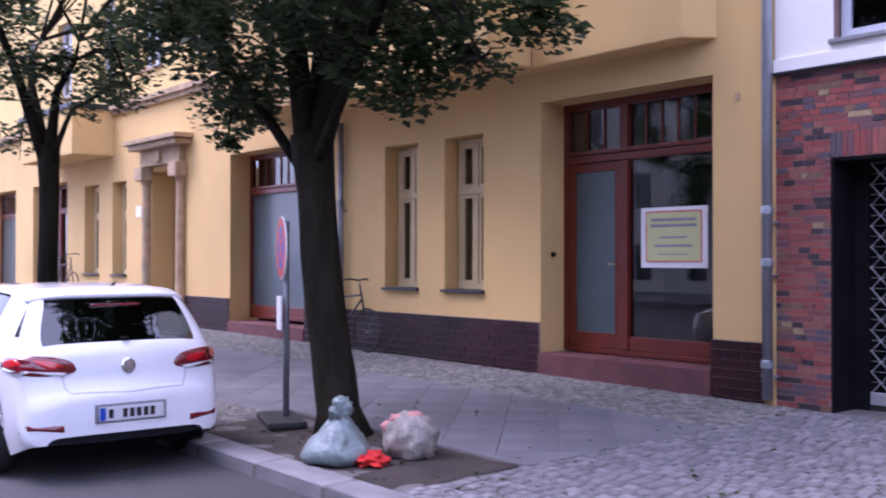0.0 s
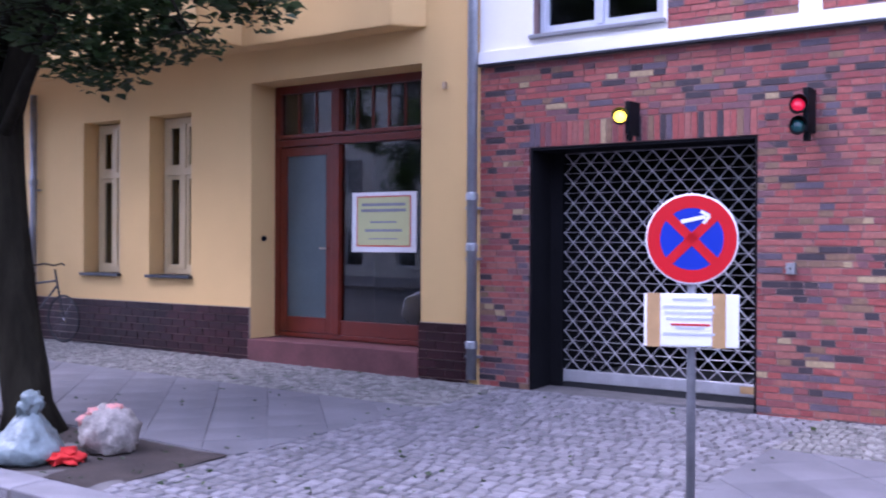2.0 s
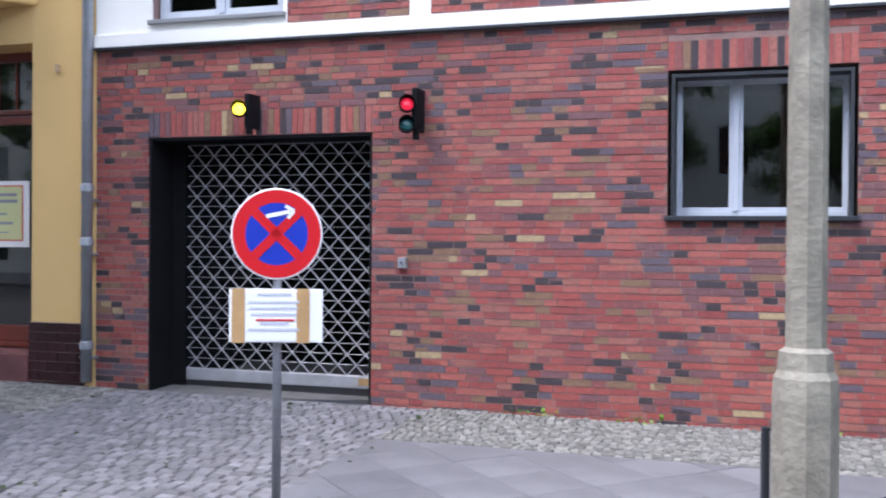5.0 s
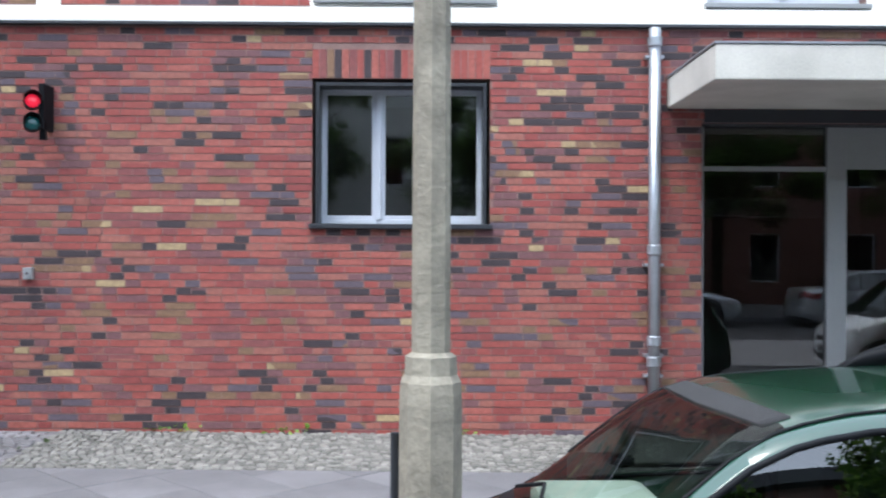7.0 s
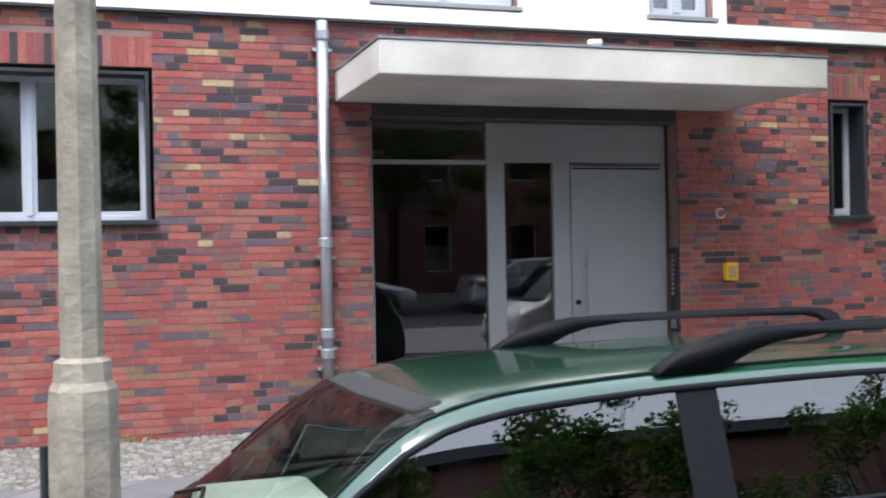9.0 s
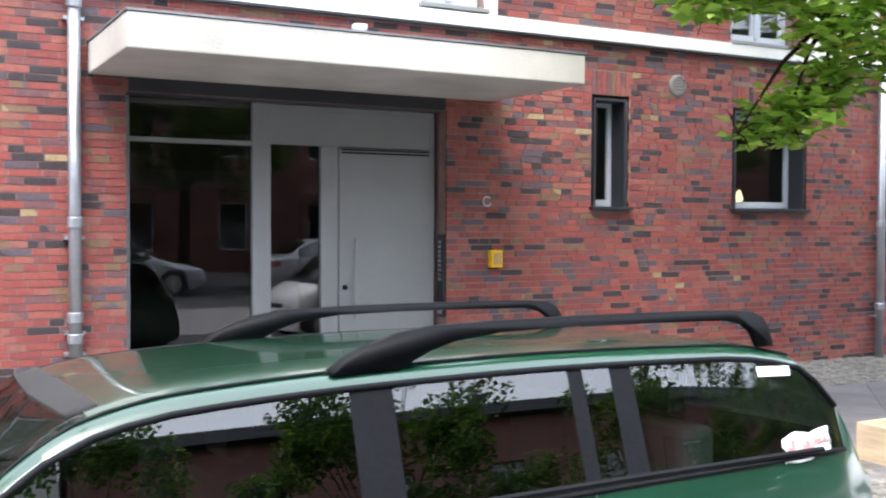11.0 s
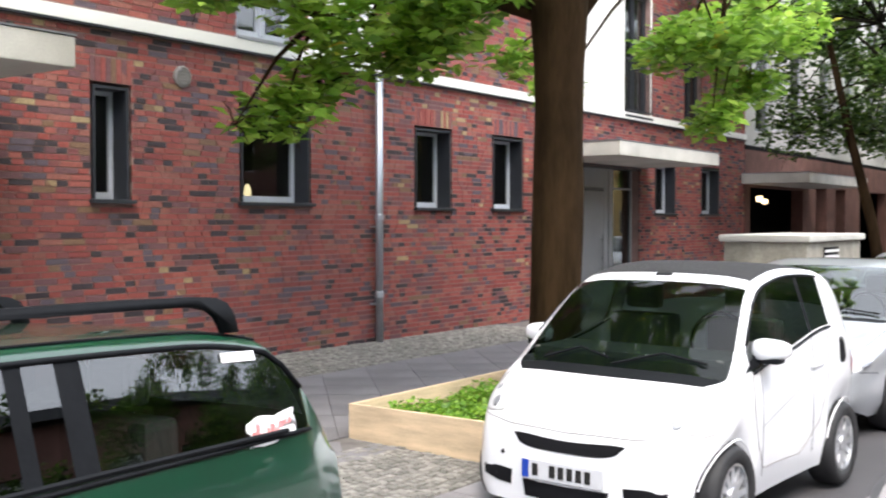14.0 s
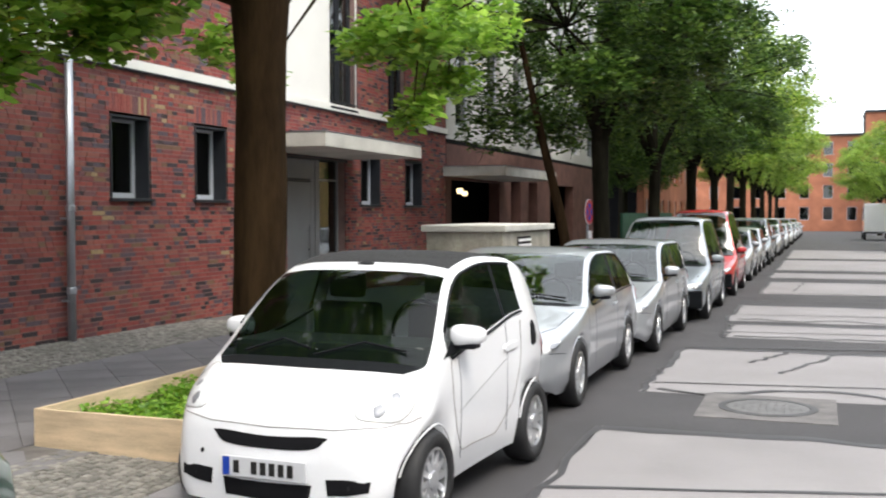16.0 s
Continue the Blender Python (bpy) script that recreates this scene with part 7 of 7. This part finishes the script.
for k, x in enumerate((47, 51, 56, 60)):
    copy_thing(t1 if k % 2 else t2, pose(x, 9.5 + k % 2, walk_z(x, 9), 0, 0, 40 * k))

# ---------------------------------------------------------------- paving, stone by stone
def clip_poly(poly, x0, x1, y0, y1):
    for axis, lim, sign in ((0, x0, 1), (0, x1, -1), (1, y0, 1), (1, y1, -1)):
        out = []
        for a, b in zip(poly, poly[1:] + poly[:1]):
            ia, ib = (a[axis] - lim) * sign >= 0, (b[axis] - lim) * sign >= 0
            if ia:
                out.append(a)
            if ia != ib:
                s = (lim - a[axis]) / (b[axis] - a[axis])
                out.append((a[0] + (b[0] - a[0]) * s, a[1] + (b[1] - a[1]) * s))
        poly = out
        if len(poly) < 3:
            return []
    return poly


def stone(poly, lift=0.0, deep=0.05, inset=0.004, soft=0.004):
    """Verts and faces of one flat stone on the falling pavement, its rim a little rounded."""
    cx, cy = sum(p[0] for p in poly) / len(poly), sum(p[1] for p in poly) / len(poly)
    def ring(k, z):
        return [(cx + (x - cx) * k, cy + (y - cy) * k, walk_z(x, y) + z) for x, y in poly]
    size = max(math.hypot(x - cx, y - cy) for x, y in poly)
    v = ring(1 - inset / size, -deep) + ring(1 - inset / size, lift - soft) + ring(1 - (inset + soft) / size, lift)
    n = len(poly)
    f = [tuple(range(2 * n, 3 * n))]
    for a in (0, n):
        f += [(a + k, a + (k + 1) % n, a + n + (k + 1) % n, a + n + k) for k in range(n)]
    return v, f


def add(store, vf):
    n = len(store[0])
    store[0].extend(vf[0])
    store[1].extend(tuple(i + n for i in q) for q in vf[1])


rng = random.Random(31)
slab_rest = ([], [])
# diagonal granite slabs
diamond = [(0.0, -.352), (.352, 0.0), (0.0, .352), (-.352, 0.0)]
dv, df = stone(diamond, 0.0, .05, .003, .003)
slab_mesh = bpy.data.meshes.new("slab")
slab_mesh.from_pydata([(x, y, z - walk_z(0, 0)) for x, y, z in dv], [], df)
slab_mesh.materials.append(M_SLAB)
slabs = []
for x0, x1, y0, y1 in ((-32, -6.12, 4.72, 7.1), (-2.93, 32, 4.72, 7.22)):
    i0, i1 = int(x0 / .704) - 2, int(x1 / .704) + 2
    for i in range(i0, i1):
        for j in range(int(y0 / .352) - 2, int(y1 / .352) + 2):
            cx, cy = i * .704 + (.352 if j % 2 else 0), j * .352
            poly = clip_poly([(cx + a, cy + b) for a, b in diamond], x0, x1, y0, y1)
            if len(poly) < 3:
                continue
            if PX0 - .36 < cx < PX1 + .36 and cy < PY1 + .3:
                poly = clip_poly(poly, x0, x1, PY1 + .02, y1)
                if len(poly) < 3:
                    continue
            whole = len(poly) == 4 and all(abs(math.hypot(p[0] - cx, p[1] - cy) - .352) < 1e-6 for p in poly)
            if whole and len(slabs) < 300 and (-13 < cx < -6 or -3 < cx < 12.5):
                slabs.append((cx, cy))
            else:
                add(slab_rest, stone(poly, rng.uniform(-.002, .002), .05, .003, .003))
for cx, cy in slabs:
    ob = new("slab", slab_mesh)
    ob.location = (cx, cy, walk_z(cx, cy) + rng.uniform(-.002, .002))
    ob.parent = pavement
tagged(raw("slab_edges", slab_rest[0], slab_rest[1], M_SLABSTUFF, pavement, "cut and further granite slabs"), kind="stuff")
# border course of plain slabs along both sides of the slab walk
border = ([], [])
for x0, x1, y0, y1 in ((-32, -9.5, 4.46, 4.71), (-6.4, -6.11, 4.7, 7.1), (-2.93, PX0 - .05, 4.46, 4.71)):
    if x1 - x0 > 1:
        x = x0
        while x < x1:
            add(border, stone([(x, y0), (min(x + .6, x1), y0), (min(x + .6, x1), y1), (x, y1)], 0.001, .05, .005, .004))
            x += .6
tagged(raw("border_slabs", border[0], border[1], M_SLABSTUFF, pavement, "straight border slabs"), kind="stuff")
# granite cobbles of the garage drive
def cobble(w, d, seed):
    r = random.Random(seed)
    poly = [(-w / 2 + r.uniform(0, .012), -d / 2 + r.uniform(0, .012)), (w / 2 - r.uniform(0, .012), -d / 2 + r.uniform(0, .01)), (w / 2 - r.uniform(0, .01), d / 2 - r.uniform(0, .012)), (-w / 2 + r.uniform(0, .01), d / 2 - r.uniform(0, .01))]
    n = 4
    def ring(k, z):
        return [(x * k, y * k, -.007 * x + .02 * y + z) for x, y in poly]
    v = ring(1, -.06) + ring(.975, -.010) + ring(.86, .001)
    v.append((0, 0, .004))
    f = []
    for a in (0, n):
        f += [(a + k, a + (k + 1) % n, a + n + (k + 1) % n, a + n + k) for k in range(n)]
    f += [(2 * n + k, 2 * n + (k + 1) % n, 3 * n) for k in range(n)]
    return v, f


kinds = []
for k in range(6):
    w = (.095, .10, .11, .115, .125, .135)[k]
    v, f = cobble(w, .102, k)
    me = bpy.data.meshes.new("cobble")
    me.from_pydata(v, [], f)
    me.materials.append(M_COBBLE)
    kinds.append((w, me, v, f))
cob_rest = ([], [])
count = 0
j = 0
y = 3.56
while y < F - .04:
    x = -6.1 + rng.uniform(-.05, .03)
    while x < -2.97:
        w, me, v, f = rng.choice(kinds)
        cx, cy = x + w / 2, y + rng.uniform(-.006, .006) + .012 * math.sin(x * 2.1)
        z = walk_z(cx, cy) + rng.uniform(-.005, .004)
        if count < 300 and y < 5.4 and cx > -5.9:
            ob = new("cobble", me)
            ob.matrix_basis = pose(cx, cy, z, 0, 0, rng.choice((0, 180)) + rng.uniform(-3, 3))
            ob.parent = pavement
            count += 1
        else:
            add(cob_rest, ([(cx + a, cy + b, z + c) for a, b, c in v], f))
        x += w + .010
    y += .112
tagged(raw("drive_cobbles", cob_rest[0], cob_rest[1], M_COBBLESTUFF, pavement, "granite cobbles of the garage drive"), kind="stuff")
# small mosaic stones along walls and kerbs
mos = ([], [])
for x0, x1, y0, y1 in ((-20, -6.12, 7.12, F - .06), (-2.95, 14.5, 7.24, F - .02), (-14, -9.42, 3.52, 4.44), (5.12, 6.84, 3.52, 4.44), (-2.93, -.65, 3.52, 4.44), (10.95, 14.8, 3.52, 4.7), (5.12, 6.84, 4.44, 4.71)):
    y = y0
    while y < y1 - .03:
        x = x0 + rng.uniform(0, .03)
        while x < x1 - .03:
            w, d = rng.uniform(.05, .075), rng.uniform(.05, .066)
            cx, cy = x + w / 2, y + .033 + rng.uniform(-.008, .008)
            z = walk_z(cx, cy) + rng.uniform(-.004, .006)
            n = len(mos[0])
            q = [(-w / 2, -d / 2), (w / 2, -d / 2 + rng.uniform(-.01, .01)), (w / 2 + rng.uniform(-.01, .005), d / 2), (-w / 2, d / 2 + rng.uniform(-.01, .01))]
            mos[0].extend([(cx + a, cy + b, z - .02) for a, b in q] + [(cx + a * .8, cy + b * .8, z) for a, b in q])
            mos[1].extend([(n + 4, n + 5, n + 6, n + 7)] + [(n + k, n + (k + 1) % 4, n + 4 + (k + 1) % 4, n + 4 + k) for k in range(4)])
            x += w + .008
        y += .068
tagged(raw("mosaic_stones", mos[0], mos[1], M_MOSAIC, pavement, "small pale mosaic paving stones"), kind="stuff")
# soil pit round the left tree
bm = bmesh.new()
bmesh.ops.create_grid(bm, x_segments=40, y_segments=20, size=.5)
for vv in bm.verts:
    x, y = -9.38 + (vv.co.x + .5) * 3.24, 3.51 + (vv.co.y + .5) * 1.17
    vv.co = Vector((x, y, walk_z(x, y) - .006 + .018 * noise.noise(Vector((x * 3, y * 3, 0)))))
pit = part("tree_pit", bm, M_SOIL, pavement, "trodden brown soil of the tree pit", smooth=True)
v, f = leaves(260, lambda r: (lambda x, y: Vector((x, y, walk_z(x, y) + .012)))(r.uniform(-9.3, -2.2), r.choice((r.uniform(3.55, 4.6), r.uniform(3.6, 8.4)))), .06, .1, 77)
tagged(raw("fallen_leaves", v, f, M_LEAFDARK, pavement, "scattered fallen leaves"), kind="stuff")
v, f = leaves(90, lambda r: (lambda x: Vector((x, F - .02 - r.random() * .08, walk_z(x, F) + r.random() * .05)))(r.choice((-.95, .3, 3.2, -2.0, 6.4)) + r.gauss(0, .12)), .05, .9, 78)
tagged(raw("wall_weeds", v, f, M_HERB, pavement, "small weeds at the foot of the wall"), kind="stuff")
# kerb stones
km = boxes((-.495, .495, -.15, .15, -.30, 0.0), bevel=.018)
bmesh.ops.transform(km, matrix=Matrix(((1, 0, 0, 0), (0, 1, 0, 0), (-.007, .02, 1, 0), (0, 0, 0, 1))), verts=km.verts)
kerb_mesh = bpy.data.meshes.new("kerb_stone")
km.to_mesh(kerb_mesh)
km.free()
kerb_mesh.materials.append(M_KERB)
kerb = tagged(new("kerb"), "granite kerb stones along the carriageway", "kerb", kind="structure")
for k in list(range(-34, 0)) + list(range(6, 60)):
    x = k - .1 if k < 0 else k - .4
    if not -.6 < x - .5 < x + .5 < 5.1:
        ob = new("kerb_stone", kerb_mesh)
        ob.location = (x, 3.35, walk_z(x, 3.35) + .004 + rng.uniform(-.004, .004))
        ob.parent = kerb
# bricks and plinth tiles that stand apart as single pieces
brick_kinds = {}
for w, dz in ((.24, .0525), (.115, .0525)):
    v, f = brick_mesh([(-w / 2, w / 2, -dz / 2, dz / 2)], 0.0)
    me = bpy.data.meshes.new("brick")
    me.from_pydata(v, [], f)
    me.materials.append(M_BRICK_PIECE)
    brick_kinds[w] = me
for a, b, c, d in loose:
    ob = new("brick", brick_kinds[.24 if b - a > .2 else .115])
    ob.location = ((a + b) / 2, F + rng.uniform(-.0015, .0025), (c + d) / 2)
    ob.parent = wall_brick
v, f = brick_mesh([(-.116, .116, -.046, .046)], 0.0, .012)
tile_mesh = bpy.data.meshes.new("plinth_tile")
tile_mesh.from_pydata(v, [], f)
tile_mesh.materials.append(M_PLINTH)
for a, b, c, d in near_tiles:
    ob = new("plinth_tile", tile_mesh)
    ob.matrix_basis = Matrix.LocRotScale(((a + b) / 2, F - .045, (c + d) / 2), None, ((b - a) / .232, 1, 1))
    ob.parent = wall_ochre
